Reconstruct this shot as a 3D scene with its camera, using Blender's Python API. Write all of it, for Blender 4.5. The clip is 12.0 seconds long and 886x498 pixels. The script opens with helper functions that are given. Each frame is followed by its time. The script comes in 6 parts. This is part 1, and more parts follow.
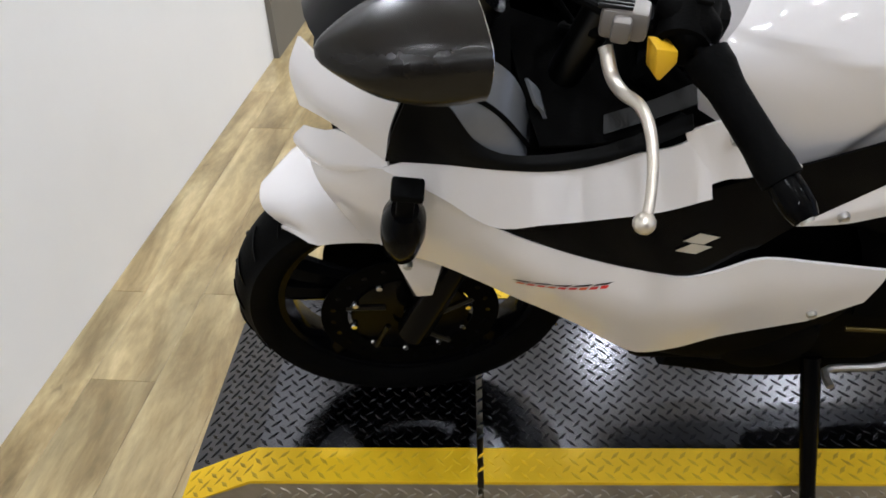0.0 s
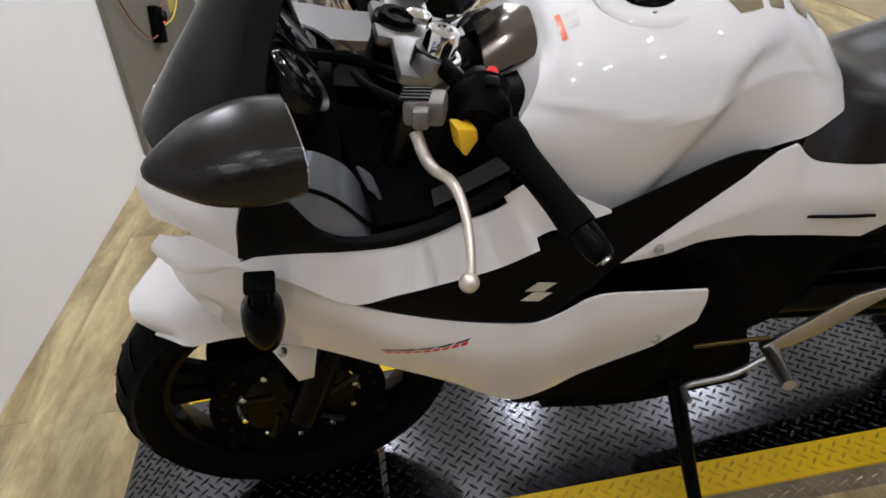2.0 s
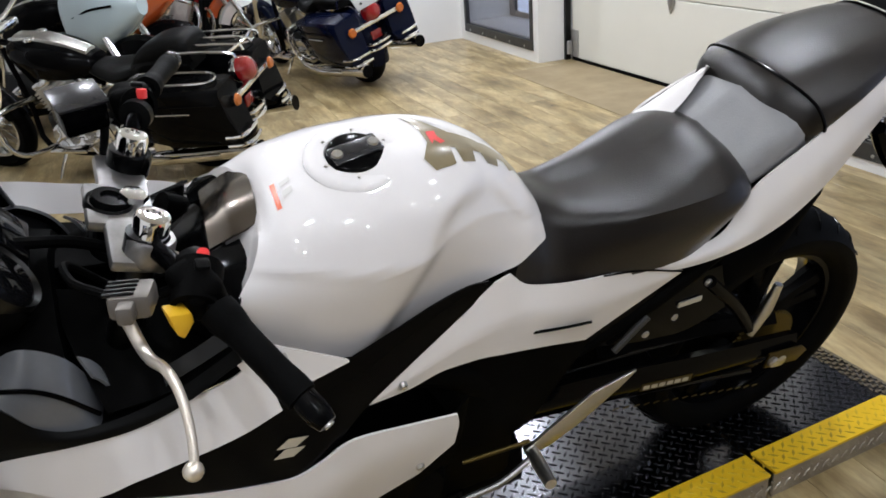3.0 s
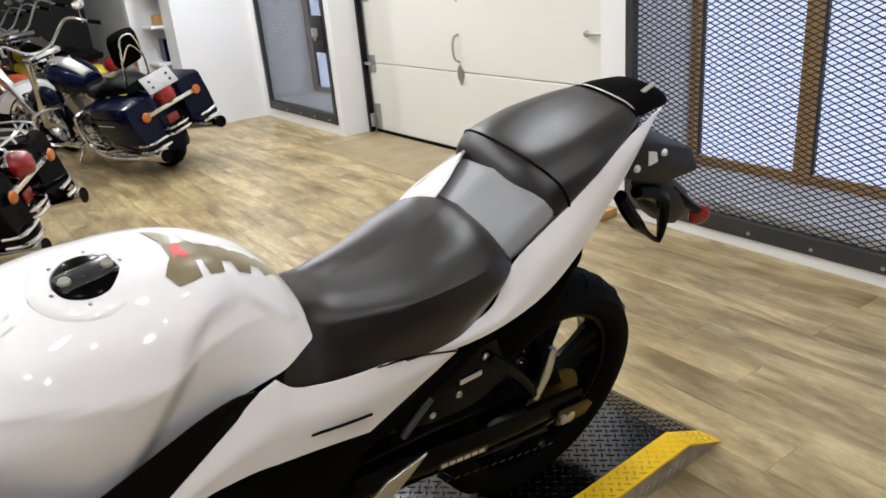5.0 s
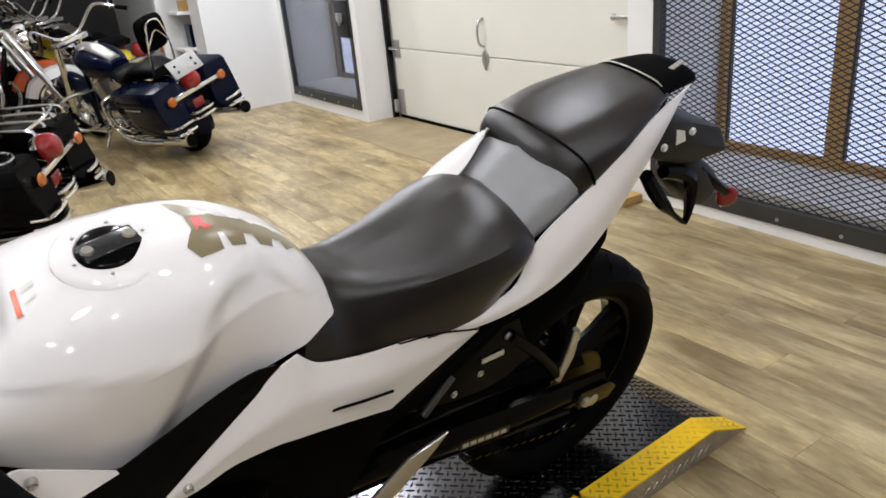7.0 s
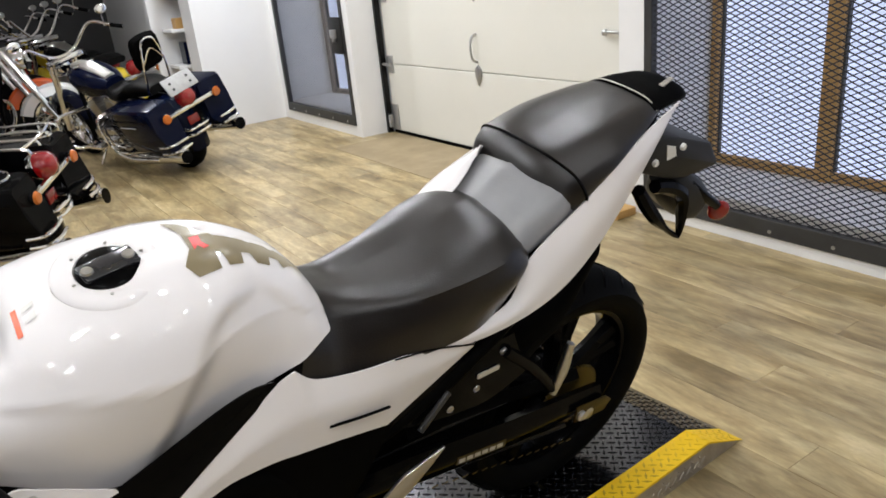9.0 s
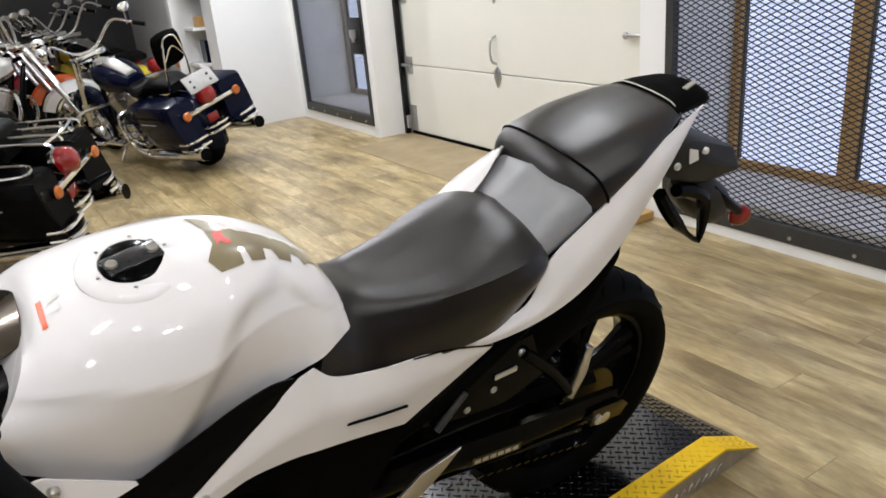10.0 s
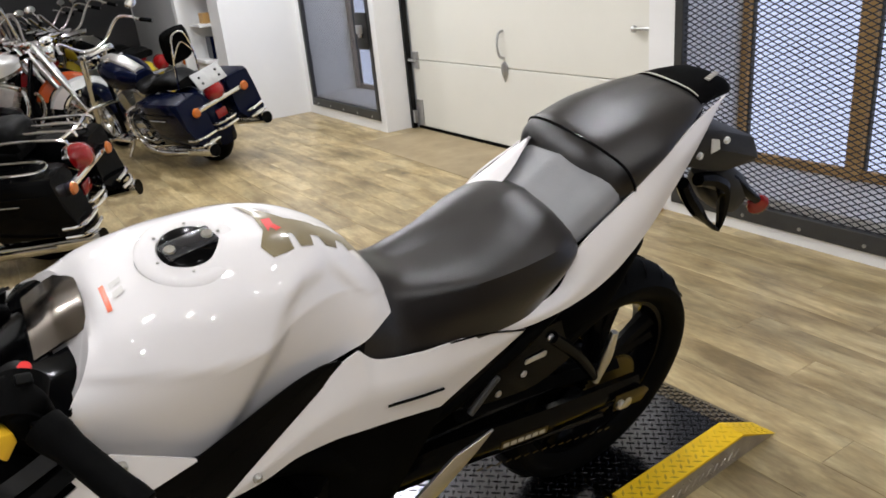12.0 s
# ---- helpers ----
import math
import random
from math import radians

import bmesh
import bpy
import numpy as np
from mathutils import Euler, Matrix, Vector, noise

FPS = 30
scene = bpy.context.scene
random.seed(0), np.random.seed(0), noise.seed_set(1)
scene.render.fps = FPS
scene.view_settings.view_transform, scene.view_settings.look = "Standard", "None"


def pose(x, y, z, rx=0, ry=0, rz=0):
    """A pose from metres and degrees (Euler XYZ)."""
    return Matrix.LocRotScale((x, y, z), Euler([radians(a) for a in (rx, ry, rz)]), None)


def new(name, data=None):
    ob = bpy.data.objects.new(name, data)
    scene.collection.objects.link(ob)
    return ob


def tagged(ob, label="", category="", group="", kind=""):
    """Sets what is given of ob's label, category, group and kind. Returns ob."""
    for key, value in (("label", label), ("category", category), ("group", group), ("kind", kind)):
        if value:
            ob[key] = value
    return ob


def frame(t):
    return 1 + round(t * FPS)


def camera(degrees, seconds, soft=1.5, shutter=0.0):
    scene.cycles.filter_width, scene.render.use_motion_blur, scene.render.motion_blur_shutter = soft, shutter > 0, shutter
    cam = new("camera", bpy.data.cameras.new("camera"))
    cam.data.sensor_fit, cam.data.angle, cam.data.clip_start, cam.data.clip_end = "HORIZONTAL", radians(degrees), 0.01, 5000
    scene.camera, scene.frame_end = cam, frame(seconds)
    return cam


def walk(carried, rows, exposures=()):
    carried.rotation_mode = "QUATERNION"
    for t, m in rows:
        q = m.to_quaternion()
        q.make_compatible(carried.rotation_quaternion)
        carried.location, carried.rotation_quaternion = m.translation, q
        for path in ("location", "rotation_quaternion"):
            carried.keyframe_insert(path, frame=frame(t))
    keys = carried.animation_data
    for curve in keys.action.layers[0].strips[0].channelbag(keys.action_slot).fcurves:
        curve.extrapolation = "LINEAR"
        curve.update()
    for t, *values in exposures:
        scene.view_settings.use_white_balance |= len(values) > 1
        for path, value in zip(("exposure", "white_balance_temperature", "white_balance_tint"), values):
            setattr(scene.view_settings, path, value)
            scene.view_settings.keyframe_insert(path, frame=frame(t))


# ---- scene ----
cam = camera(62.0, 12.0, soft=1.7)
PATH = [
    (0.0, 0.1721, -0.8265, 1.1836, 53.787, 1.560, 4.936),
    (0.5, 0.1339, -0.8226, 1.1714, 52.722, 2.666, 8.996),
    (1.0, 0.1640, -0.8315, 1.1730, 53.654, 2.848, 5.602),
    (1.5, 0.1918, -0.8577, 1.1865, 55.081, 3.271, 1.881),
    (2.0, 0.2392, -0.8776, 1.2176, 58.830, 4.720, -5.581),
    (2.5, 0.2963, -0.8869, 1.2537, 61.681, 6.410, -14.309),
    (3.0, 0.3489, -0.8999, 1.2932, 64.803, 4.581, -21.200),
    (3.5, 0.3813, -0.9124, 1.3133, 66.134, 2.779, -28.235),
    (3.7, 0.3929, -0.9138, 1.3302, 67.148, 1.511, -30.453),
    (5.3, 0.4537, -0.9316, 1.3275, 68.724, 4.896, -35.696),
    (5.5, 0.4512, -0.9294, 1.3273, 68.412, 4.581, -35.743),
    (6.0, 0.4500, -0.9202, 1.3059, 65.749, 2.414, -35.021),
    (6.5, 0.4509, -0.9219, 1.3007, 65.202, 3.594, -33.742),
    (7.0, 0.4521, -0.9261, 1.3058, 67.954, 5.068, -33.537),
    (7.5, 0.4505, -0.9344, 1.3137, 69.008, 4.665, -33.765),
    (7.7, 0.4472, -0.9408, 1.3191, 69.260, 5.398, -33.444),
    (9.3, 0.4469, -0.9332, 1.3125, 68.882, 5.184, -34.216),
    (9.5, 0.4465, -0.9312, 1.3094, 68.929, 4.408, -33.722),
    (10.0, 0.4394, -0.9310, 1.3129, 69.216, 4.849, -32.635),
    (10.5, 0.4519, -0.9224, 1.2988, 66.011, 3.956, -34.455),
    (11.0, 0.4430, -0.9394, 1.3200, 69.970, 4.259, -32.654),
    (11.5, 0.4090, -0.9326, 1.3138, 68.643, 2.039, -30.697),
    (12.0, 0.3736, -0.9315, 1.3166, 68.877, 5.162, -32.698),
]
walk(cam, [(t, pose(x, y, z, rx, ry, rz)) for t, x, y, z, rx, ry, rz in PATH], [(0.0, -0.20, 6050, 10), (0.5, -0.20, 6050, 11), (1.0, -0.14, 6050, 11), (1.5, -0.34, 6150, 11), (2.5, -0.56, 6150, 12), (3.0, -0.36, 6050, 10), (3.7, -0.22, 6150, 10), (5.3, -0.26, 6300, 10), (6.5, -0.38, 6350, 11), (7.5, -0.26, 6250, 10), (10.0, -0.28, 6350, 10), (10.5, -0.36, 6350, 11), (11.0, -0.38, 6350, 11), (12.0, -0.38, 6350, 11)])

# ---------------------------------------------------------------- world and light
world = bpy.data.worlds.new("world")
scene.world = world
world.use_nodes = True
sky = world.node_tree.nodes.new("ShaderNodeTexSky")
sky.sky_type, sky.sun_disc = "NISHITA", False
sky.sun_elevation, sky.sun_rotation = radians(35), radians(100)
world.node_tree.links.new(sky.outputs[0], world.node_tree.nodes["Background"].inputs[0])
world.node_tree.nodes["Background"].inputs[1].default_value = 0.06


WARM = (0.98, 0.985, 1.0)
# spots at y below -2 are added fill for the near flank
SPOTS = [(0.35, 1.9, 17), (1.25, 2.0, 21), (0.0, -2.9, 19), (1.5, -3.0, 17), (2.7, -2.4, 12), (0.2, -0.6, 7), (1.1, -0.6, 4), (2.0, -0.7, 4), (-0.2, -1.5, 9), (0.7, -1.5, 9), (1.6, -1.6, 5), (2.5, -1.5, 4), (2.4, 3.6, 42), (1.5, 4.6, 28), (2.7, 5.7, 50), (-0.5, 1.2, 28), (0.5, 6.6, 14), (1.6, 7.6, 14), (-0.2, 3.1, 8), (0.9, 3.3, 8), (0.2, 4.6, 8), (2.1, 2.6, 8), (2.3, 0.9, 20), (0.9, 5.8, 8)]
CEIL = 2.9

# ---------------------------------------------------------------- materials
def mat(name, colour, rough=0.5, metal=0.0, coat=0.0, spec=0.5):
    m = bpy.data.materials.new(name)
    m.use_nodes = True
    b = m.node_tree.nodes["Principled BSDF"]
    b.inputs["Base Color"].default_value = (*colour, 1)
    b.inputs["Roughness"].default_value = rough
    b.inputs["Metallic"].default_value = metal
    b.inputs["Coat Weight"].default_value = coat
    b.inputs["Coat Roughness"].default_value = 0.04
    b.inputs["Specular IOR Level"].default_value = spec
    return m


def node(m, kind, **values):
    n = m.node_tree.nodes.new(kind)
    for key, value in values.items():
        n.inputs[key].default_value = value
    return n


def wire(m, a, out, b, into):
    m.node_tree.links.new(a.outputs[out], b.inputs[into])


def bsdf(m):
    return m.node_tree.nodes["Principled BSDF"]


def ramp(m, stops):
    r = m.node_tree.nodes.new("ShaderNodeValToRGB")
    while len(r.color_ramp.elements) < len(stops):
        r.color_ramp.elements.new(0.5)
    for e, (at, c) in zip(r.color_ramp.elements, stops):
        e.position, e.color = at, (*c, 1)
    return r


def weather(m, colour, dark, scale=4.0, amount=0.5, bump=0.1, fine=80.0, rough=None):
    """Two scales of variation: broad stains in the colour, fine grain in the relief and the gloss."""
    co = m.node_tree.nodes.new("ShaderNodeTexCoord")
    n1 = node(m, "ShaderNodeTexNoise", Scale=scale, Detail=6.0, Roughness=0.6)
    n2 = node(m, "ShaderNodeTexNoise", Scale=fine, Detail=3.0)
    r = ramp(m, [(0.5 - amount / 2, dark), (0.5 + amount / 2, colour)])
    wire(m, co, "Object", n1, "Vector")
    wire(m, co, "Object", n2, "Vector")
    wire(m, n1, "Fac", r, "Fac")
    wire(m, r, "Color", bsdf(m), "Base Color")
    if bump:
        b = node(m, "ShaderNodeBump", Strength=bump, Distance=0.002)
        wire(m, n2, "Fac", b, "Height")
        wire(m, b, "Normal", bsdf(m), "Normal")
    if rough:
        rr = node(m, "ShaderNodeMapRange")
        rr.inputs["To Min"].default_value, rr.inputs["To Max"].default_value = rough
        wire(m, n1, "Fac", rr, "Value")
        wire(m, rr, "Result", bsdf(m), "Roughness")
    return m


def wood_planks():
    m = mat("vinyl_plank", (0.42, 0.31, 0.17), 0.34)
    co = m.node_tree.nodes.new("ShaderNodeTexCoord")
    info = m.node_tree.nodes.new("ShaderNodeObjectInfo")
    isl = m.node_tree.nodes.new("ShaderNodeNewGeometry")
    add = node(m, "ShaderNodeMath")
    wire(m, info, "Random", add, 0)
    wire(m, isl, "Random Per Island", add, 1)
    mul = node(m, "ShaderNodeMath")
    mul.operation = "MULTIPLY"
    wire(m, add, "Value", mul, 0)
    mul.inputs[1].default_value = 37.0
    off = m.node_tree.nodes.new("ShaderNodeCombineXYZ")
    wire(m, mul, "Value", off, "X")
    wire(m, mul, "Value", off, "Y")
    vadd = m.node_tree.nodes.new("ShaderNodeVectorMath")
    wire(m, co, "Object", vadd, 0)
    wire(m, off, "Vector", vadd, 1)
    mp = m.node_tree.nodes.new("ShaderNodeMapping")
    mp.inputs["Scale"].default_value = (4.6, 1.0, 1.0)
    wire(m, vadd, "Vector", mp, "Vector")
    n1 = node(m, "ShaderNodeTexNoise", Scale=2.2, Detail=5.0, Roughness=0.62, Distortion=0.6)
    wire(m, mp, "Vector", n1, "Vector")
    r = ramp(m, [(0.28, (0.21, 0.145, 0.060)), (0.44, (0.35, 0.26, 0.125)), (0.58, (0.49, 0.385, 0.20)), (0.74, (0.62, 0.51, 0.29))])
    wire(m, n1, "Fac", r, "Fac")
    n2 = node(m, "ShaderNodeTexNoise", Scale=14.0, Detail=4.0, Roughness=0.7)
    wire(m, mp, "Vector", n2, "Vector")
    g = node(m, "ShaderNodeMapRange")
    g.inputs["From Min"].default_value, g.inputs["From Max"].default_value = 0.3, 0.7
    g.inputs["To Min"].default_value, g.inputs["To Max"].default_value = 0.80, 1.12
    wire(m, n2, "Fac", g, "Value")
    tone = node(m, "ShaderNodeMapRange")
    tone.inputs["From Max"].default_value = 2.0
    tone.inputs["To Min"].default_value, tone.inputs["To Max"].default_value = 0.78, 1.14
    wire(m, add, "Value", tone, "Value")
    n3 = node(m, "ShaderNodeTexNoise", Scale=1.1, Detail=4.0, Roughness=0.65)
    mp3 = m.node_tree.nodes.new("ShaderNodeMapping")
    mp3.inputs["Scale"].default_value = (5.0, 2.0, 1.0)
    wire(m, vadd, "Vector", mp3, "Vector")
    wire(m, mp3, "Vector", n3, "Vector")
    blot = node(m, "ShaderNodeMapRange")
    blot.inputs["From Min"].default_value, blot.inputs["From Max"].default_value = 0.38, 0.60
    blot.inputs["To Min"].default_value, blot.inputs["To Max"].default_value = 0.68, 1.06
    wire(m, n3, "Fac", blot, "Value")
    tb = node(m, "ShaderNodeMath")
    tb.operation = "MULTIPLY"
    wire(m, tone, "Result", tb, 0)
    wire(m, blot, "Result", tb, 1)
    n4 = node(m, "ShaderNodeTexNoise", Scale=7.0, Detail=2.0, Roughness=0.5)
    mp4 = m.node_tree.nodes.new("ShaderNodeMapping")
    mp4.inputs["Scale"].default_value = (3.0, 1.6, 1.0)
    wire(m, vadd, "Vector", mp4, "Vector")
    wire(m, mp4, "Vector", n4, "Vector")
    knot = node(m, "ShaderNodeMapRange")
    knot.inputs["From Min"].default_value, knot.inputs["From Max"].default_value = 0.70, 0.79
    knot.inputs["To Min"].default_value, knot.inputs["To Max"].default_value = 1.0, 0.50
    wire(m, n4, "Fac", knot, "Value")
    kb = node(m, "ShaderNodeMath")
    kb.operation = "MULTIPLY"
    wire(m, tb, "Value", kb, 0)
    wire(m, knot, "Result", kb, 1)
    tm = node(m, "ShaderNodeMath")
    tm.operation = "MULTIPLY"
    wire(m, g, "Result", tm, 0)
    wire(m, kb, "Value", tm, 1)
    mix = m.node_tree.nodes.new("ShaderNodeVectorMath")
    mix.operation = "SCALE"
    wire(m, r, "Color", mix, 0)
    wire(m, tm, "Value", mix, "Scale")
    wire(m, mix, "Vector", bsdf(m), "Base Color")
    bp = node(m, "ShaderNodeBump", Strength=0.15, Distance=0.001)
    wire(m, n2, "Fac", bp, "Height")
    wire(m, bp, "Normal", bsdf(m), "Normal")
    return m


WHITE = mat("white_gloss_paint", (0.79, 0.762, 0.757), 0.55, 0.0, 1.0)
bsdf(WHITE).inputs["Coat Roughness"].default_value = 0.02
BLACK = mat("black_gloss_plastic", (0.002, 0.002, 0.0022), 0.14, 0.0, 0.0, 0.05)
MATTE = weather(mat("black_matte_plastic", (0.006, 0.006, 0.006), 0.55, 0.0, 0.0, 0.015), (0.0025, 0.0024, 0.0023), (0.0012, 0.0012, 0.0012), 8, 0.5, 0.25, 300)
GREYP = weather(mat("dark_grey_panel", (0.02, 0.02, 0.02), 0.38, 0.0, 0.0, 0.05), (0.006, 0.006, 0.006), (0.0035, 0.0035, 0.0035), 10, 0.5, 0.15, 400)
BROWNP = weather(mat("dark_satin_plastic", (0.012, 0.010, 0.008), 0.26, 0.0, 0.0, 0.28), (0.012, 0.010, 0.008), (0.007, 0.006, 0.005), 7, 0.5, 0.03, 300)
VINYL = weather(mat("seat_vinyl", (0.05, 0.05, 0.05), 0.30, 0.0, 0.0, 0.46), (0.008, 0.0058, 0.005), (0.0045, 0.0033, 0.0028), 9, 0.5, 0.25, 420)
VINYLG = weather(mat("grey_seat_vinyl", (0.1, 0.1, 0.1), 0.40, 0.0, 0.0, 0.75), (0.24, 0.24, 0.25), (0.19, 0.19, 0.20), 9, 0.5, 0.35, 420)
for _v in (VINYL, VINYLG):
    bsdf(_v).inputs["Coat Roughness"].default_value = 0.34
    bsdf(_v).inputs["Sheen Weight"].default_value = 0.06
    bsdf(_v).inputs["Sheen Roughness"].default_value = 0.40
    bsdf(_v).inputs["Sheen Tint"].default_value = (1.0, 0.94, 0.90, 1)
RUBBER = weather(mat("rubber", (0.005, 0.005, 0.005), 0.6, 0.0, 0.0, 0.035), (0.003, 0.003, 0.003), (0.0015, 0.0015, 0.0015), 12, 0.5, 0.3, 200)
ALLOY = weather(mat("brushed_alloy", (0.6, 0.6, 0.58), 0.3, 1.0), (0.66, 0.65, 0.62), (0.5, 0.49, 0.47), 20, 0.5, 0.1, 300)
CHROME = mat("chrome", (0.82, 0.82, 0.82), 0.08, 1.0)
STEEL = mat("dark_steel", (0.03, 0.03, 0.03), 0.35, 1.0)
GOLD = mat("gold_chain", (0.07, 0.05, 0.012), 0.45, 0.8)
REDL = mat("red_lens", (0.21, 0.004, 0.005), 0.10, 0.0, 0.6)
AMBER = mat("amber_lens", (0.40, 0.10, 0.010), 0.15, 0.0, 0.6)
REDP = mat("red_button", (0.7, 0.03, 0.03), 0.35)
ORANGE = mat("orange_print", (0.75, 0.12, 0.03), 0.3, 0.0, 0.5)
OLIVE = weather(mat("brown_tank_pad", (0.2, 0.17, 0.1), 0.3, 0.0, 0.4), (0.25, 0.20, 0.11), (0.17, 0.135, 0.07), 10, 0.5, 0.0)
YELLOWS = mat("yellow_switch", (0.85, 0.50, 0.02), 0.4)
PALE = mat("pale_print", (0.62, 0.60, 0.57), 0.4, 0.0, 0.5)
SILVER = mat("silver_print", (0.55, 0.52, 0.45), 0.35, 0.3)
SMOKE = mat("dark_tinted_screen", (0.004, 0.004, 0.0045), 0.06, 0.0, 0.0, 0.09)
GREYG = weather(mat("glossy_grey_panel", (0.1, 0.1, 0.1), 0.22, 0.0, 0.5), (0.15, 0.156, 0.172), (0.10, 0.105, 0.115), 9, 0.5, 0.0)
SATIN = weather(mat("satin_cast_alloy", (0.5, 0.5, 0.5), 0.38, 0.9), (0.34, 0.33, 0.33), (0.22, 0.215, 0.21), 30, 0.5, 0.1, 400)
POLISH = mat("polished_dark_cover", (0.15, 0.13, 0.11), 0.16, 1.0)
FLAPM = weather(mat("grey_flap", (0.02, 0.02, 0.022), 0.22), (0.022, 0.022, 0.025), (0.014, 0.014, 0.016), 30, 0.5, 0.03, 400)
CARRIER = weather(mat("dark_grey_plastic", (0.02, 0.02, 0.02), 0.5, 0.0, 0.0, 0.3), (0.018, 0.018, 0.018), (0.012, 0.012, 0.012), 20, 0.5, 0.15, 300)
GLASS = mat("mirror_glass", (0.85, 0.85, 0.85), 0.02, 1.0)
NAVY = mat("dark_blue_paint", (0.0015, 0.003, 0.014), 0.16, 0.0, 0.0, 0.13)
PLATE = mat("white_plate", (0.72, 0.72, 0.70), 0.4)
DULLP = weather(mat("dull_plate", (0.4, 0.4, 0.4), 0.5), (0.42, 0.42, 0.41), (0.30, 0.30, 0.30), 20, 0.6, 0.05, 200)
LIGHTB = mat("pale_blue_paint", (0.42, 0.50, 0.53), 0.2, 0.0, 0.8)
ORANGEP = mat("orange_paint", (0.40, 0.07, 0.015), 0.2, 0.0, 0.8)
DECK = weather(mat("dark_tread_plate", (0.2, 0.2, 0.21), 0.2, 1.0), (0.125, 0.125, 0.135), (0.080, 0.080, 0.086), 5, 0.6, 0.03, 180, (0.13, 0.21))
# darker than DECK: slopes that mirror dark surroundings, put into the colour
TREAD = weather(mat("shade_tinted_tread", (0.2, 0.2, 0.21), 0.2, 1.0), (0.030, 0.030, 0.032), (0.014, 0.014, 0.015), 5, 0.5, 0.1, 220, (0.20, 0.34))
SIDEPL = weather(mat("worn_tread_plate", (0.25, 0.23, 0.19), 0.36, 0.7), (0.50, 0.46, 0.39), (0.24, 0.21, 0.17), 12, 0.6, 0.2, 200)
YELLOW = weather(mat("yellow_edge_paint", (0.8, 0.55, 0.03), 0.45, 0.0, 0.0, 0.2), (0.85, 0.56, 0.012), (0.60, 0.37, 0.012), 6, 0.7, 0.2, 150)
YTREAD = weather(mat("worn_yellow_tread", (0.7, 0.45, 0.03), 0.45, 0.0, 0.0, 0.2), (0.80, 0.52, 0.012), (0.26, 0.175, 0.02), 2.6, 0.26, 0.2, 150)
WALL = weather(mat("white_wall_paint", (0.78, 0.76, 0.72), 0.6), (0.80, 0.80, 0.80), (0.73, 0.73, 0.73), 1.4, 0.6, 0.12, 120)
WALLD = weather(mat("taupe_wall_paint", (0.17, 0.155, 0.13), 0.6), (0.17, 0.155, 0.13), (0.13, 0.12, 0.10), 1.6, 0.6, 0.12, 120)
DARKW = weather(mat("dark_wall_paint", (0.04, 0.04, 0.042), 0.6), (0.045, 0.044, 0.044), (0.028, 0.028, 0.029), 1.5, 0.6, 0.12, 120)
DOORW = weather(mat("cream_door_paint", (0.78, 0.76, 0.68), 0.45), (0.74, 0.73, 0.67), (0.66, 0.65, 0.59), 1.1, 0.7, 0.1, 90)
MESHM = mat("dark_expanded_metal", (0.045, 0.045, 0.05), 0.55, 0.6)
FRAMEM = weather(mat("dark_steel_frame", (0.05, 0.05, 0.05), 0.5, 0.4), (0.06, 0.06, 0.06), (0.03, 0.03, 0.03), 8, 0.6, 0.1)
SASH = weather(mat("oak_window_wood", (0.38, 0.20, 0.08), 0.5), (0.56, 0.34, 0.115), (0.38, 0.21, 0.065), 7, 0.7, 0.1)
GREYW = weather(mat("weathered_window_wood", (0.3, 0.25, 0.2), 0.6), (0.36, 0.31, 0.26), (0.24, 0.20, 0.16), 7, 0.7, 0.1)
SILLM = weather(mat("grey_sill", (0.3, 0.28, 0.26), 0.6), (0.84, 0.83, 0.81), (0.62, 0.59, 0.55), 9, 0.7, 0.1)
GALV = weather(mat("galvanised_steel", (0.5, 0.5, 0.5), 0.4, 0.9), (0.55, 0.55, 0.55), (0.38, 0.38, 0.38), 25, 0.6, 0.1)
CEILM = weather(mat("white_ceiling_paint", (0.75, 0.74, 0.72), 0.85), (0.78, 0.77, 0.75), (0.70, 0.69, 0.67), 1.0, 0.5, 0.0)
PLANK = wood_planks()
YWIRE = mat("yellow_cable", (0.55, 0.42, 0.08), 0.5)
RWIRE = mat("brown_cable", (0.20, 0.09, 0.05), 0.5)


def glow(name, colour, strength):
    m = bpy.data.materials.new(name)
    m.use_nodes = True
    nt = m.node_tree
    nt.nodes.remove(nt.nodes["Principled BSDF"])
    e = nt.nodes.new("ShaderNodeEmission")
    e.inputs[0].default_value, e.inputs[1].default_value = (*colour, 1), strength
    nt.links.new(e.outputs[0], nt.nodes["Material Output"].inputs[0])
    return m


DAY = glow("window_daylight", (0.64, 0.71, 0.93), 1.0)
_w = node(DAY, "ShaderNodeTexWave", Scale=9.0, Distortion=0.3)
_w.bands_direction = "Z"
_c = DAY.node_tree.nodes.new("ShaderNodeTexCoord")
wire(DAY, _c, "Object", _w, "Vector")
_r = node(DAY, "ShaderNodeMapRange")
_r.inputs["To Min"].default_value, _r.inputs["To Max"].default_value = 1.20, 1.55
wire(DAY, _w, "Fac", _r, "Value")
DAY.node_tree.links.new(_r.outputs[0], DAY.node_tree.nodes["Emission"].inputs[1])
BULB = glow("lamp_glow", (1.0, 0.92, 0.80), 14.0)

# ---------------------------------------------------------------- mesh tools
def link(name, bm, material, parent=None, label="", smooth=True):
    me = bpy.data.meshes.new(name)
    bmesh.ops.recalc_face_normals(bm, faces=bm.faces)
    if smooth:
        for f in bm.faces:
            f.smooth = True
        for e in bm.edges:
            if len(e.link_faces) == 2 and e.calc_face_angle(0) > 0.7:
                e.smooth = False
    bm.to_mesh(me)
    bm.free()
    me.materials.append(material)
    ob = new(name, me)
    if parent is not None:
        ob.parent = parent
    if label:
        ob["label"] = label
    return ob


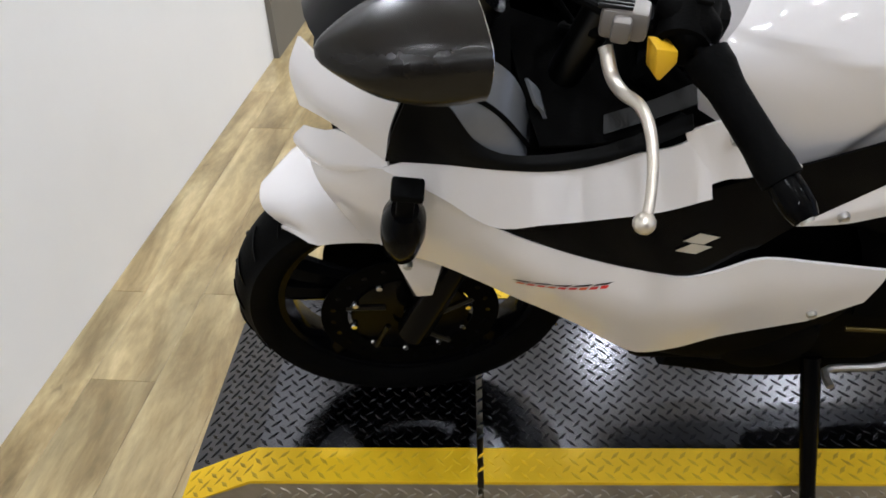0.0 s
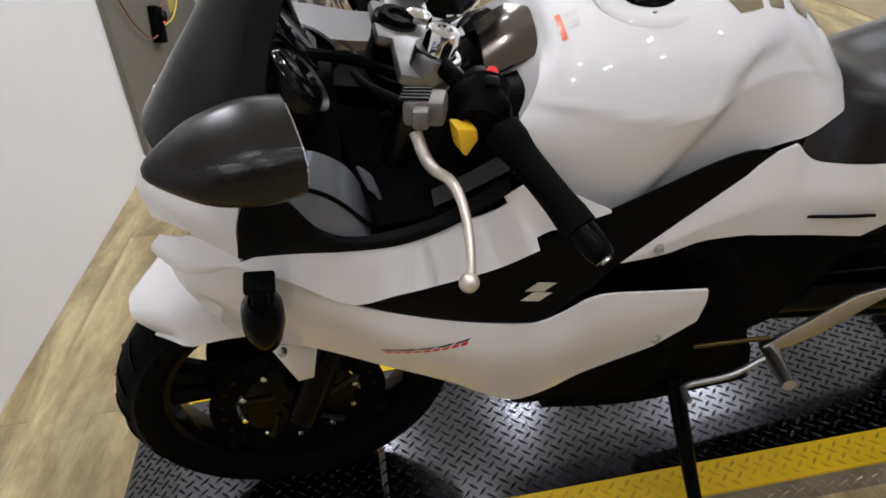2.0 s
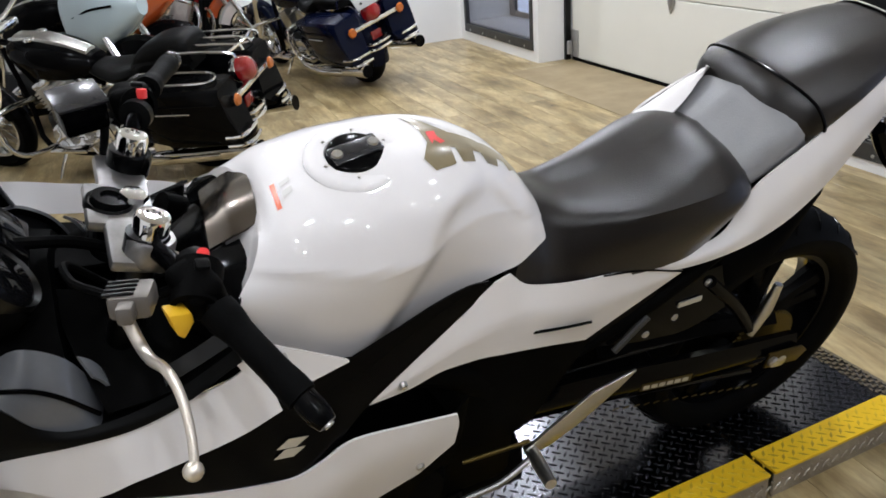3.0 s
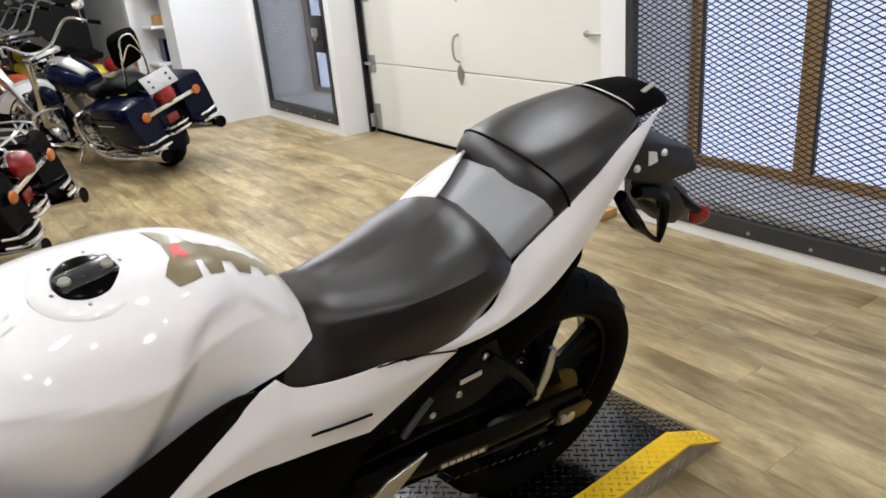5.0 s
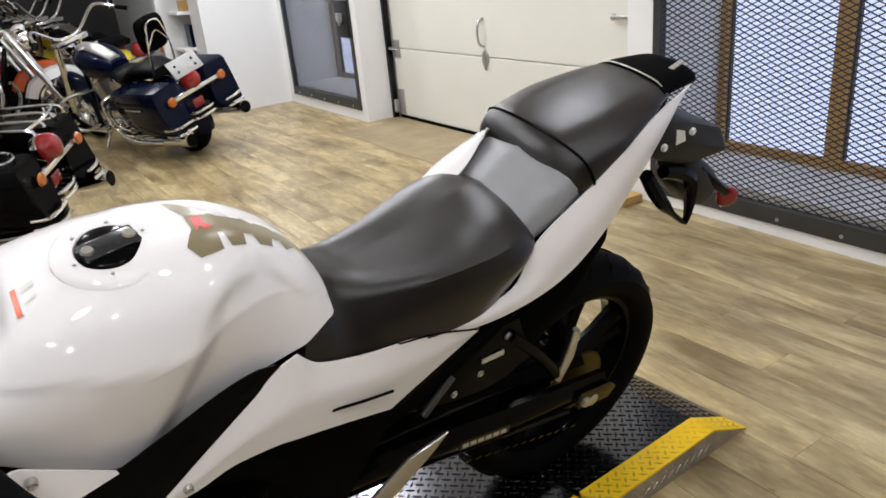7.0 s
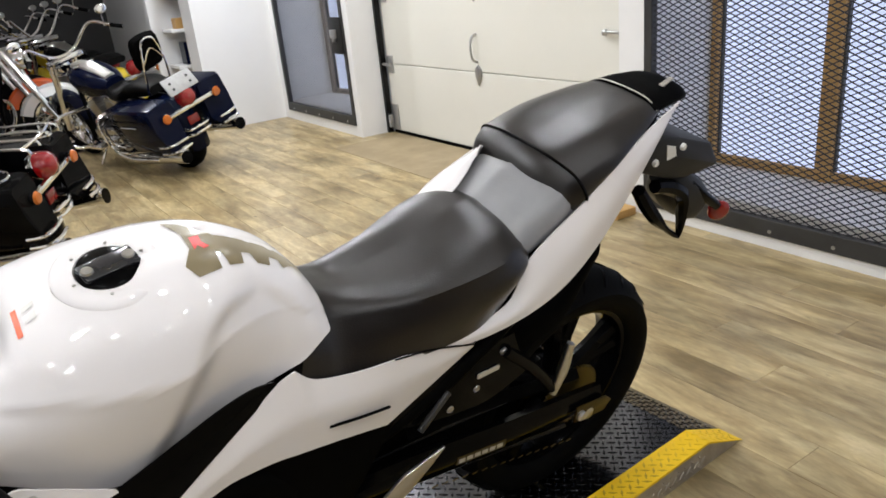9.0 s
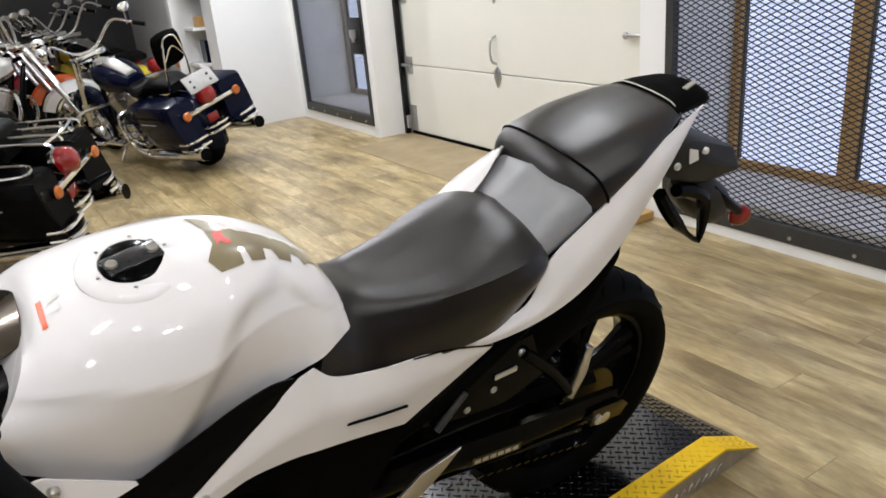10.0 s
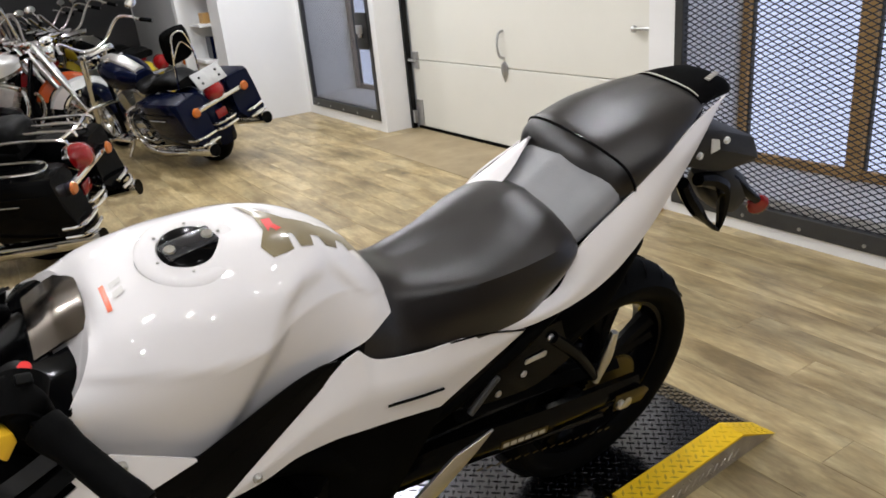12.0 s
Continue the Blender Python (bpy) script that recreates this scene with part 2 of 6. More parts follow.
def part(name, bm, material, parent, label="", smooth=True):
    return link(name, bm, material, parent, label, smooth)


def thing(name, label, category, m=None, group="", kind=""):
    ob = tagged(new(name), label, category, group, kind)
    if m is not None:
        ob.matrix_world = m
    return ob


def box(a, b, bevel=0.0, m=None, seg=2):
    bm = bmesh.new()
    bmesh.ops.create_cube(bm, size=1.0)
    s = [b[i] - a[i] for i in range(3)]
    c = [(b[i] + a[i]) / 2 for i in range(3)]
    bmesh.ops.transform(bm, matrix=Matrix.Translation(c) @ Matrix.Diagonal((*s, 1)), verts=bm.verts)
    if bevel:
        bmesh.ops.bevel(bm, geom=bm.edges[:], offset=bevel, segments=seg, affect="EDGES", profile=0.5)
    if m is not None:
        bmesh.ops.transform(bm, matrix=m, verts=bm.verts)
    return bm


def join(*many):
    out = bmesh.new()
    for bm in many:
        me = bpy.data.meshes.new("tmp")
        bm.to_mesh(me)
        bm.free()
        out.from_mesh(me)
        bpy.data.meshes.remove(me)
    return out


def moved(bm, m):
    bmesh.ops.transform(bm, matrix=m, verts=bm.verts)
    return bm


def mirrored(bm):
    bmesh.ops.transform(bm, matrix=Matrix.Diagonal((1, -1, 1, 1)), verts=bm.verts)
    bmesh.ops.reverse_faces(bm, faces=bm.faces)
    return bm


def spline(pts, n):
    """n points along a smooth curve through pts, evenly by chord length."""
    p = np.array(pts, float)
    if len(p) == 2:
        return p[0] + (p[1] - p[0]) * np.linspace(0, 1, n)[:, None]
    d = np.concatenate([[0], np.cumsum(np.linalg.norm(np.diff(p, axis=0), axis=1))])
    q = np.vstack([2 * p[0] - p[1], p, 2 * p[-1] - p[-2]])
    out = []
    for s in np.linspace(0, d[-1], n):
        k = min(np.searchsorted(d, s, "right") - 1, len(p) - 2)
        u = (s - d[k]) / max(d[k + 1] - d[k], 1e-9)
        a, b, c, e = q[k], q[k + 1], q[k + 2], q[k + 3]
        out.append(0.5 * (2 * b + (c - a) * u + (2 * a - 5 * b + 4 * c - e) * u * u + (3 * b - a - 3 * c + e) * u ** 3))
    return np.array(out)


def sheet(curves, n=24, m=8, thick=0.004):
    """A smooth skin through curves (each from one end to the other), thickened inwards."""
    rows = [spline(c, n) for c in curves]
    cols = [spline([r[i] for r in rows], m) for i in range(n)]
    bm = bmesh.new()
    vs = [[bm.verts.new(p) for p in col] for col in cols]
    for i in range(n - 1):
        for j in range(m - 1):
            bm.faces.new((vs[i][j], vs[i + 1][j], vs[i + 1][j + 1], vs[i][j + 1]))
    bmesh.ops.remove_doubles(bm, verts=bm.verts, dist=1e-5)
    bmesh.ops.recalc_face_normals(bm, faces=bm.faces)
    if thick:
        c = sum((f.normal * f.calc_area() for f in bm.faces), Vector())
        if c.y > 0:
            bmesh.ops.reverse_faces(bm, faces=bm.faces)
        bmesh.ops.solidify(bm, geom=bm.faces[:], thickness=thick)
    return bm


def panel(rows, corners=(), sub=4, m=5, thick=0.004, crease=False):
    """A skin through rows of matching points; the outline breaks at the corner columns, the rows break where crease is set."""
    k = len(rows[0])
    marks = [0] + sorted(corners) + [k - 1]
    lines = []
    for r in rows:
        r = [Vector(p) for p in r]
        out = []
        for a, b in zip(marks, marks[1:]):
            seg = r[a:b + 1]
            ext = [seg[0] * 2 - seg[1]] + seg + [seg[-1] * 2 - seg[-2]]
            for i in range(len(seg) - 1):
                p0, p1, p2, p3 = ext[i:i + 4]
                for j in range(sub):
                    u = j / sub
                    out.append(0.5 * (2 * p1 + (p2 - p0) * u + (2 * p0 - 5 * p1 + 4 * p2 - p3) * u * u + (3 * p1 - p0 - 3 * p2 + p3) * u ** 3))
        lines.append(out + [r[-1]])
    bm = bmesh.new()
    cols = []
    for i in range(len(lines[0])):
        pts = [ln[i] for ln in lines]
        if crease or len(pts) == 2:
            pts = [a.lerp(b, j / m) for a, b in zip(pts, pts[1:]) for j in range(m)] + [pts[-1]]
        else:
            pts = [Vector(q) for q in spline(pts, m * 2)]
        cols.append([bm.verts.new(q) for q in pts])
    for a, b in zip(cols, cols[1:]):
        for i in range(len(a) - 1):
            bm.faces.new((a[i], b[i], b[i + 1], a[i + 1]))
    bmesh.ops.remove_doubles(bm, verts=bm.verts, dist=1e-5)
    bmesh.ops.recalc_face_normals(bm, faces=bm.faces)
    c = sum((f.normal * f.calc_area() for f in bm.faces), Vector())
    if c.y > 0:
        bmesh.ops.reverse_faces(bm, faces=bm.faces)
    bmesh.ops.solidify(bm, geom=bm.faces[:], thickness=thick)
    return bm


def hull(stations, n=28, m=12, close=True):
    """A closed skin over half-sections ((y, z) from the crown down) at stations along x, mirrored about y = 0."""
    halves = [spline([(p[0], -p[1], p[2]) if len(p) == 3 else (x, -p[0], p[1]) for p in sec], m) for x, sec in stations]
    full = [np.vstack([h, (h * [1, -1, 1])[::-1][:-1] if abs(h[0][1]) > 1e-6 else (h[1:] * [1, -1, 1])[::-1]]) for h in halves]
    k = len(full[0])
    cols = [spline([r[i] for r in full], n) for i in range(k)]
    bm = bmesh.new()
    vs = [[bm.verts.new(cols[i][j]) for i in range(k)] for j in range(n)]
    for j in range(n - 1):
        for i in range(k):
            i2 = (i + 1) % k
            bm.faces.new((vs[j][i], vs[j][i2], vs[j + 1][i2], vs[j + 1][i]))
    if close:
        bm.faces.new(vs[0])
        bm.faces.new(vs[-1][::-1])
    return bm


def tube(pts, r, n=24, sides=10, smooth=True, caps=True):
    """A round bar along a curve; r is one radius or one for each point."""
    path = spline(pts, n) if smooth and len(pts) > 2 else np.array(pts, float)
    if smooth and len(pts) == 2:
        path = spline(pts, 2)
    rs = np.interp(np.linspace(0, 1, len(path)), np.linspace(0, 1, len(np.atleast_1d(r))), np.atleast_1d(r)) if np.ndim(r) else np.full(len(path), r)
    bm = bmesh.new()
    rings = []
    up = None
    for i, p in enumerate(path):
        t = Vector(path[min(i + 1, len(path) - 1)] - path[max(i - 1, 0)]).normalized()
        if up is None:
            up = Vector((0, 0, 1)) if abs(t.z) < 0.9 else Vector((1, 0, 0))
        side = t.cross(up).normalized()
        up = side.cross(t).normalized()
        rings.append([bm.verts.new(Vector(p) + (side * math.cos(a) + up * math.sin(a)) * rs[i]) for a in np.linspace(0, 2 * math.pi, sides, endpoint=False)])
    for a, b in zip(rings, rings[1:]):
        for i in range(sides):
            bm.faces.new((a[i], a[(i + 1) % sides], b[(i + 1) % sides], b[i]))
    if caps:
        bm.faces.new(rings[0][::-1])
        bm.faces.new(rings[-1])
    return bm


def lathe(profile, n=48, axis="y"):
    """A body turned about an axis; profile: (radius, along the axis)."""
    bm = bmesh.new()
    rings = []
    for a in np.linspace(0, 2 * math.pi, n, endpoint=False):
        ring = []
        for r, h in profile:
            c, s = r * math.cos(a), r * math.sin(a)
            ring.append(bm.verts.new({"y": (c, h, s), "z": (c, s, h), "x": (h, c, s)}[axis]))
        rings.append(ring)
    for i in range(n):
        a, b = rings[i], rings[(i + 1) % n]
        for j in range(len(profile) - 1):
            bm.faces.new((a[j], a[j + 1], b[j + 1], b[j]))
    bmesh.ops.remove_doubles(bm, verts=bm.verts, dist=1e-6)
    return bm


def slab(outline, y0, y1, bevel=0.0):
    """A plate with an outline in x, z between two y."""
    bm = bmesh.new()
    vs = [bm.verts.new((x, y0, z)) for x, z in outline]
    f = bm.faces.new(vs)
    ext = bmesh.ops.extrude_face_region(bm, geom=[f])
    bmesh.ops.translate(bm, vec=(0, y1 - y0, 0), verts=[v for v in ext["geom"] if isinstance(v, bmesh.types.BMVert)])
    if bevel:
        bmesh.ops.bevel(bm, geom=bm.edges[:], offset=bevel, segments=2, affect="EDGES", profile=0.5)
    bmesh.ops.recalc_face_normals(bm, faces=bm.faces)
    return bm


def offset(bm):
    """The tank sits a little to the left of the wheels' plane and the tail a little to the right: widens the right side."""
    for v in bm.verts:
        k = -0.02 + 0.052 * min(1, max(0, (v.co.x - 0.72) / 0.45))
        v.co.y += k * (1 + v.co.y / (0.17 if v.co.x < 0.8 else 0.12))
    return bm


def ball(c, r, s=(1, 1, 1), u=16, v=10):
    bm = bmesh.new()
    bmesh.ops.create_uvsphere(bm, u_segments=u, v_segments=v, radius=1)
    return moved(bm, Matrix.Translation(c) @ Matrix.Diagonal((r * s[0], r * s[1], r * s[2], 1)))


def cyl(a, b, r, sides=16, r2=None):
    return tube([a, b], [r, r if r2 is None else r2], sides=sides, smooth=False)

# ---------------------------------------------------------------- the room
def structure(name, bm, material, label, category, smooth=False):
    return tagged(link(name, bm, material, None, "", smooth), label, category, kind="structure")


XW = 3.29          # room face of the garage wall
YL = 6.41          # white wall beyond the window
floor_base = structure("floor", box((-2.0, -4.1, -0.08), (3.75, 11.0, -0.006)), SILLM, "worn light oak vinyl plank floor with dark joints", "floor")

TAUPE_END = 3.54
structure("wall_row", join(box((-2.0, TAUPE_END, 0), (-0.812, 3.80, CEIL)), box((-2.0, 3.80, 0), (-1.9, 11.0, CEIL))), WALL, "plain white wall behind the row of motorcycles", "wall")
structure("wall_front", box((-1.3, -4.0, 0), (-0.84, 2.12, CEIL)), WALL, "plain white painted wall close to the front wheel", "wall")
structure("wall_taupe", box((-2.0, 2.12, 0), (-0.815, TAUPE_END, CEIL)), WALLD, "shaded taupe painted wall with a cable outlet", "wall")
# unseen back wall, made dark to cut bounce onto the near side
structure("wall_back", box((-1.3, -4.1, 0), (3.75, -4.0, CEIL)), DARKW, "plain dark wall out of view, added to hold down the fill light", "wall")
structure("wall_far", box((-2.0, 11.0, 0), (2.75, 11.1, CEIL)), DARKW, "dark painted wall behind the parked motorcycles", "wall")
structure("wall_side", join(box((2.52, YL, 0), (XW, YL + 0.12, CEIL)), box((2.52, YL + 0.12, 0), (2.62, 6.75, CEIL)), box((2.62, 8.6, 0), (2.74, 11.0, CEIL)),
                            box((2.62, 6.75, 1.9), (2.74, 8.6, CEIL))), WALL, "scuffed white wall beside the row of motorcycles", "wall")
structure("wall_nook", join(box((3.2, 6.53, 0), (3.3, 8.7, CEIL)), box((2.30, 7.12, 0), (3.2, 7.22, CEIL))), WALL, "white nook wall behind the shelf", "wall")
# garage wall: pillars, sills and lintels round two barred windows and the overhead door
WX = XW + 0.57
for a, b in (((XW, 6.29, 0), (WX, YL + 0.12, CEIL)), ((XW, 4.81, 0), (WX, 6.29, 0.09)), ((XW, 4.81, 2.1), (WX, 6.29, CEIL)), ((XW, 4.72, 0), (WX, 4.81, CEIL)),
             ((XW, 1.76, 2.35), (WX, 4.72, CEIL)), ((XW, 1.59, 0), (WX, 1.76, CEIL)), ((XW, -1.6, 0), (WX, 1.59, 0.055)), ((XW, -1.6, 2.2), (WX, 1.59, CEIL)), ((XW, -4.0, 0), (WX, -1.6, CEIL))):
    structure("wall_garage", box(a, b), WALL, "white wall with an overhead door between barred windows", "wall")
structure("ceiling", box((-2.0, -4.1, CEIL), (3.75, 11.1, CEIL + 0.1)), CEILM, "plain white painted ceiling with recessed lights", "ceiling")


def expanded_mesh(y0, y1, z0, z1, x, pitch_y, pitch_z, r=0.0026):
    """Diamond strands in the plane x, cut to the rectangle."""
    bm = bmesh.new()
    slope = pitch_z / pitch_y
    for sgn in (1, -1):
        span = (z1 - z0) / slope
        k = 0.0
        start = y0 - span if sgn > 0 else y0
        stop = y1 if sgn > 0 else y1 + span
        y = start
        while y < stop:
            # strand: z = z0 + sgn * slope * (yy - y)
            if sgn > 0:
                a, b = max(y0, y), min(y1, y + span)
            else:
                a, b = max(y0, y - span), min(y1, y)
            if b - a > 0.005:
                za, zb = (z0 + slope * (a - y), z0 + slope * (b - y)) if sgn > 0 else (z0 + slope * (y - a), z0 + slope * (y - b))
                d = Vector((0, b - a, zb - za)).normalized()
                n = Vector((0, -d.z, d.y)) * r
                dx = Vector((0.0035, 0, 0)) if sgn > 0 else Vector((0.005, 0, 0))
                A, B = Vector((x, a, za)), Vector((x, b, zb))
                vs = [bm.verts.new(p) for p in (A - n, B - n, B + n, A + n, A - n + dx, B - n + dx, B + n + dx, A + n + dx)]
                for f in ((0, 1, 2, 3), (7, 6, 5, 4), (0, 4, 5, 1), (2, 6, 7, 3)):
                    bm.faces.new([vs[i] for i in f])
            y += pitch_y
    return bm


MESH_Y, MESH_Z = 0.055, 0.0255


def barred_window(name, y0, y1, z0, z1, posts, label, sill=0.09, strand=0.0023, wood=SASH, tone="oak stained"):
    w = thing(name, label, "window", kind="structure")
    t = 0.06
    for a, b in (((XW - 0.012, y0, z0), (XW + 0.03, y1, z0 + t * 1.35)), ((XW - 0.012, y0, z1 - t), (XW + 0.03, y1, z1)),
                 ((XW - 0.012, y0, z0 + t * 1.35), (XW + 0.03, y0 + t * 0.8, z1 - t)), ((XW - 0.012, y1 - t * 0.8, z0 + t * 1.35), (XW + 0.03, y1, z1 - t))):
        fr = part("window_frame", box(a, b, 0.004), FRAMEM, w, "dark steel frame of the mesh", False)
    n = int((y1 - y0) / 0.28)
    for i in range(n):
        yb = y0 + (i + 0.5) * (y1 - y0) / n
        part("bolt", lathe([(0, -0.004), (0.008, -0.004), (0.009, 0.0), (0, 0.0)], 10, "x"), GALV, w).location = (XW - 0.012, yb, z0 + t * 0.45)
    part("mesh", expanded_mesh(y0 + t * 0.8, y1 - t * 0.8, z0 + t * 1.35, z1 - t, XW + 0.004, MESH_Y, MESH_Z, strand), MESHM, w, "dark diamond expanded metal mesh", False)
    part("window_sill", box((XW + 0.032, y0 + 0.002, z0 + 0.002), (WX - 0.02, y1 - 0.002, z0 + sill), 0.006), SILLM, w, "grey worn sill", False)
    zs = z0 + sill
    for a, b in posts:
        part("post", box((WX - 0.075, a, zs), (WX - 0.015, b, z1 - 0.002), 0.004), wood, w, tone + " wooden post", False)
    ys = sorted([y0 + 0.002] + [v for p in posts for v in p] + [y1 - 0.002])  # openings between the posts
    for a, b in zip(ys[::2], ys[1::2]):
        if b - a < 0.08:
            continue
        part("sash", box((WX - 0.06, a + 0.001, zs + 0.001), (WX - 0.03, b - 0.001, zs + 0.05), 0.003), wood, w, tone + " bottom rail", False)
        part("glazing_strip", join(box((WX - 0.05, a + 0.001, zs + 0.052), (WX - 0.03, a + 0.012, z1 - 0.003)), box((WX - 0.05, b - 0.012, zs + 0.052), (WX - 0.03, b - 0.001, z1 - 0.003))), FRAMEM, w, "dark glazing strip", False)
    return w


barred_window("window_1", -1.6, 1.59, 0.055, 2.2, [(1.545, 1.588), (0.900, 0.978), (0.10, 0.18), (-0.62, -0.54)], "tall oak sash window behind dark diamond metal mesh", 0.12)
win_small = barred_window("window_2", 4.81, 6.29, 0.09, 2.1, [(6.21, 6.288)], "narrow window behind dark diamond metal mesh", 0.09, 0.0011, GREYW, "weathered grey-brown")
latch = part("latch", box((XW - 0.03, 4.83, 0.70), (XW - 0.012, 5.04, 1.00), 0.005), CARRIER, win_small, "dark grey latch plate")
part("hasp", join(box((XW - 0.05, 4.90, 0.83), (XW - 0.031, 5.00, 0.90), 0.005), box((XW - 0.058, 4.92, 0.80), (XW - 0.034, 4.95, 0.83), 0.004)), GALV, latch, "steel padlock hasp")
structure("backdrop", join(box((WX + 0.05, -1.8, 0.0), (WX + 0.06, 1.7, 2.4)), box((WX + 0.05, 4.95, 0.0), (WX + 0.06, 6.45, 2.3))), DAY, "overcast daylight outside the windows", "backdrop")

# overhead door
door = thing("door_1", "closed cream sectional overhead garage door", "garage door", kind="structure")
DX = XW + 0.29
for k in range(4):
    z0 = 0.025 + k * 0.565
    part("door_panel", box((DX, 1.80, z0), (DX + 0.04, 4.665, z0 + 0.56), 0.006), DOORW, door, "", False)
part("bottom_seal", box((DX - 0.004, 1.80, 0.0), (DX + 0.03, 4.665, 0.024), 0.004), RUBBER, door, "black rubber bottom seal", False)
for y in (4.68, 1.762):
    part("track", join(box((DX - 0.05, y, 0.0), (DX - 0.045, y + 0.035, 2.34)), box((DX - 0.05, y, 0.0), (DX - 0.005, y + 0.004, 2.34)), box((DX - 0.01, y, 0.0), (DX - 0.005, y + 0.035, 2.34))), STEEL, door, "dark steel guide track", False)
for y in (4.62, 1.84):
    for z in (0.585, 1.15, 1.715):
        part("hinge", join(box((DX - 0.012, y - 0.06, z - 0.07), (DX - 0.001, y + 0.03, z + 0.07), 0.003), cyl((DX - 0.03, y - 0.05, z), (DX - 0.03, y + 0.06, z), 0.014, 10)), GALV, door, "galvanised roller hinge", False)
    part("bracket", join(box((DX - 0.01, y - 0.06, 0.03), (DX - 0.001, y + 0.05, 0.25), 0.003), box((DX - 0.05, y + 0.02, 0.05), (DX - 0.012, y + 0.05, 0.16), 0.004)), GALV, door, "galvanised bottom bracket", False)
for z in (0.56, 1.13):
    part("centre_hinge", moved(slab([(0, -0.085), (0.034, -0.02), (0.034, 0.03), (0, 0.06), (-0.034, 0.03), (-0.034, -0.02)], 0.0, 0.012, 0.002), Matrix.Translation((DX - 0.013, 3.36, z + 0.02)) @ Matrix.Rotation(radians(-90), 4, "Z")), GALV, door, "galvanised centre hinge")
part("pull_handle", tube([(DX - 0.002, 3.37, 0.66), (DX - 0.04, 3.37, 0.68), (DX - 0.055, 3.37, 0.75), (DX - 0.04, 3.37, 0.83), (DX - 0.002, 3.37, 0.85)], 0.0085), GALV, door, "steel lift handle")
part("lock_bar", join(box((DX - 0.012, 1.90, 0.82), (DX - 0.001, 1.98, 0.96), 0.004), cyl((DX - 0.03, 1.94, 0.885), (DX - 0.03, 2.10, 0.885), 0.010, 12), ball((DX - 0.03, 2.11, 0.885), 0.020)), GALV, door, "steel slide lock with black knob")

tagged(link("threshold_mat", box((2.93, 1.9, -0.004), (XW + 0.28, 4.56, 0.004), 0.002), weather(mat("tan_threshold", (0.30, 0.22, 0.12), 0.5), (0.37, 0.29, 0.17), (0.20, 0.15, 0.08), 4.5, 0.6, 0.1), None, "", False), "darker worn wooden threshold board in front of the overhead door", "threshold")
tagged(link("timber_block", box((3.12, 1.62, 0.001), (3.26, 1.82, 0.045), 0.004), SASH, None, "", False), "small raw timber block on the floor by the wall", "timber block")

# shelf in the nook
shelf = thing("wall_shelf", "white wall shelf with small things in the nook", "shelf")
for z in (0.95, 1.30, 0.60):
    part("board", box((2.40, 6.75, z), (3.19, 7.115, z + 0.03), 0.003), WALL, shelf, "", False)

for x, y, z, dx, dy, dz, mm, lab in ((2.47, 6.80, 0.98, 0.10, 0.16, 0.10, SASH, "small brown box on the white shelf"), (2.58, 6.92, 0.98, 0.14, 0.16, 0.05, MATTE, "black tray on the white shelf"), (2.50, 6.80, 0.63, 0.05, 0.18, 0.22, NAVY, "dark binder standing on the shelf"), (2.78, 6.80, 0.63, 0.04, 0.18, 0.21, PLATE, "pale binder standing on the shelf")):
    tagged(link("shelf_box", box((x, y, z), (x + dx, y + dy, z + dz), 0.006), mm, None, "", False), lab, "box")

# outlet and cables on the taupe wall
outlet = thing("power_outlet", "black cable box with hanging wires on the taupe wall", "outlet", pose(-0.815, 2.66, 0.46))
part("body", box((0.002, -0.055, -0.080), (0.042, 0.045, 0.080), 0.006, Matrix.Rotation(-0.30, 4, "X")), MATTE, outlet)
part("plug", box((0.042, -0.030, 0.010), (0.070, 0.010, 0.055), 0.006, Matrix.Rotation(-0.30, 4, "X")), STEEL, outlet, "dark plug")
part("led", ball((0.044, 0.028, 0.0), 0.004), glow("red_led", (1.0, 0.1, 0.05), 3.0), outlet)
part("cable", tube([(0.03, 0.05, -0.02), (0.02, 0.30, -0.03), (0.015, 0.52, 0.08), (0.01, 0.62, 0.40), (0.01, 0.62, 1.0), (0.01, 0.60, 2.0)], 0.005, 30), YWIRE, outlet, "yellow cable")
part("cable", tube([(0.03, 0.02, 0.05), (0.02, 0.30, 0.10), (0.015, 0.38, 0.24), (0.01, 0.22, 0.42), (0.01, 0.12, 0.80), (0.01, 0.10, 1.4)], 0.004, 30), RWIRE, outlet, "brown cable")
part("cable", tube([(0.03, -0.03, -0.03), (0.02, -0.16, -0.02), (0.015, -0.36, 0.14), (0.01, -0.44, 0.40), (0.01, -0.42, 1.2)], 0.004, 30), RWIRE, outlet, "brown cable")
tagged(link("paper_tag", box((-0.814, 2.98, 0.44), (-0.811, 3.10, 0.58)), mat("yellow_card", (0.45, 0.36, 0.10), 0.6), None, "", False), "small yellow card fixed to the taupe wall", "card")

# ceiling spots that light the room
for i, (x, y, watts) in enumerate(SPOTS):
    sp = thing("ceiling_light", "round recessed ceiling light out of view, switched on", "ceiling light", pose(x, y, CEIL), group="recessed ceiling lights")
    part("trim_ring", lathe([(0.062, -0.012), (0.075, -0.008), (0.078, 0.0), (0.062, 0.0)], 28, "z"), WALL, sp)
    part("lens", lathe([(0, -0.006), (0.061, -0.006), (0.061, -0.001), (0, -0.001)], 28, "z"), BULB, sp, "glowing lens")
    d = bpy.data.lights.new("spot_light", "AREA")
    d.shape, d.size, d.energy, d.color = "DISK", 0.12, watts, WARM
    lo = new("spot_light", d)
    lo.matrix_world = pose(x, y, CEIL - 0.02)

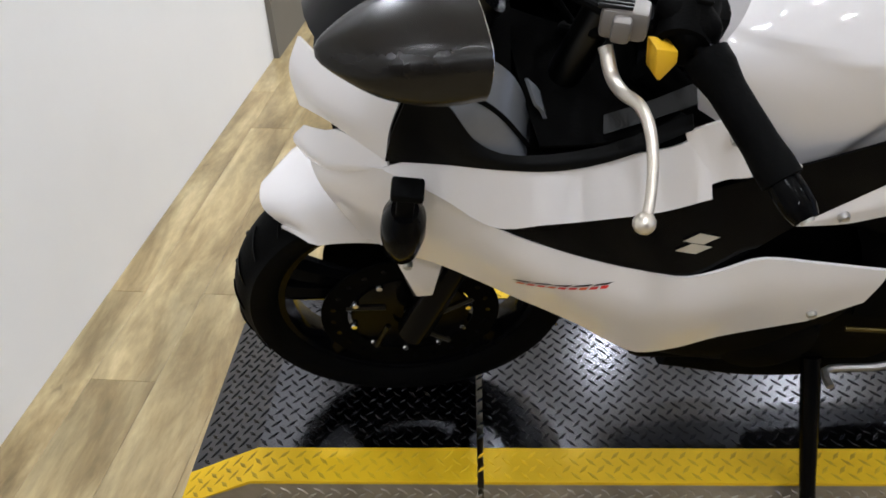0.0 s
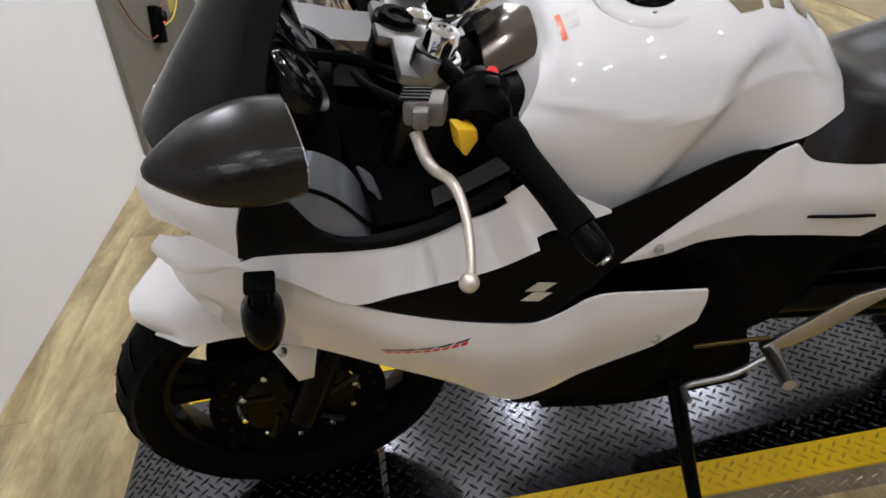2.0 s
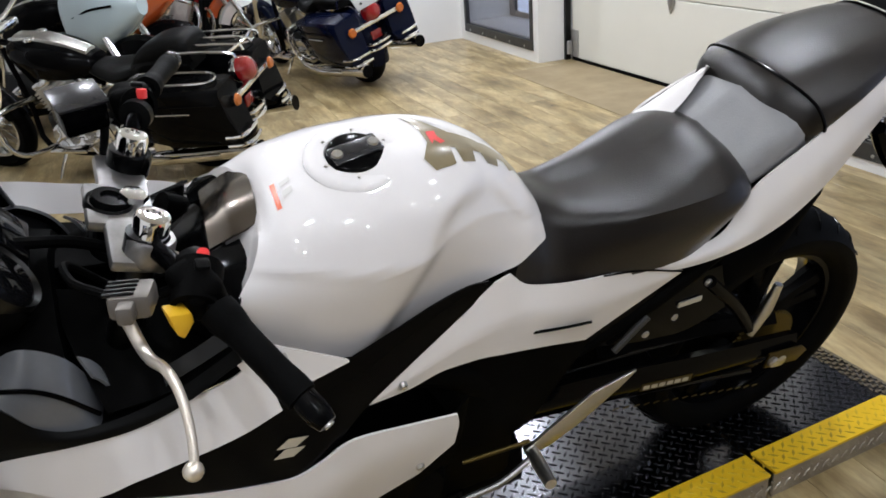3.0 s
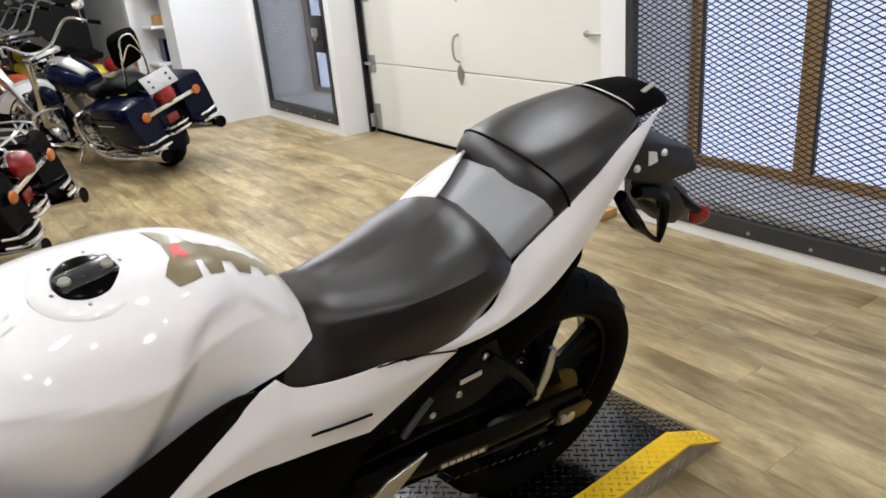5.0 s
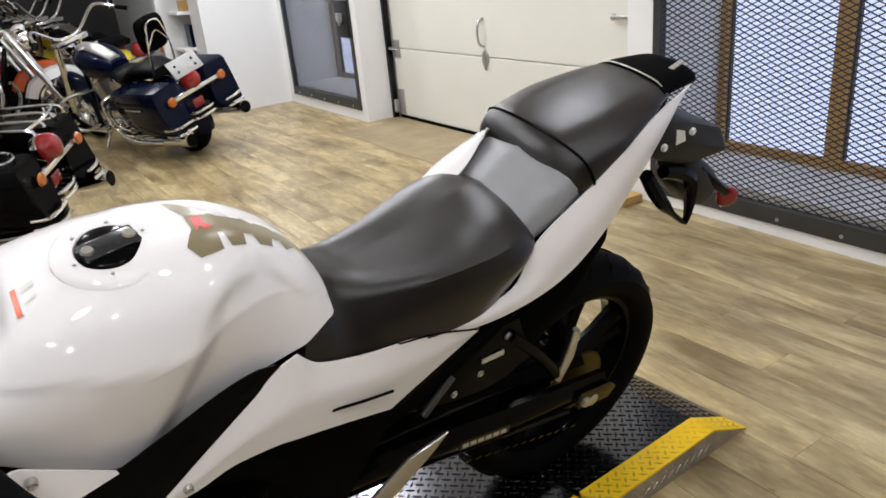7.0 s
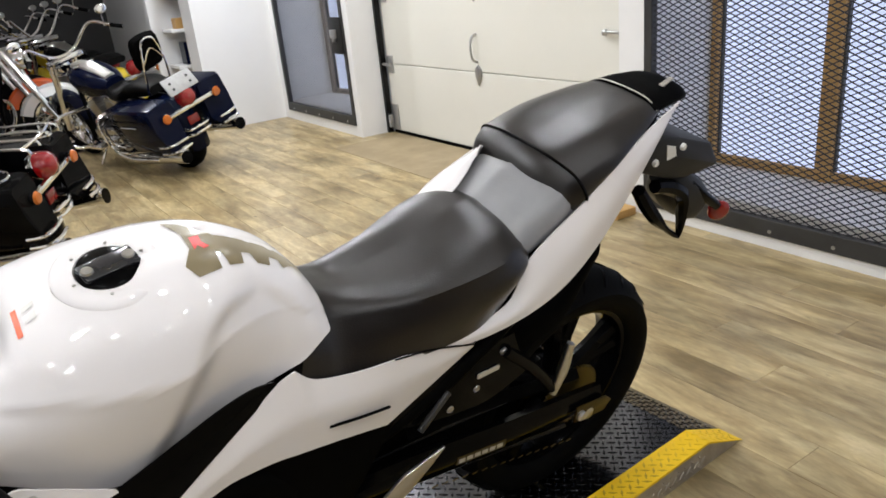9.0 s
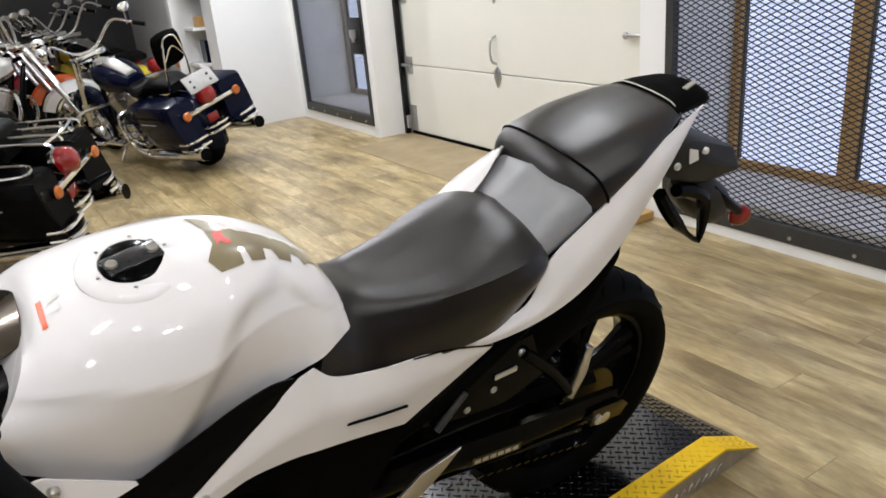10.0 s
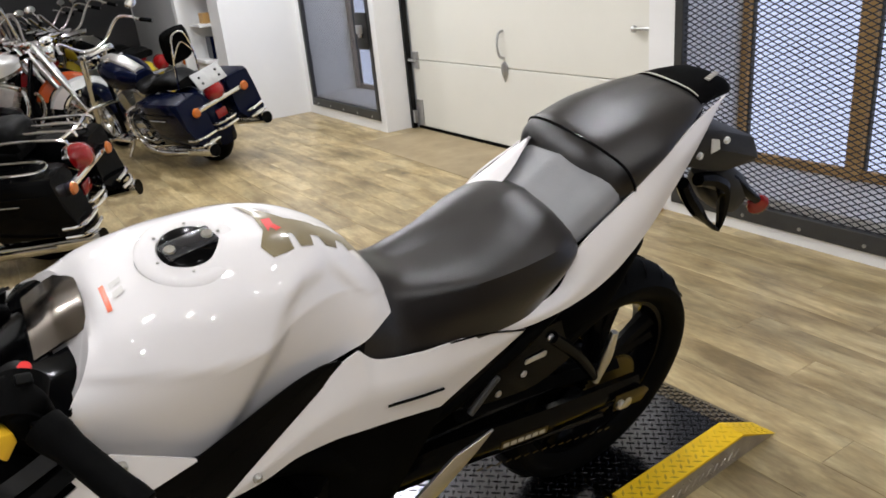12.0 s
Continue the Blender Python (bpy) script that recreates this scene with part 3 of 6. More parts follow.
# ---------------------------------------------------------------- the low display platform
PA, PB = Vector((-0.42, -0.05, 0)), Vector((2.02, 0.10, 0))
PYAW = math.atan2(PB.y - PA.y, PB.x - PA.x)
PL, PWID, DZ = 2.44, 0.58, 0.075
platform = thing("display_platform", "low black tread plate platform with yellow painted edges", "platform", pose(PA.x, PA.y, 0, 0, 0, math.degrees(PYAW)))
S1, S2, R1, R2 = 0.56, 1.84, 0.145, 2.28


def deck_z(x):
    return DZ * min(1, max(0, x / R1), max(0, (PL - x) / (PL - R2)))


for a, b in ((0.0, S1 - 0.006), (S1 + 0.006, S2 - 0.008), (S2 + 0.008, PL)):
    xs = [a] + [v for v in (R1, R2) if a < v < b] + [b]
    zs = [deck_z(v) for v in xs]
    top = [(x, z) for x, z in zip(xs, zs)]
    low = [(x, max(z - 0.006, 0.001)) for x, z in zip(xs, zs)]
    part("deck_plate", moved(slab(top + low[::-1], 0.075, PWID - 0.075), Matrix()), DECK, platform, "black tread plate", False)
    for y0, y1 in ((0.0, 0.0745), (PWID - 0.0745, PWID)):
        part("edge_strip", slab([(x, z + 0.0015) for x, z in top] + low[::-1], y0, y1), YELLOW, platform, "worn yellow edge strip", False)
    for y0 in (0.004, PWID - 0.008):
        lowf = [(x, 0.0005) for x in xs]
        part("skirt", slab([(x, max(z - 0.0075, 0.0008)) for x, z in top] + lowf[::-1], y0, y0 + 0.004), SIDEPL, platform, "bare worn tread plate side", False)


def tread(u, v, ang, s=1.0):
    """One raised lozenge of the tread, along ang."""
    c, n = math.cos(ang), math.sin(ang)
    L, Wd, h = 0.0130 * s, 0.0036 * s, 0.0022
    pts = [(L, 0, 0), (0, Wd, 0), (-L, 0, 0), (0, -Wd, 0), (L * 0.72, 0, h), (0, Wd * 0.45, h), (-L * 0.72, 0, h), (0, -Wd * 0.45, h)]
    return [(u + c * x - n * y, v + n * x + c * y, z) for x, y, z in pts]


TF = ((4, 5, 6, 7), (0, 1, 5, 4), (1, 2, 6, 5), (2, 3, 7, 6), (3, 0, 4, 7))


def tread_field(u0, u1, v0, v1, place, pitch=0.0215):
    """Bars in rows that lean left and right by turns, each end facing the flank of its neighbour."""
    verts, faces = [], []
    step = pitch / math.sqrt(2)
    for i in range(1, int((u1 - u0 - 0.012) / step) + 1):
        u = u0 + i * step
        v = v0 + 0.013 + (step if i % 2 else 0.0)
        while v < v1 - 0.010:
            k = len(verts)
            verts += [place(*p) for p in tread(u, v, radians(45) if i % 2 else radians(-45))]
            faces += [tuple(k + q for q in f) for f in TF]
            v += 2 * step
    return verts, faces


def stuff_mesh(name, data, material, parent, label):
    me = bpy.data.meshes.new(name)
    me.from_pydata(data[0], [], data[1])
    me.update()
    me.materials.append(material)
    ob = new(name, me)
    ob.parent = parent
    return tagged(ob, label, kind="stuff")


stuff_mesh("tread_pattern", tread_field(0.0, PL, 0.075, PWID - 0.075, lambda u, v, z: (u, v, deck_z(u) + z)), TREAD, platform, "raised black tread lozenges, coloured darker for their shaded slopes")
stuff_mesh("tread_pattern", tread_field(0.0, PL, 0.0, 0.075, lambda u, v, z: (u, v, deck_z(u) + 0.0015 + z * 0.7)), YTREAD, platform, "raised yellow tread lozenges, worn dark in places")
stuff_mesh("tread_pattern", tread_field(0.0, PL, PWID - 0.075, PWID, lambda u, v, z: (u, v, deck_z(u) + 0.0015 + z * 0.7)), YTREAD, platform, "raised yellow tread lozenges, worn dark in places")
stuff_mesh("tread_pattern", tread_field(R1, R2, 0.0, 0.066, lambda u, v, z: (u, 0.004 - z, v)), SIDEPL, platform, "raised bare tread lozenges")

# ---------------------------------------------------------------- the white sports motorcycle
BIKE = pose(-0.006, 0.25, DZ + 0.002, 0, 0, 3.0) @ pose(0, 0, 0, 15.0, 0, 0)
bike = thing("sport_motorcycle", "white and black faired sports motorcycle leaning on its side stand", "motorcycle", BIKE)


def both(name, make, material, label="", parent=None, shift=False):
    near = part(name, make(), material, parent or bike, label)
    bm = mirrored(make())
    part(name, offset(bm) if shift else bm, material, parent or bike, label)
    return near


def wheel(parent, name, c, R, wid, rim, steer=0.0, disc=0.0, disc_y=-0.06, sprocket=0.0):
    """A tyre on a ten-spoke cast rim, with its brake disc."""
    w = tagged(new(name), "black cast wheel with a grooved road tyre")
    w.parent = parent
    w.matrix_local = pose(*c) @ pose(0, 0, 0, 0, 0, steer)
    h = wid / 2
    side = R - rim
    prof = [(rim, -h * 0.72), (rim + side * 0.3, -h * 0.98), (rim + side * 0.6, -h), (R - 0.025, -h * 0.86), (R - 0.008, -h * 0.52), (R, 0), (R - 0.008, h * 0.52), (R - 0.025, h * 0.86),
            (rim + side * 0.6, h), (rim + side * 0.3, h * 0.98), (rim, h * 0.72), (rim - 0.01, 0), (rim, -h * 0.72)]
    tyre = part("tyre", lathe([tuple(p) for p in spline([(a, b, 0) for a, b in prof], 40)[:, :2]], 72), RUBBER, w, "black tyre with curved tread grooves")
    one = None
    for s in (1, -1):
        pts = []
        for u in np.linspace(0.08, 0.8, 7):
            rr = R + 0.0006 - 0.030 * u ** 2.2
            pts.append((rr * math.cos(0.16 * u ** 1.4), s * u * h, rr * math.sin(0.16 * u ** 1.4)))
        one = part("tread_groove", tube(pts, [0.0012, 0.0022, 0.0022, 0.0012], 7, 5, False), BLACK, tyre)
        for k in range(1, 26):
            gr = new("tread_groove", one.data)
            gr.parent = tyre
            gr.matrix_local = Matrix.Rotation(k * 2 * math.pi / 26 + (0.12 if s > 0 else 0), 4, "Y")
    part("rim", lathe([(rim + 0.004, -h * 0.74), (rim + 0.008, -h * 0.66), (rim - 0.012, -h * 0.6), (rim - 0.02, -h * 0.2), (rim - 0.02, h * 0.2), (rim - 0.012, h * 0.6), (rim + 0.008, h * 0.66),
                       (rim + 0.004, h * 0.74)], 64), BLACK, w)
    for k in range(5):
        a = k * 2 * math.pi / 5 + 0.3
        for da in (-0.13, 0.13):
            p0 = Vector((0.045 * math.cos(a), -0.012, 0.045 * math.sin(a)))
            p1 = Vector(((rim - 0.014) * math.cos(a + da), -0.006, (rim - 0.014) * math.sin(a + da)))
            part("spoke", tube([p0, p0.lerp(p1, 0.5), p1], [0.028, 0.020, 0.026], 8, 8), BLACK, w)
    part("hub", lathe([(0.012, -0.055), (0.03, -0.055), (0.04, -0.04), (0.05, -0.02), (0.05, 0.02), (0.04, 0.04), (0.03, 0.055), (0.012, 0.055)], 32), BLACK, w)
    part("axle", cyl((0, -0.095, 0), (0, 0.095, 0), 0.011), STEEL, w)
    if disc:
        bm = lathe([(disc - 0.045, disc_y - 0.002), (disc, disc_y - 0.002), (disc, disc_y + 0.002), (disc - 0.045, disc_y + 0.002), (disc - 0.045, disc_y - 0.002)], 60)
        dd = part("brake_disc", bm, MATTE, w, "blackened brake disc")
        part("disc_carrier", lathe([(0.03, disc_y), (disc - 0.052, disc_y), (disc - 0.05, disc_y + 0.004), (0.045, -disc_y * 0.3), (0.03, -disc_y * 0.3)], 40), BLACK, w, "black disc carrier")
        one = None
        for a in np.linspace(0, 2 * math.pi, 24, endpoint=False):
            if one is None:
                one = part("disc_hole", cyl((0, -0.0026, 0), (0, 0.0026, 0), 0.005, 8), BLACK, dd)
                hole = one
            else:
                hole = new("disc_hole", one.data)
                hole.parent = dd
            hole.location = ((disc - 0.02) * math.cos(a), disc_y, (disc - 0.02) * math.sin(a))
        rivet = None
        for k in range(10):
            a = k * math.pi / 5 + 0.15
            if rivet is None:
                rivet = part("disc_rivet", lathe([(0, -0.005), (0.005, -0.005), (0.0065, -0.002), (0.0065, 0.0), (0, 0.0)], 10), CHROME, dd, "bright rivet")
                rv = rivet
            else:
                rv = new("disc_rivet", rivet.data)
                rv.parent = dd
            rv.location = ((disc - 0.052) * math.cos(a), disc_y - 0.002, (disc - 0.052) * math.sin(a))
        for k in range(5):
            a = k * 2 * math.pi / 5
            part("disc_arm", cyl((0.05 * math.cos(a), disc_y, 0.05 * math.sin(a)), ((disc - 0.04) * math.cos(a + 0.3), disc_y, (disc - 0.04) * math.sin(a + 0.3)), 0.006, 6), STEEL, w)
    if sprocket:
        pts = []
        for k in range(92):
            a = k * 2 * math.pi / 92
            rr = sprocket + (0.005 if k % 2 else -0.003)
            pts.append((rr * math.cos(a), rr * math.sin(a)))
        part("sprocket", slab(pts, -0.075, -0.069), GOLD, w, "gold rear sprocket")
    return w



FR, RR = 0.297, 0.305
STEER = Matrix.Rotation(radians(6.0), 4, "Z")
wheel(bike, "front_wheel", (0.005, 0, FR), FR, 0.110, 0.225, 6.0, 0.152, -0.060)
# added dark disc, stands in for the shadowed deck behind the spokes
part("far_disc", moved(lathe([(0.03, 0.060), (0.152, 0.060), (0.152, 0.064), (0.03, 0.064), (0.03, 0.060)], 48), pose(0.005, 0, FR, 0, 0, 6.0)), MATTE, bike, "black far disc, added to darken the wheel openings")
wheel(bike, "rear_wheel", (1.445, 0, RR), RR, 0.140, 0.222, 0.0, 0.10, 0.07, 0.085)

# fuel tank
def knees(bm):
    """Presses a knee recess with a crisp front edge into both flanks of the tank."""
    for v in bm.verts:
        x, y, z = v.co
        front = (x - (KX + (z - KZ) * 0.62)) * 0.85
        top = 0.958 - z - 0.9 * max(0, x - 0.70)
        rear = min(1, max(0, (0.775 - x) / 0.06))
        k = min(1, max(0, front / 0.042)) * min(1, max(0, top / 0.040)) * rear
        if abs(y + 0.02) > 0.05:
            v.co.y -= math.copysign(0.017 * k * k * (3 - 2 * k), y)
    return bm


KX, KZ = 0.560, 0.862
tank = part("fuel_tank", offset(knees(hull([
    (0.38, [(0.408, 0, 0.938), (0.404, 0.05, 0.937), (0.393, 0.102, 0.931), (0.380, 0.128, 0.918), (0.373, 0.135, 0.910), (0.352, 0.156, 0.885), (0.358, 0.150, 0.81)]),
    (0.43, [(0, 0.962), (0.06, 0.960), (0.118, 0.945), (0.155, 0.917), (0.160, 0.906), (0.171, 0.862), (0.165, 0.772)]),
    (0.50, [(0, 0.979), (0.065, 0.977), (0.132, 0.950), (0.172, 0.904), (0.176, 0.890), (0.176, 0.845), (0.166, 0.755)]),
    (0.555, [(0, 0.987), (0.065, 0.983), (0.136, 0.948), (0.174, 0.896), (0.177, 0.882), (0.172, 0.838), (0.162, 0.765)]),
    (0.60, [(0, 0.986), (0.065, 0.982), (0.134, 0.948), (0.165, 0.900), (0.169, 0.884), (0.165, 0.840), (0.158, 0.780)]),
    (0.645, [(0, 0.982), (0.062, 0.977), (0.124, 0.945), (0.151, 0.905), (0.154, 0.893), (0.156, 0.855), (0.153, 0.790)]),
    (0.69, [(0, 0.969), (0.055, 0.964), (0.108, 0.935), (0.132, 0.903), (0.136, 0.893), (0.144, 0.855), (0.149, 0.795)]),
    (0.735, [(0, 0.943), (0.050, 0.938), (0.092, 0.914), (0.114, 0.890), (0.119, 0.880), (0.132, 0.846), (0.143, 0.802)]),
    (0.77, [(0, 0.912), (0.045, 0.907), (0.080, 0.892), (0.100, 0.872), (0.105, 0.862), (0.117, 0.842), (0.126, 0.818)]),
    (0.80, [(0, 0.872), (0.04, 0.868), (0.070, 0.860), (0.088, 0.848), (0.093, 0.841), (0.102, 0.832), (0.110, 0.822)])], 84, 55))), WHITE, bike, "glossy white fuel tank")
CAPM = pose(0.538, -0.046, 0.9835, 10.5, 0, 0) @ Matrix.Scale(0.84, 4)
cap = part("filler_cap", moved(lathe([(0, 0.0085), (0.038, 0.0085), (0.043, 0.006), (0.045, 0.0), (0, 0.0)], 40, "z"), CAPM), BLACK, bike, "black filler cap with a folded key flap")
part("flap", moved(box((-0.041, -0.019, 0), (0.041, 0.019, 0.0042), 0.0035), CAPM @ pose(0, 0, 0.0085, 0, 0, 12)), FLAPM, cap, "grey key flap")
for s in (-1, 1):
    part("flap_hinge", moved(lathe([(0, 0.004), (0.008, 0.004), (0.0095, 0.0), (0, 0.0)], 14, "z"), CAPM @ pose(0, 0, 0, 0, 0, 12) @ pose(s * 0.031, 0, 0.0120)), ALLOY, cap, "pale metal hinge")
part("cap_ring", moved(lathe([(0.0452, -0.002), (0.047, 0.0030), (0.062, 0.0026), (0.074, 0.0002), (0.078, -0.004), (0.078, -0.014), (0.0452, -0.014)], 48, "z"), CAPM), WHITE, bike, "white filler ring")
for k in range(6):
    a = k * math.pi / 3 + 0.3
    part("ring_bolt", moved(lathe([(0, 0.0015), (0.002, 0.0015), (0.0028, 0.0), (0, 0.0)], 8, "z"), CAPM @ pose(0.0535 * math.cos(a), 0.0535 * math.sin(a), 0.0038)), ALLOY, cap)


def tank_top(x, y):
    """Height of the tank's skin over x, y, by a cast from above."""
    hit, p, nrm, _ = tank.ray_cast(Vector((x, y, 1.3)), Vector((0, 0, -1)))
    return p.z if hit else 0.95


def tank_decal(name, outline, material, label, proud=0.0012):
    """A thin sticker that follows the tank's skin."""
    bm = bmesh.new()
    f = bm.faces.new([bm.verts.new((x, y, 0)) for x, y in outline])
    bmesh.ops.triangulate(bm, faces=[f])
    for _ in range(5):
        bmesh.ops.subdivide_edges(bm, edges=[e for e in bm.edges if e.calc_length() > 0.006], cuts=1)
        bmesh.ops.triangulate(bm, faces=bm.faces[:])
    for v in bm.verts:
        v.co.z = tank_top(v.co.x, v.co.y) + proud
    bmesh.ops.recalc_face_normals(bm, faces=bm.faces)
    return part(name, bm, material, bike, label)


PAD = [(0.622, 0.024), (0.642, 0.013), (0.676, -0.024), (0.720, -0.030), (0.761, -0.030), (0.797, -0.040), (0.775, -0.050), (0.752, -0.070), (0.748, -0.058), (0.736, -0.060), (0.730, -0.076), (0.712, -0.078), (0.708, -0.063), (0.696, -0.064),
       (0.692, -0.082), (0.672, -0.086), (0.669, -0.064), (0.662, -0.064), (0.660, -0.090), (0.646, -0.095), (0.627, -0.100), (0.617, -0.083), (0.634, -0.053), (0.636, -0.015)]
tank_decal("tank_pad", PAD, OLIVE, "brown metallic tank pad with toothed edge")
for x0, y0 in ((0.652, 0.006), (0.676, -0.014), (0.704, -0.024), (0.734, -0.026)):
    tank_decal("pad_slit", [(x0, y0), (x0 + 0.016, y0 - 0.012), (x0 + 0.018, y0 - 0.007), (x0 + 0.004, y0 + 0.004)], WHITE, "white slit in the pad", 0.0019)
tank_decal("pad_badge", [(0.642, -0.027), (0.656, -0.024), (0.654, -0.040), (0.660, -0.052), (0.651, -0.057), (0.646, -0.048), (0.639, -0.058)], REDP, "small red badge", 0.0020)
tank_decal("tank_mark", [(0.4265, -0.042), (0.4325, -0.042), (0.4305, -0.089), (0.4245, -0.088)], ORANGE, "orange sticker mark")
tank_decal("tank_mark", [(0.437, -0.047), (0.452, -0.043), (0.451, -0.052), (0.437, -0.056)], PALE, "pale print beside the orange mark")
tank_decal("tank_mark", [(0.437, -0.064), (0.450, -0.061), (0.449, -0.072), (0.436, -0.075)], PALE, "pale print beside the orange mark")
# trim in front of the tank
both("tank_trim", lambda: panel([[(0.336, -0.072, 0.905), (0.368, -0.070, 0.912), (0.402, -0.068, 0.921)], [(0.334, -0.106, 0.902), (0.352, -0.118, 0.908), (0.384, -0.122, 0.914)], [(0.334, -0.140, 0.880), (0.340, -0.150, 0.884), (0.353, -0.160, 0.892)]], (), 4, 4), BLACK, "black trim in front of the tank", None, True)
part("tank_nose", hull([(0.30, [(0, 0.860), (0.05, 0.857), (0.08, 0.850), (0.095, 0.82)]), (0.345, [(0, 0.895), (0.055, 0.891), (0.085, 0.880), (0.10, 0.84)]), (0.380, [(0, 0.905), (0.06, 0.903), (0.095, 0.892), (0.115, 0.86)]), (0.416, [(0, 0.915), (0.06, 0.914), (0.105, 0.905), (0.130, 0.87)])], 12, 8), BLACK, bike, "gloss black cover ahead of the tank")
part("cover_panel", panel([
    [(0.352, 0.060, 0.905), (0.383, 0.061, 0.922), (0.412, 0.062, 0.932)],
    [(0.349, 0.012, 0.914), (0.380, 0.010, 0.932), (0.412, 0.008, 0.943)],
    [(0.346, -0.030, 0.915), (0.376, -0.030, 0.931), (0.409, -0.032, 0.941)],
    [(0.342, -0.066, 0.903), (0.372, -0.068, 0.917), (0.404, -0.070, 0.929)]], (1,), 3, 3, 0.004, True), POLISH, bike, "polished dark cover panel ahead of the tank")
# added plate, stops bright ceiling from mirroring in the deck here
part("far_arm_plate", sheet([[(0.74, 0.092, 0.44), (1.20, 0.092, 0.40), (1.42, 0.088, 0.34)], [(0.74, 0.096, 0.30), (1.20, 0.096, 0.30), (1.50, 0.092, 0.22)], [(0.74, 0.092, 0.15), (1.20, 0.092, 0.12), (1.50, 0.088, 0.10)]], 10, 6), MATTE, bike, "black plate added behind the swing arm to block light")
# added dark sheet, closes the view through to the lit far edge
part("far_gap_panel", sheet([[(1.00, 0.095, 0.62), (1.15, 0.10, 0.64), (1.28, 0.105, 0.60)], [(0.98, 0.10, 0.48), (1.13, 0.105, 0.48), (1.25, 0.11, 0.47)], [(0.98, 0.10, 0.34), (1.12, 0.105, 0.33), (1.22, 0.11, 0.33)]], 10, 8), MATTE, bike, "black panel added on the far flank to darken the gap")

def slim(bm):
    """Narrows the far flank of the seat towards the tank."""
    for v in bm.verts:
        if v.co.y > 0:
            v.co.y *= float(np.interp(v.co.x, [0.76, 0.87, 0.97, 1.07, 1.20], [0.85, 0.58, 0.56, 0.66, 0.74]))
    return bm


def trim_far(bm):
    """Narrows the far half of a part, where the white tail panel rises beside it."""
    for v in bm.verts:
        if v.co.y > 0:
            v.co.y *= 0.75
    return bm


# seats and tail
part("rider_seat", slim(offset(hull([
    (0.778, [(0.785, 0, 0.862), (0.783, 0.045, 0.858), (0.772, 0.085, 0.845), (0.750, 0.120, 0.812), (0.733, 0.140, 0.772)]),
    (0.82, [(0, 0.848), (0.045, 0.845), (0.075, 0.832), (0.088, 0.822), (0.116, 0.785), (0.140, 0.742)]),
    (0.88, [(0, 0.828), (0.060, 0.830), (0.098, 0.824), (0.108, 0.815), (0.130, 0.780), (0.146, 0.736)]),
    (0.97, [(0, 0.830), (0.080, 0.832), (0.124, 0.826), (0.131, 0.817), (0.147, 0.780), (0.148, 0.728)]),
    (1.06, [(0, 0.850), (0.085, 0.848), (0.130, 0.836), (0.137, 0.827), (0.149, 0.788), (0.142, 0.728)]),
    (1.13, [(0, 0.868), (0.080, 0.860), (0.124, 0.842), (0.131, 0.833), (0.144, 0.800), (0.125, 0.740)]),
    (1.175, [(0, 0.866), (0.070, 0.856), (0.108, 0.838), (0.115, 0.831), (0.128, 0.810), (0.115, 0.770)]),
    (1.195, [(0, 0.842), (0.06, 0.838), (0.098, 0.825), (0.112, 0.810), (0.105, 0.790)])], 44, 24))), VINYL, bike, "black vinyl rider seat")
part("seat_cowl", trim_far(offset(hull([
    (1.155, [(0, 0.850), (0.08, 0.840), (0.104, 0.822), (0.112, 0.80), (0.10, 0.79)]),
    (1.205, [(0, 0.886), (0.08, 0.872), (0.105, 0.846), (0.112, 0.82), (0.10, 0.80)]),
    (1.26, [(0, 0.918), (0.08, 0.903), (0.105, 0.880), (0.111, 0.85), (0.10, 0.82)]),
    (1.34, [(0, 0.940), (0.07, 0.93), (0.10, 0.90), (0.10, 0.87), (0.09, 0.84)])], 20, 14))), VINYLG, bike, "grey vinyl front of the passenger seat")
part("far_flank", panel([
    [(1.116, 0.064, 0.838), (1.160, 0.066, 0.862), (1.198, 0.078, 0.884), (1.226, 0.092, 0.902), (1.250, 0.104, 0.914)],
    [(1.112, 0.098, 0.842), (1.170, 0.098, 0.874), (1.208, 0.098, 0.896), (1.236, 0.100, 0.909), (1.254, 0.106, 0.915)],
    [(1.110, 0.124, 0.830), (1.178, 0.120, 0.866), (1.222, 0.114, 0.892), (1.246, 0.112, 0.904), (1.262, 0.110, 0.912)],
    [(1.110, 0.150, 0.770), (1.190, 0.142, 0.812), (1.240, 0.134, 0.846), (1.280, 0.126, 0.872), (1.310, 0.118, 0.892)]], (), 4, 4), WHITE, bike, "white far flank beside the seat")
part("passenger_seat", offset(hull([
    (1.25, [(1.250, 0, 0.888), (1.254, 0.05, 0.885), (1.270, 0.088, 0.876), (1.292, 0.106, 0.866), (1.300, 0.100, 0.858)]),
    (1.27, [(1.258, 0, 0.922), (1.262, 0.054, 0.918), (1.278, 0.095, 0.903), (1.302, 0.113, 0.882), (1.310, 0.105, 0.868)]),
    (1.29, [(1.282, 0, 0.950), (1.286, 0.056, 0.945), (1.300, 0.098, 0.927), (1.316, 0.114, 0.894), (1.322, 0.106, 0.874)]),
    (1.32, [(1.322, 0, 0.964), (1.324, 0.058, 0.959), (1.332, 0.100, 0.938), (1.340, 0.113, 0.906), (1.344, 0.106, 0.884)]),
    (1.40, [(0, 0.984), (0.062, 0.978), (0.098, 0.958), (0.109, 0.935), (0.10, 0.918)]),
    (1.50, [(0, 1.000), (0.055, 0.995), (0.080, 0.982), (0.087, 0.970), (0.078, 0.955)]),
    (1.560, [(0, 1.006), (0.044, 1.002), (0.064, 0.992), (0.068, 0.983), (0.055, 0.970)])], 34, 18)), VINYL, bike, "black vinyl passenger seat")
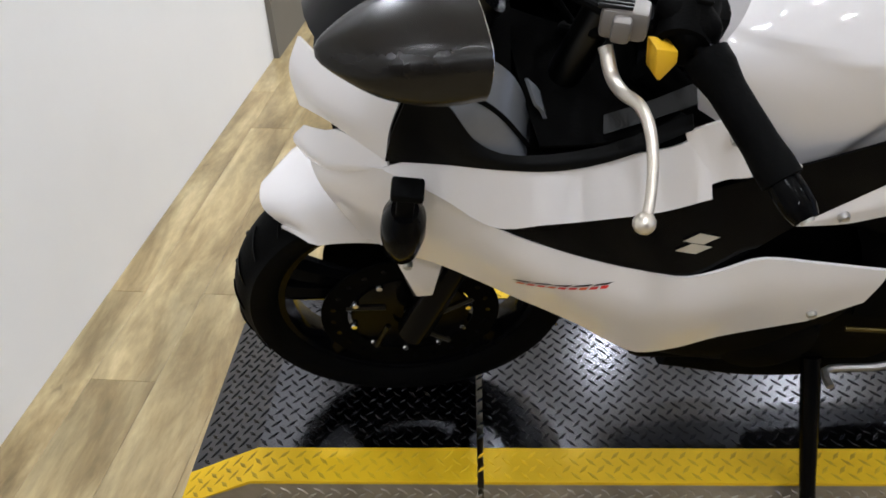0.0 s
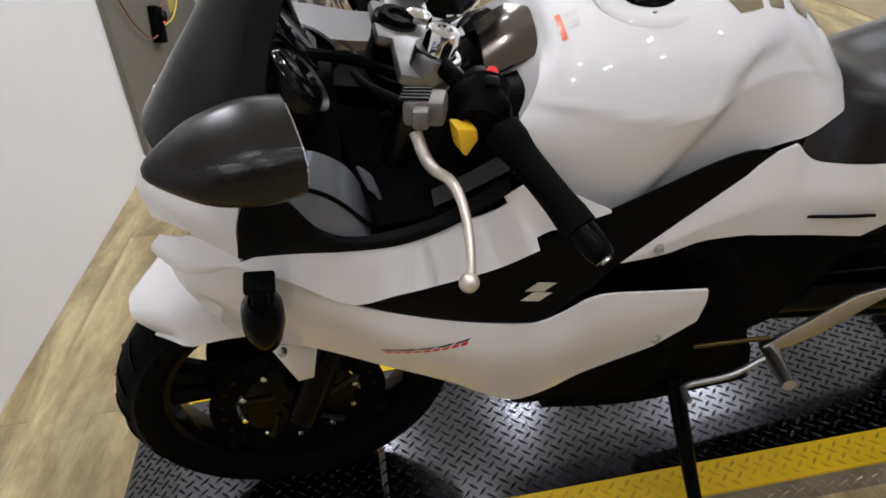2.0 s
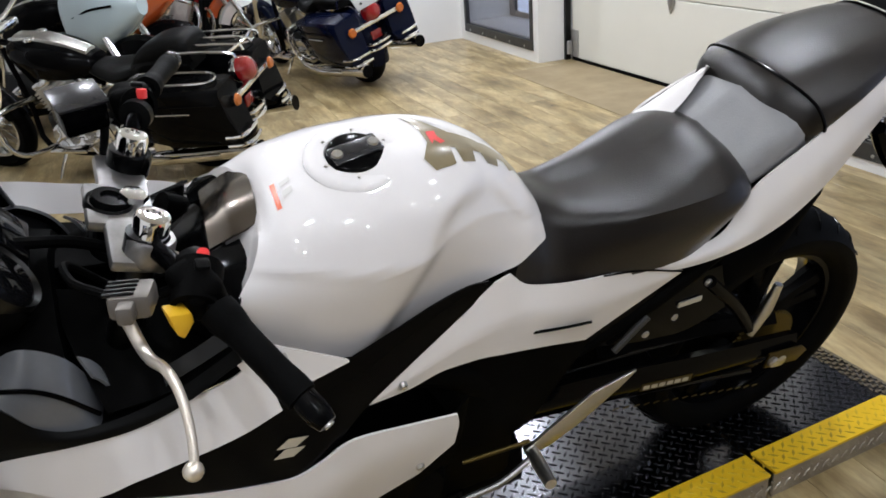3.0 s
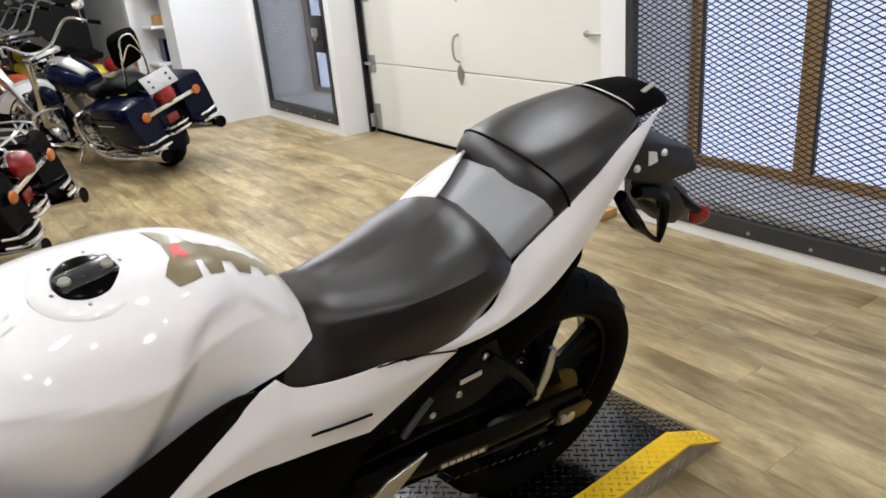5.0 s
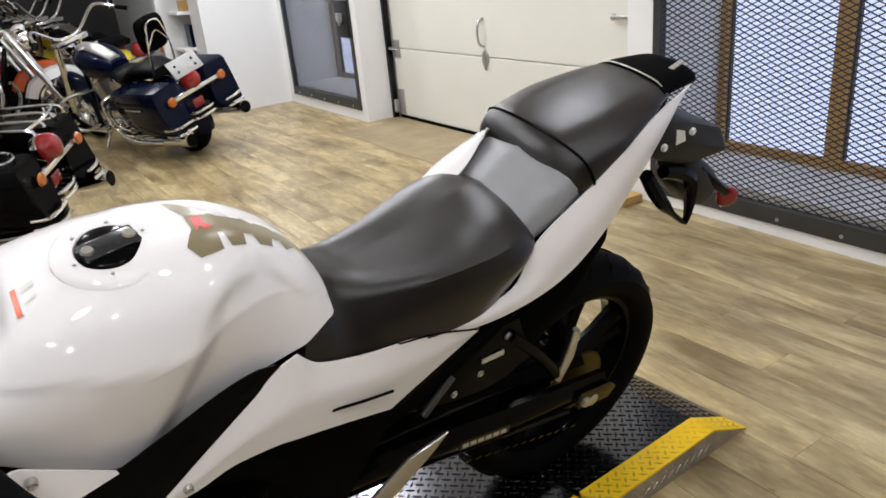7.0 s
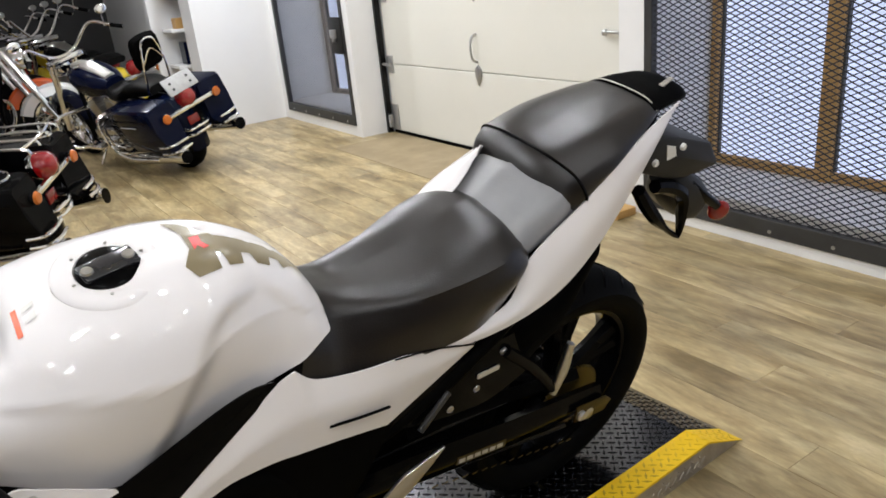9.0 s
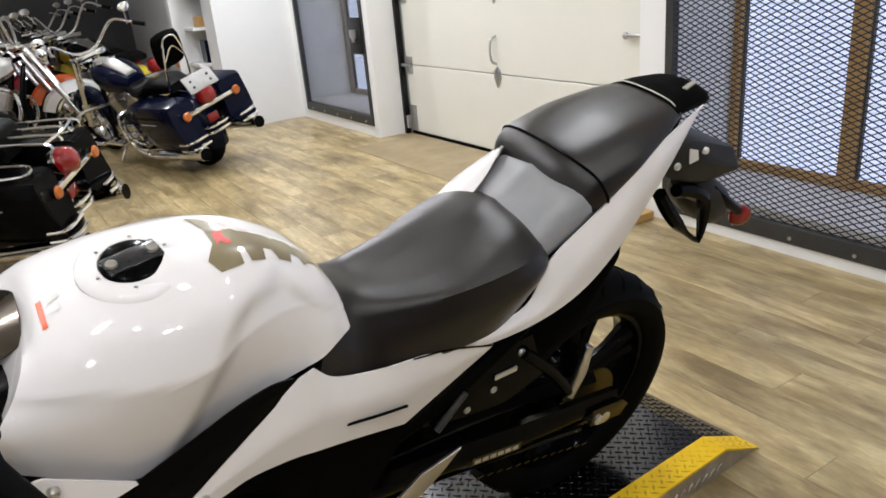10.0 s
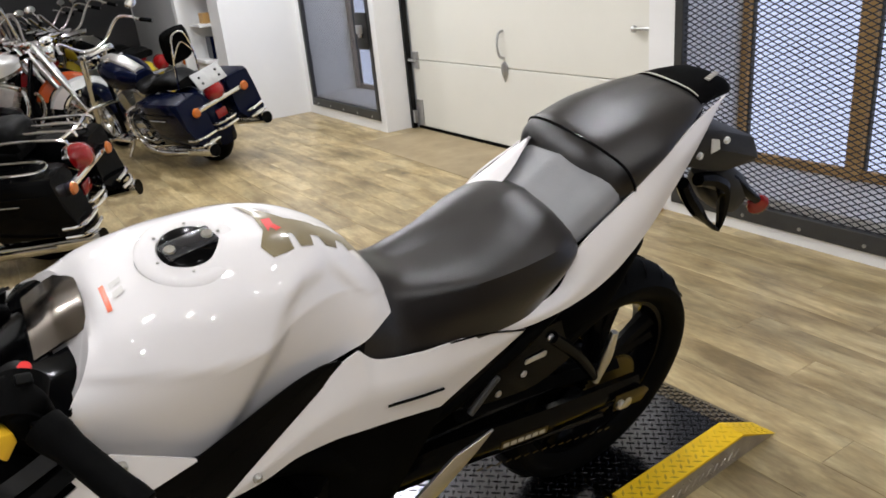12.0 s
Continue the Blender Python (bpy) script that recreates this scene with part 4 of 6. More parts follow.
part("welt", offset(tube([(1.326, -0.107, 0.874), (1.318, -0.1145, 0.894), (1.302, -0.0985, 0.9285), (1.288, -0.056, 0.9470), (1.284, 0, 0.9520), (1.288, 0.056, 0.9470), (1.302, 0.0985, 0.9285), (1.318, 0.1145, 0.894), (1.326, 0.107, 0.874)], 0.0028, 40, 6)), BLACK, bike, "black welt seam")
part("tail_cap", offset(hull([
    (1.545, [(0, 1.008), (0.045, 1.004), (0.066, 0.993), (0.070, 0.983), (0.05, 0.963)]),
    (1.60, [(0, 1.014), (0.042, 1.009), (0.060, 0.998), (0.062, 0.988), (0.045, 0.968)]),
    (1.665, [(0, 1.012), (0.035, 1.007), (0.050, 0.996), (0.05, 0.983), (0.035, 0.968)]),
    (1.700, [(0, 0.988), (0.025, 0.986), (0.036, 0.981), (0.036, 0.974), (0.025, 0.968)])], 16, 10)), MATTE, bike, "matte black tail cap")
part("tail_seam", offset(tube([(1.552, -0.068, 0.988), (1.550, -0.046, 1.0045), (1.549, 0, 1.0090), (1.550, 0.046, 1.0045), (1.552, 0.068, 0.988)], 0.0015, 24, 6)), SILVER, bike, "pale trim line")
for k in range(5):
    part("tail_print", box((1.612 + k * 0.012, -0.014 + k * 0.004, 1.0120), (1.620 + k * 0.012, -0.004 + k * 0.004, 1.0150)), SILVER, bike, "unreadable pale print", False)
both("tail_panel", lambda: sheet([
    [(0.93, -0.132, 0.742), (1.06, -0.138, 0.735), (1.14, -0.132, 0.748), (1.19, -0.122, 0.815), (1.31, -0.113, 0.880), (1.393, -0.106, 0.929), (1.506, -0.082, 0.972), (1.632, -0.050, 0.990)],
    [(0.94, -0.142, 0.735), (1.06, -0.150, 0.722), (1.155, -0.150, 0.738), (1.23, -0.143, 0.785), (1.33, -0.132, 0.838), (1.42, -0.115, 0.895), (1.52, -0.09, 0.952), (1.632, -0.048, 0.986)],
    [(0.95, -0.144, 0.728), (1.057, -0.150, 0.708), (1.173, -0.152, 0.716), (1.272, -0.145, 0.742), (1.365, -0.130, 0.796), (1.466, -0.106, 0.877), (1.54, -0.085, 0.945), (1.628, -0.046, 0.982)]], 44, 10), WHITE, "glossy white tail panel", None, True)
part("tail_under", offset(hull([(1.16, [(0, 0.80), (0.08, 0.80), (0.13, 0.75), (0.125, 0.71), (0.0, 0.70)]), (1.36, [(0, 0.90), (0.07, 0.89), (0.115, 0.83), (0.11, 0.80), (0, 0.79)]), (1.60, [(0, 0.975), (0.04, 0.97), (0.05, 0.96), (0.045, 0.955), (0, 0.95)])], 12, 8)), MATTE, bike, "matte black under tray")
both("side_panel", lambda: panel([
    [(0.490, -0.201, 0.699), (0.540, -0.190, 0.728), (0.606, -0.176, 0.763), (0.646, -0.166, 0.780), (0.690, -0.156, 0.800), (0.722, -0.152, 0.808), (0.745, -0.150, 0.782), (0.775, -0.150, 0.767), (0.837, -0.150, 0.752), (0.904, -0.150, 0.744), (0.965, -0.148, 0.732), (1.058, -0.146, 0.699)],
    [(0.490, -0.202, 0.696), (0.545, -0.195, 0.708), (0.604, -0.188, 0.724), (0.640, -0.183, 0.733), (0.690, -0.176, 0.738), (0.728, -0.171, 0.738), (0.752, -0.168, 0.730), (0.780, -0.166, 0.722), (0.838, -0.163, 0.707), (0.888, -0.159, 0.696), (0.960, -0.154, 0.696), (1.057, -0.146, 0.697)],
    [(0.490, -0.201, 0.692), (0.550, -0.193, 0.687), (0.598, -0.187, 0.694), (0.632, -0.183, 0.691), (0.674, -0.177, 0.682), (0.708, -0.174, 0.672), (0.740, -0.169, 0.661), (0.780, -0.164, 0.648), (0.830, -0.157, 0.630), (0.879, -0.151, 0.613), (0.960, -0.148, 0.650), (1.056, -0.145, 0.694)]],
    (5, 9), 4, 4, 0.004, True), WHITE, "glossy white side panel with a moulded slot")
part("slot", tube([(0.764, -0.1665, 0.689), (0.820, -0.1655, 0.677), (0.874, -0.1620, 0.6655)], 0.0026, 8, 6), BLACK, bike)
part("panel_seam", tube([(0.890, -0.1495, 0.7455), (0.965, -0.1500, 0.7325), (1.055, -0.1480, 0.7000)], 0.0016, 10, 5), MATTE, bike)


def bolt(c, r=0.007, material=None, parent=None):
    part("bolt", moved(lathe([(0, -0.005), (r * 0.45, -0.005), (r * 0.5, -0.003), (r * 0.8, -0.005), (r, -0.002), (r, 0.004), (0, 0.004)], 14), Matrix.Translation(c)), material or ALLOY, parent or bike)


for c in ((0.540, -0.197, 0.704), (0.560, -0.213, 0.530), (0.030, -0.152, 0.556), (0.385, -0.206, 0.832)):
    bolt(c)

# front fairing
FAIRING = both("side_fairing", lambda: panel([
    [(-0.088, -0.095, 0.712), (-0.03, -0.152, 0.745), (0.022, -0.189, 0.777), (0.08, -0.206, 0.755), (0.142, -0.221, 0.716), (0.204, -0.224, 0.684), (0.274, -0.226, 0.655), (0.347, -0.226, 0.632), (0.383, -0.225, 0.626), (0.416, -0.223, 0.637), (0.461, -0.220, 0.655), (0.540, -0.217, 0.641), (0.618, -0.214, 0.624)],
    [(-0.074, -0.112, 0.668), (-0.01, -0.166, 0.690), (0.050, -0.196, 0.700), (0.11, -0.212, 0.680), (0.165, -0.225, 0.650), (0.220, -0.231, 0.622), (0.285, -0.234, 0.588), (0.335, -0.234, 0.560), (0.380, -0.232, 0.556), (0.425, -0.229, 0.566), (0.480, -0.224, 0.585), (0.550, -0.220, 0.592), (0.621, -0.214, 0.600)],
    [(-0.030, -0.128, 0.590), (0.02, -0.158, 0.592), (0.069, -0.178, 0.595), (0.12, -0.190, 0.576), (0.169, -0.199, 0.551), (0.215, -0.203, 0.524), (0.268, -0.206, 0.488), (0.300, -0.206, 0.458), (0.352, -0.206, 0.421), (0.408, -0.206, 0.434), (0.460, -0.207, 0.466), (0.562, -0.208, 0.505), (0.617, -0.212, 0.555)]],
    (11,), 4, 6, 0.004), WHITE, "glossy white lower side fairing")
both("upper_strip", lambda: panel([
    [(0.022, -0.190, 0.781), (0.077, -0.190, 0.796), (0.140, -0.197, 0.796), (0.203, -0.198, 0.794), (0.265, -0.199, 0.803), (0.325, -0.200, 0.817), (0.358, -0.195, 0.836)],
    [(0.022, -0.191, 0.777), (0.080, -0.210, 0.757), (0.142, -0.223, 0.718), (0.200, -0.230, 0.730), (0.255, -0.232, 0.740), (0.320, -0.230, 0.750), (0.374, -0.222, 0.762)]], (), 5, 6, 0.004), WHITE, "white upper fairing strip")
both("bolted_panel", lambda: panel([
    [(0.335, -0.1955, 0.832), (0.372, -0.196, 0.848), (0.401, -0.197, 0.833), (0.468, -0.194, 0.784)],
    [(0.360, -0.2175, 0.774), (0.385, -0.213, 0.782), (0.412, -0.208, 0.780), (0.469, -0.195, 0.780)]], (), 4, 5, 0.004), WHITE, "small white panel below the tank")
INSERT = both("black_insert", lambda: panel([
    [(0.142, -0.219, 0.715), (0.190, -0.221, 0.726), (0.241, -0.222, 0.737), (0.290, -0.220, 0.745), (0.340, -0.214, 0.754), (0.398, -0.204, 0.766), (0.471, -0.193, 0.782), (0.535, -0.182, 0.796), (0.604, -0.169, 0.811), (0.655, -0.159, 0.814), (0.690, -0.152, 0.806)],
    [(0.142, -0.219, 0.714), (0.197, -0.224, 0.705), (0.258, -0.225, 0.692), (0.320, -0.223, 0.687), (0.365, -0.219, 0.690), (0.420, -0.210, 0.705), (0.480, -0.200, 0.736), (0.538, -0.188, 0.765), (0.606, -0.174, 0.788), (0.655, -0.163, 0.800), (0.693, -0.153, 0.803)],
    [(0.142, -0.219, 0.713), (0.204, -0.222, 0.676), (0.274, -0.224, 0.645), (0.347, -0.224, 0.622), (0.385, -0.222, 0.615), (0.430, -0.213, 0.640), (0.480, -0.204, 0.688), (0.540, -0.192, 0.724), (0.606, -0.178, 0.759), (0.655, -0.165, 0.781), (0.694, -0.153, 0.798)]], (), 4, 5, 0.004), BLACK, "gloss black insert panel")
def stick(name, panel, outline, material, label, proud=0.0009):
    """A thin print on the near flank of a panel; outline: (x, z)."""
    bm = bmesh.new()
    f = bm.faces.new([bm.verts.new((x, 0, z)) for x, z in outline])
    bmesh.ops.triangulate(bm, faces=[f])
    bmesh.ops.subdivide_edges(bm, edges=bm.edges[:], cuts=2, use_grid_fill=True)
    for v in bm.verts:
        ok, p, nrm, _ = panel.ray_cast(Vector((v.co.x, -0.6, v.co.z)), Vector((0, 1, 0)))
        v.co.y = (p.y if ok else -0.20) - proud
    bmesh.ops.recalc_face_normals(bm, faces=bm.faces)
    return part(name, bm, material, bike, label)


# the badge is a plain folded bar shape
for dx, dz in ((0.0, 0.0), (0.006, 0.015)):
    stick("badge", INSERT, [(0.352 + dx, 0.676 + dz), (0.378 + dx, 0.667 + dz), (0.396 + dx, 0.676 + dz), (0.370 + dx, 0.686 + dz)], SILVER, "pale metallic badge shape", 0.002)
# striped print along the lower fairing
for k in range(9):
    x0 = 0.172 + k * 0.0125
    z0 = 0.603 + k * 0.0016
    stick("print_stripe", FAIRING, [(x0, z0), (x0 + 0.009, z0 + 0.001), (x0 + 0.0115, z0 + 0.0065), (x0 + 0.0025, z0 + 0.0055)], REDP if k % 3 else ORANGE, "unreadable red print")
for k in range(5):
    x0 = 0.166 + k * 0.024
    z0 = 0.6115 + k * 0.0024
    stick("print_stripe", FAIRING, [(x0, z0), (x0 + 0.020, z0 + 0.0022), (x0 + 0.026, z0 + 0.0062), (x0 + 0.006, z0 + 0.0030)], BLACK if k % 2 else STEEL, "dark brush stroke print")
both("belly_panel", lambda: sheet([
    [(0.33, -0.198, 0.435), (0.45, -0.200, 0.475), (0.55, -0.199, 0.515), (0.645, -0.195, 0.630)],
    [(0.35, -0.172, 0.375), (0.47, -0.178, 0.365), (0.56, -0.178, 0.390), (0.65, -0.172, 0.510)],
    [(0.40, -0.12, 0.30), (0.50, -0.13, 0.275), (0.58, -0.13, 0.285), (0.645, -0.13, 0.350)]], 24, 10), MATTE, "matte black belly panel")
# hidden behind the belly panels, added so the deck mirrors black
part("sump", hull([(0.44, [(0, 0.30), (0.10, 0.29), (0.12, 0.24), (0.08, 0.19), (0, 0.185)]), (0.60, [(0, 0.31), (0.11, 0.30), (0.13, 0.22), (0.08, 0.165), (0, 0.16)]), (0.82, [(0, 0.31), (0.10, 0.30), (0.12, 0.22), (0.08, 0.17), (0, 0.165)])], 12, 10), MATTE, bike, "black engine sump, added out of view to darken the deck reflection")
part("engine", join(box((0.36, -0.145, 0.28), (0.78, 0.145, 0.66), 0.03), box((0.42, -0.155, 0.34), (0.62, 0.155, 0.52), 0.04)), MATTE, bike, "black engine casing")
part("crank_cover", moved(lathe([(0, -0.185), (0.05, -0.185), (0.07, -0.178), (0.08, -0.16), (0.085, -0.13), (0.085, 0.13), (0.08, 0.16), (0.05, 0.185), (0, 0.185)], 36), Matrix.Translation((0.55, 0, 0.40))), MATTE, bike, "black crank cover")
both("frame_cover", lambda: sheet([
    [(0.575, -0.166, 0.672), (0.68, -0.162, 0.664), (0.80, -0.148, 0.628), (0.90, -0.145, 0.612)],
    [(0.62, -0.170, 0.58), (0.70, -0.168, 0.57), (0.78, -0.155, 0.53), (0.85, -0.146, 0.525)],
    [(0.66, -0.162, 0.45), (0.71, -0.160, 0.44), (0.76, -0.152, 0.43), (0.80, -0.142, 0.43)]], 16, 8), MATTE, "matte black frame cover")
part("frame_spar", tube([(0.30, -0.12, 0.86), (0.45, -0.16, 0.74), (0.62, -0.155, 0.66), (0.74, -0.13, 0.52)], [0.02, 0.028, 0.028, 0.03], 16, 10), MATTE, bike, "black frame spar")
part("frame_spar", tube([(0.30, 0.12, 0.86), (0.45, 0.16, 0.74), (0.62, 0.155, 0.66), (0.74, 0.13, 0.52)], [0.02, 0.028, 0.028, 0.03], 16, 10), MATTE, bike, "black frame spar")
part("subframe", join(box((0.74, -0.10, 0.50), (1.12, 0.10, 0.72), 0.02), tube([(0.78, -0.125, 0.54), (0.95, -0.132, 0.60), (1.15, -0.125, 0.70), (1.5, -0.06, 0.88)], 0.016), tube([(0.78, 0.125, 0.54), (0.95, 0.132, 0.60), (1.15, 0.125, 0.70), (1.5, 0.06, 0.88)], 0.016)), MATTE, bike, "black subframe")
part("shock_linkage", join(box((0.76, -0.085, 0.34), (1.07, 0.085, 0.60), 0.02), cyl((0.98, 0, 0.40), (0.90, 0, 0.66), 0.035)), MATTE, bike, "black shock and linkage")
part("rear_hugger", hull([(1.08, [(0, 0.58), (0.05, 0.575), (0.08, 0.55), (0.085, 0.50)]), (1.22, [(0, 0.64), (0.06, 0.635), (0.09, 0.61), (0.095, 0.56)]), (1.34, [(0, 0.665), (0.06, 0.66), (0.09, 0.635), (0.095, 0.60)]), (1.46, [(0, 0.74), (0.05, 0.73), (0.06, 0.71), (0.06, 0.69)])], 14, 8), MATTE, bike, "black inner mudguard")

# fork, mudguard, nose and screen
for y in (-0.095, 0.095):
    part("fork_leg", moved(tube([(0.008, y, 0.300), (0.10, y, 0.52), (0.18, y, 0.72)], [0.028, 0.026, 0.024], 10, 16), STEER), BLACK, bike, "black lower fork leg")
    part("fork_tube", moved(cyl((0.16, y, 0.67), (0.275, y, 0.972), 0.0195), Matrix()), STEEL, bike, "steel fork tube")
    part("fork_cap", moved(lathe([(0, 0.009), (0.008, 0.009), (0.009, 0.012), (0.014, 0.012), (0.018, 0.010), (0.020, 0.005), (0.020, -0.02), (0, -0.02)], 24, "z"), pose(0.286, y, 0.982, 0, 21, 0)), CHROME, bike, "chrome fork cap")
    part("bar_clamp", moved(lathe([(0.020, -0.020), (0.025, -0.020), (0.027, -0.016), (0.027, 0.008), (0.025, 0.012), (0.020, 0.012)], 24, "z"), pose(0.278, y * 1.02, 0.956, 0, 21, 0)), SATIN if y < 0 else BLACK, bike, "clip-on clamp")
for y in (-0.095, 0.095):
    part("clamp_bolt", moved(cyl((0.028, 0, 0), (0.042, 0, 0), 0.006, 8), pose(0.278, y * 1.05, 0.958, 0, 21, -40 if y < 0 else 40)), CHROME, bike, "chrome pinch bolt")
part("triple_clamp", moved(join(box((-0.030, -0.120, -0.010), (0.030, 0.120, 0.006), 0.006), box((-0.048, -0.045, -0.010), (-0.020, 0.045, 0.006), 0.006)), pose(0.262, 0, 0.945, 0, 21, 0)), SATIN, bike, "satin silver top clamp")
lock = part("ignition_lock", moved(lathe([(0, 0.012), (0.010, 0.012), (0.012, 0.016), (0.021, 0.016), (0.023, 0.012), (0.023, -0.02), (0, -0.02)], 24, "z"), pose(0.243, 0.0, 0.952, 0, 21, 0)), BLACK, bike, "black ignition lock")
part("lock_ring", moved(lathe([(0.0232, 0.004), (0.026, 0.006), (0.028, 0.002), (0.028, -0.004), (0.0232, -0.004)], 24, "z"), pose(0.243, 0.0, 0.956, 0, 21, 0)), STEEL, lock, "dark metal ring")
part("stem_nut", moved(lathe([(0, 0.010), (0.012, 0.010), (0.017, 0.007), (0.018, 0.0), (0, 0.0)], 6, "z"), pose(0.272, 0.004, 0.955, 0, 21, 0)), CHROME, bike, "chrome stem nut")


def guard():
    bm = bmesh.new()
    rows = []
    for a in np.linspace(radians(126), radians(52), 26):
        f = (a - radians(52)) / radians(74)
        sec = spline([(0.334, 0), (0.331, 0.045), (0.318, 0.075), (0.285 - 0.02 * math.sin(f * 3.1), 0.092 if f < 0.85 else 0.085), (0.235 + 0.06 * abs(f - 0.55) * 2, 0.096)], 9)
        taper = 1 - 0.55 * max(0, f - 0.86) / 0.14
        ring = [(r * math.cos(a), -y * taper, FR + r * math.sin(a)) for r, y in sec[::-1]] + [(r * math.cos(a), y * taper, FR + r * math.sin(a)) for r, y in sec[1:]]
        rows.append([bm.verts.new(p) for p in ring])
    for p, q in zip(rows, rows[1:]):
        for i in range(len(p) - 1):
            bm.faces.new((p[i], p[i + 1], q[i + 1], q[i]))
    bmesh.ops.recalc_face_normals(bm, faces=bm.faces)
    bmesh.ops.solidify(bm, geom=bm.faces[:], thickness=0.003)
    return moved(bm, STEER)


fender = part("front_mudguard", guard(), WHITE, bike, "glossy white front mudguard")
for s in (-1, 1):
    part("mudguard_stay", moved(slab([(-0.005, 0.545), (0.065, 0.535), (0.045, 0.448), (0.020, 0.448)], s * 0.132, s * 0.124, 0.002), STEER), WHITE, fender, "white mudguard stay")
part("brake_caliper", moved(box((0.05, 0.045, 0.34), (0.14, 0.10, 0.42), 0.015), STEER), BLACK, bike, "black brake caliper")
part("brake_hose", tube([(0.10, 0.08, 0.42), (0.14, 0.12, 0.60), (0.22, 0.14, 0.85), (0.26, 0.19, 0.97)], 0.006), RUBBER, bike, "black brake hose")

both("nose_upper", lambda: sheet([
    [(-0.074, -0.072, 0.868), (-0.030, -0.130, 0.870), (0.016, -0.166, 0.882), (0.054, -0.193, 0.892)],
    [(-0.090, -0.080, 0.830), (-0.050, -0.132, 0.832), (-0.004, -0.170, 0.838), (0.034, -0.191, 0.838)],
    [(-0.086, -0.086, 0.782), (-0.050, -0.124, 0.794), (-0.026, -0.149, 0.798), (0.024, -0.186, 0.784)]], 18, 10), WHITE, "white headlight cowl")
both("nose_lower", lambda: sheet([
    [(-0.086, -0.087, 0.752), (-0.055, -0.120, 0.773), (-0.026, -0.149, 0.796), (0.026, -0.188, 0.786)],
    [(-0.104, -0.086, 0.729), (-0.065, -0.130, 0.738), (-0.020, -0.165, 0.758), (0.026, -0.189, 0.782)],
    [(-0.092, -0.092, 0.703), (-0.055, -0.138, 0.727), (-0.02, -0.163, 0.747), (0.022, -0.187, 0.776)]], 18, 8), WHITE, "white cowl below the lamp")
part("headlight", hull([(-0.066, [(0, 0.84), (0.05, 0.835), (0.078, 0.80), (0.05, 0.755), (0, 0.745)]), (-0.035, [(0, 0.86), (0.07, 0.855), (0.112, 0.81), (0.08, 0.75), (0, 0.735)]), (0.0, [(0, 0.86), (0.08, 0.85), (0.125, 0.81), (0.08, 0.75), (0, 0.735)])], 12, 8), SMOKE, bike, "dark clear headlight lens")
part("nose_core", hull([(-0.055, [(0, 0.865), (0.06, 0.855), (0.07, 0.80), (0.07, 0.70), (0, 0.69)]), (0.06, [(0, 0.915), (0.12, 0.885), (0.165, 0.80), (0.15, 0.70), (0, 0.66)]), (0.16, [(0, 0.90), (0.12, 0.86), (0.16, 0.78), (0.15, 0.68), (0, 0.62)])], 14, 10), MATTE, bike, "black inner fairing")
part("windscreen", sheet([
    [(0.060, -0.190, 0.897), (0.088, -0.170, 0.945), (0.110, -0.130, 1.015), (0.163, -0.050, 1.097)],
    [(-0.022, -0.128, 0.872), (0.036, -0.112, 0.950), (0.088, -0.088, 1.035), (0.158, -0.030, 1.104)],
    [(-0.076, 0.0, 0.872), (0.000, 0.0, 0.970), (0.074, 0.0, 1.058), (0.161, 0.0, 1.110)],
    [(-0.022, 0.118, 0.872), (0.040, 0.098, 0.950), (0.084, 0.075, 1.035), (0.158, 0.022, 1.104)],
    [(0.120, 0.140, 0.895), (0.112, 0.112, 0.960), (0.104, 0.078, 1.026), (0.163, 0.032, 1.098)]], 20, 24, 0.003), SMOKE, bike, "dark tinted windscreen")
part("screen_lip", tube([(0.122, 0.142, 0.893), (0.114, 0.114, 0.960), (0.106, 0.080, 1.026), (0.126, 0.052, 1.072), (0.165, 0.030, 1.100)], 0.0032, 24, 8), GREYG, bike, "thick pale edge of the windscreen")
both("side_cowl", lambda: sheet([
    [(0.058, -0.198, 0.890), (0.094, -0.194, 0.870), (0.124, -0.193, 0.820), (0.168, -0.193, 0.800), (0.25, -0.193, 0.812), (0.34, -0.186, 0.850)],
    [(0.036, -0.197, 0.835), (0.080, -0.200, 0.828), (0.125, -0.201, 0.806), (0.18, -0.202, 0.795), (0.26, -0.203, 0.809), (0.34, -0.198, 0.845)],
    [(0.024, -0.188, 0.788), (0.09, -0.196, 0.790), (0.15, -0.202, 0.787), (0.21, -0.205, 0.788), (0.27, -0.206, 0.806), (0.34, -0.202, 0.842)]], 26, 8), GREYP, "matte dark grey cowl panel")
both("inner_panel", lambda: sheet([
    [(0.095, -0.142, 0.884), (0.124, -0.142, 0.893), (0.158, -0.142, 0.869), (0.176, -0.142, 0.832), (0.186, -0.142, 0.776)],
    [(0.093, -0.172, 0.870), (0.116, -0.172, 0.862), (0.145, -0.172, 0.840), (0.166, -0.172, 0.810), (0.178, -0.172, 0.780)],
    [(0.093, -0.189, 0.858), (0.112, -0.190, 0.830), (0.130, -0.190, 0.806), (0.150, -0.190, 0.792), (0.172, -0.190, 0.785)]], 18, 10), GREYG, "glossy grey inner panel")
both("inner_fin", lambda: sheet([
    [(0.176, -0.142, 0.862), (0.190, -0.142, 0.845), (0.203, -0.142, 0.800)],
    [(0.186, -0.160, 0.842), (0.196, -0.160, 0.828), (0.206, -0.160, 0.795)]], 10, 5), GREYG, "narrow glossy grey fin")
both("inner_strip", lambda: sheet([
    [(0.255, -0.170, 0.835), (0.30, -0.168, 0.852), (0.345, -0.160, 0.868)],
    [(0.255, -0.185, 0.822), (0.30, -0.182, 0.838), (0.345, -0.178, 0.855)]], 10, 4), CARRIER, "grey strip along the cowl")
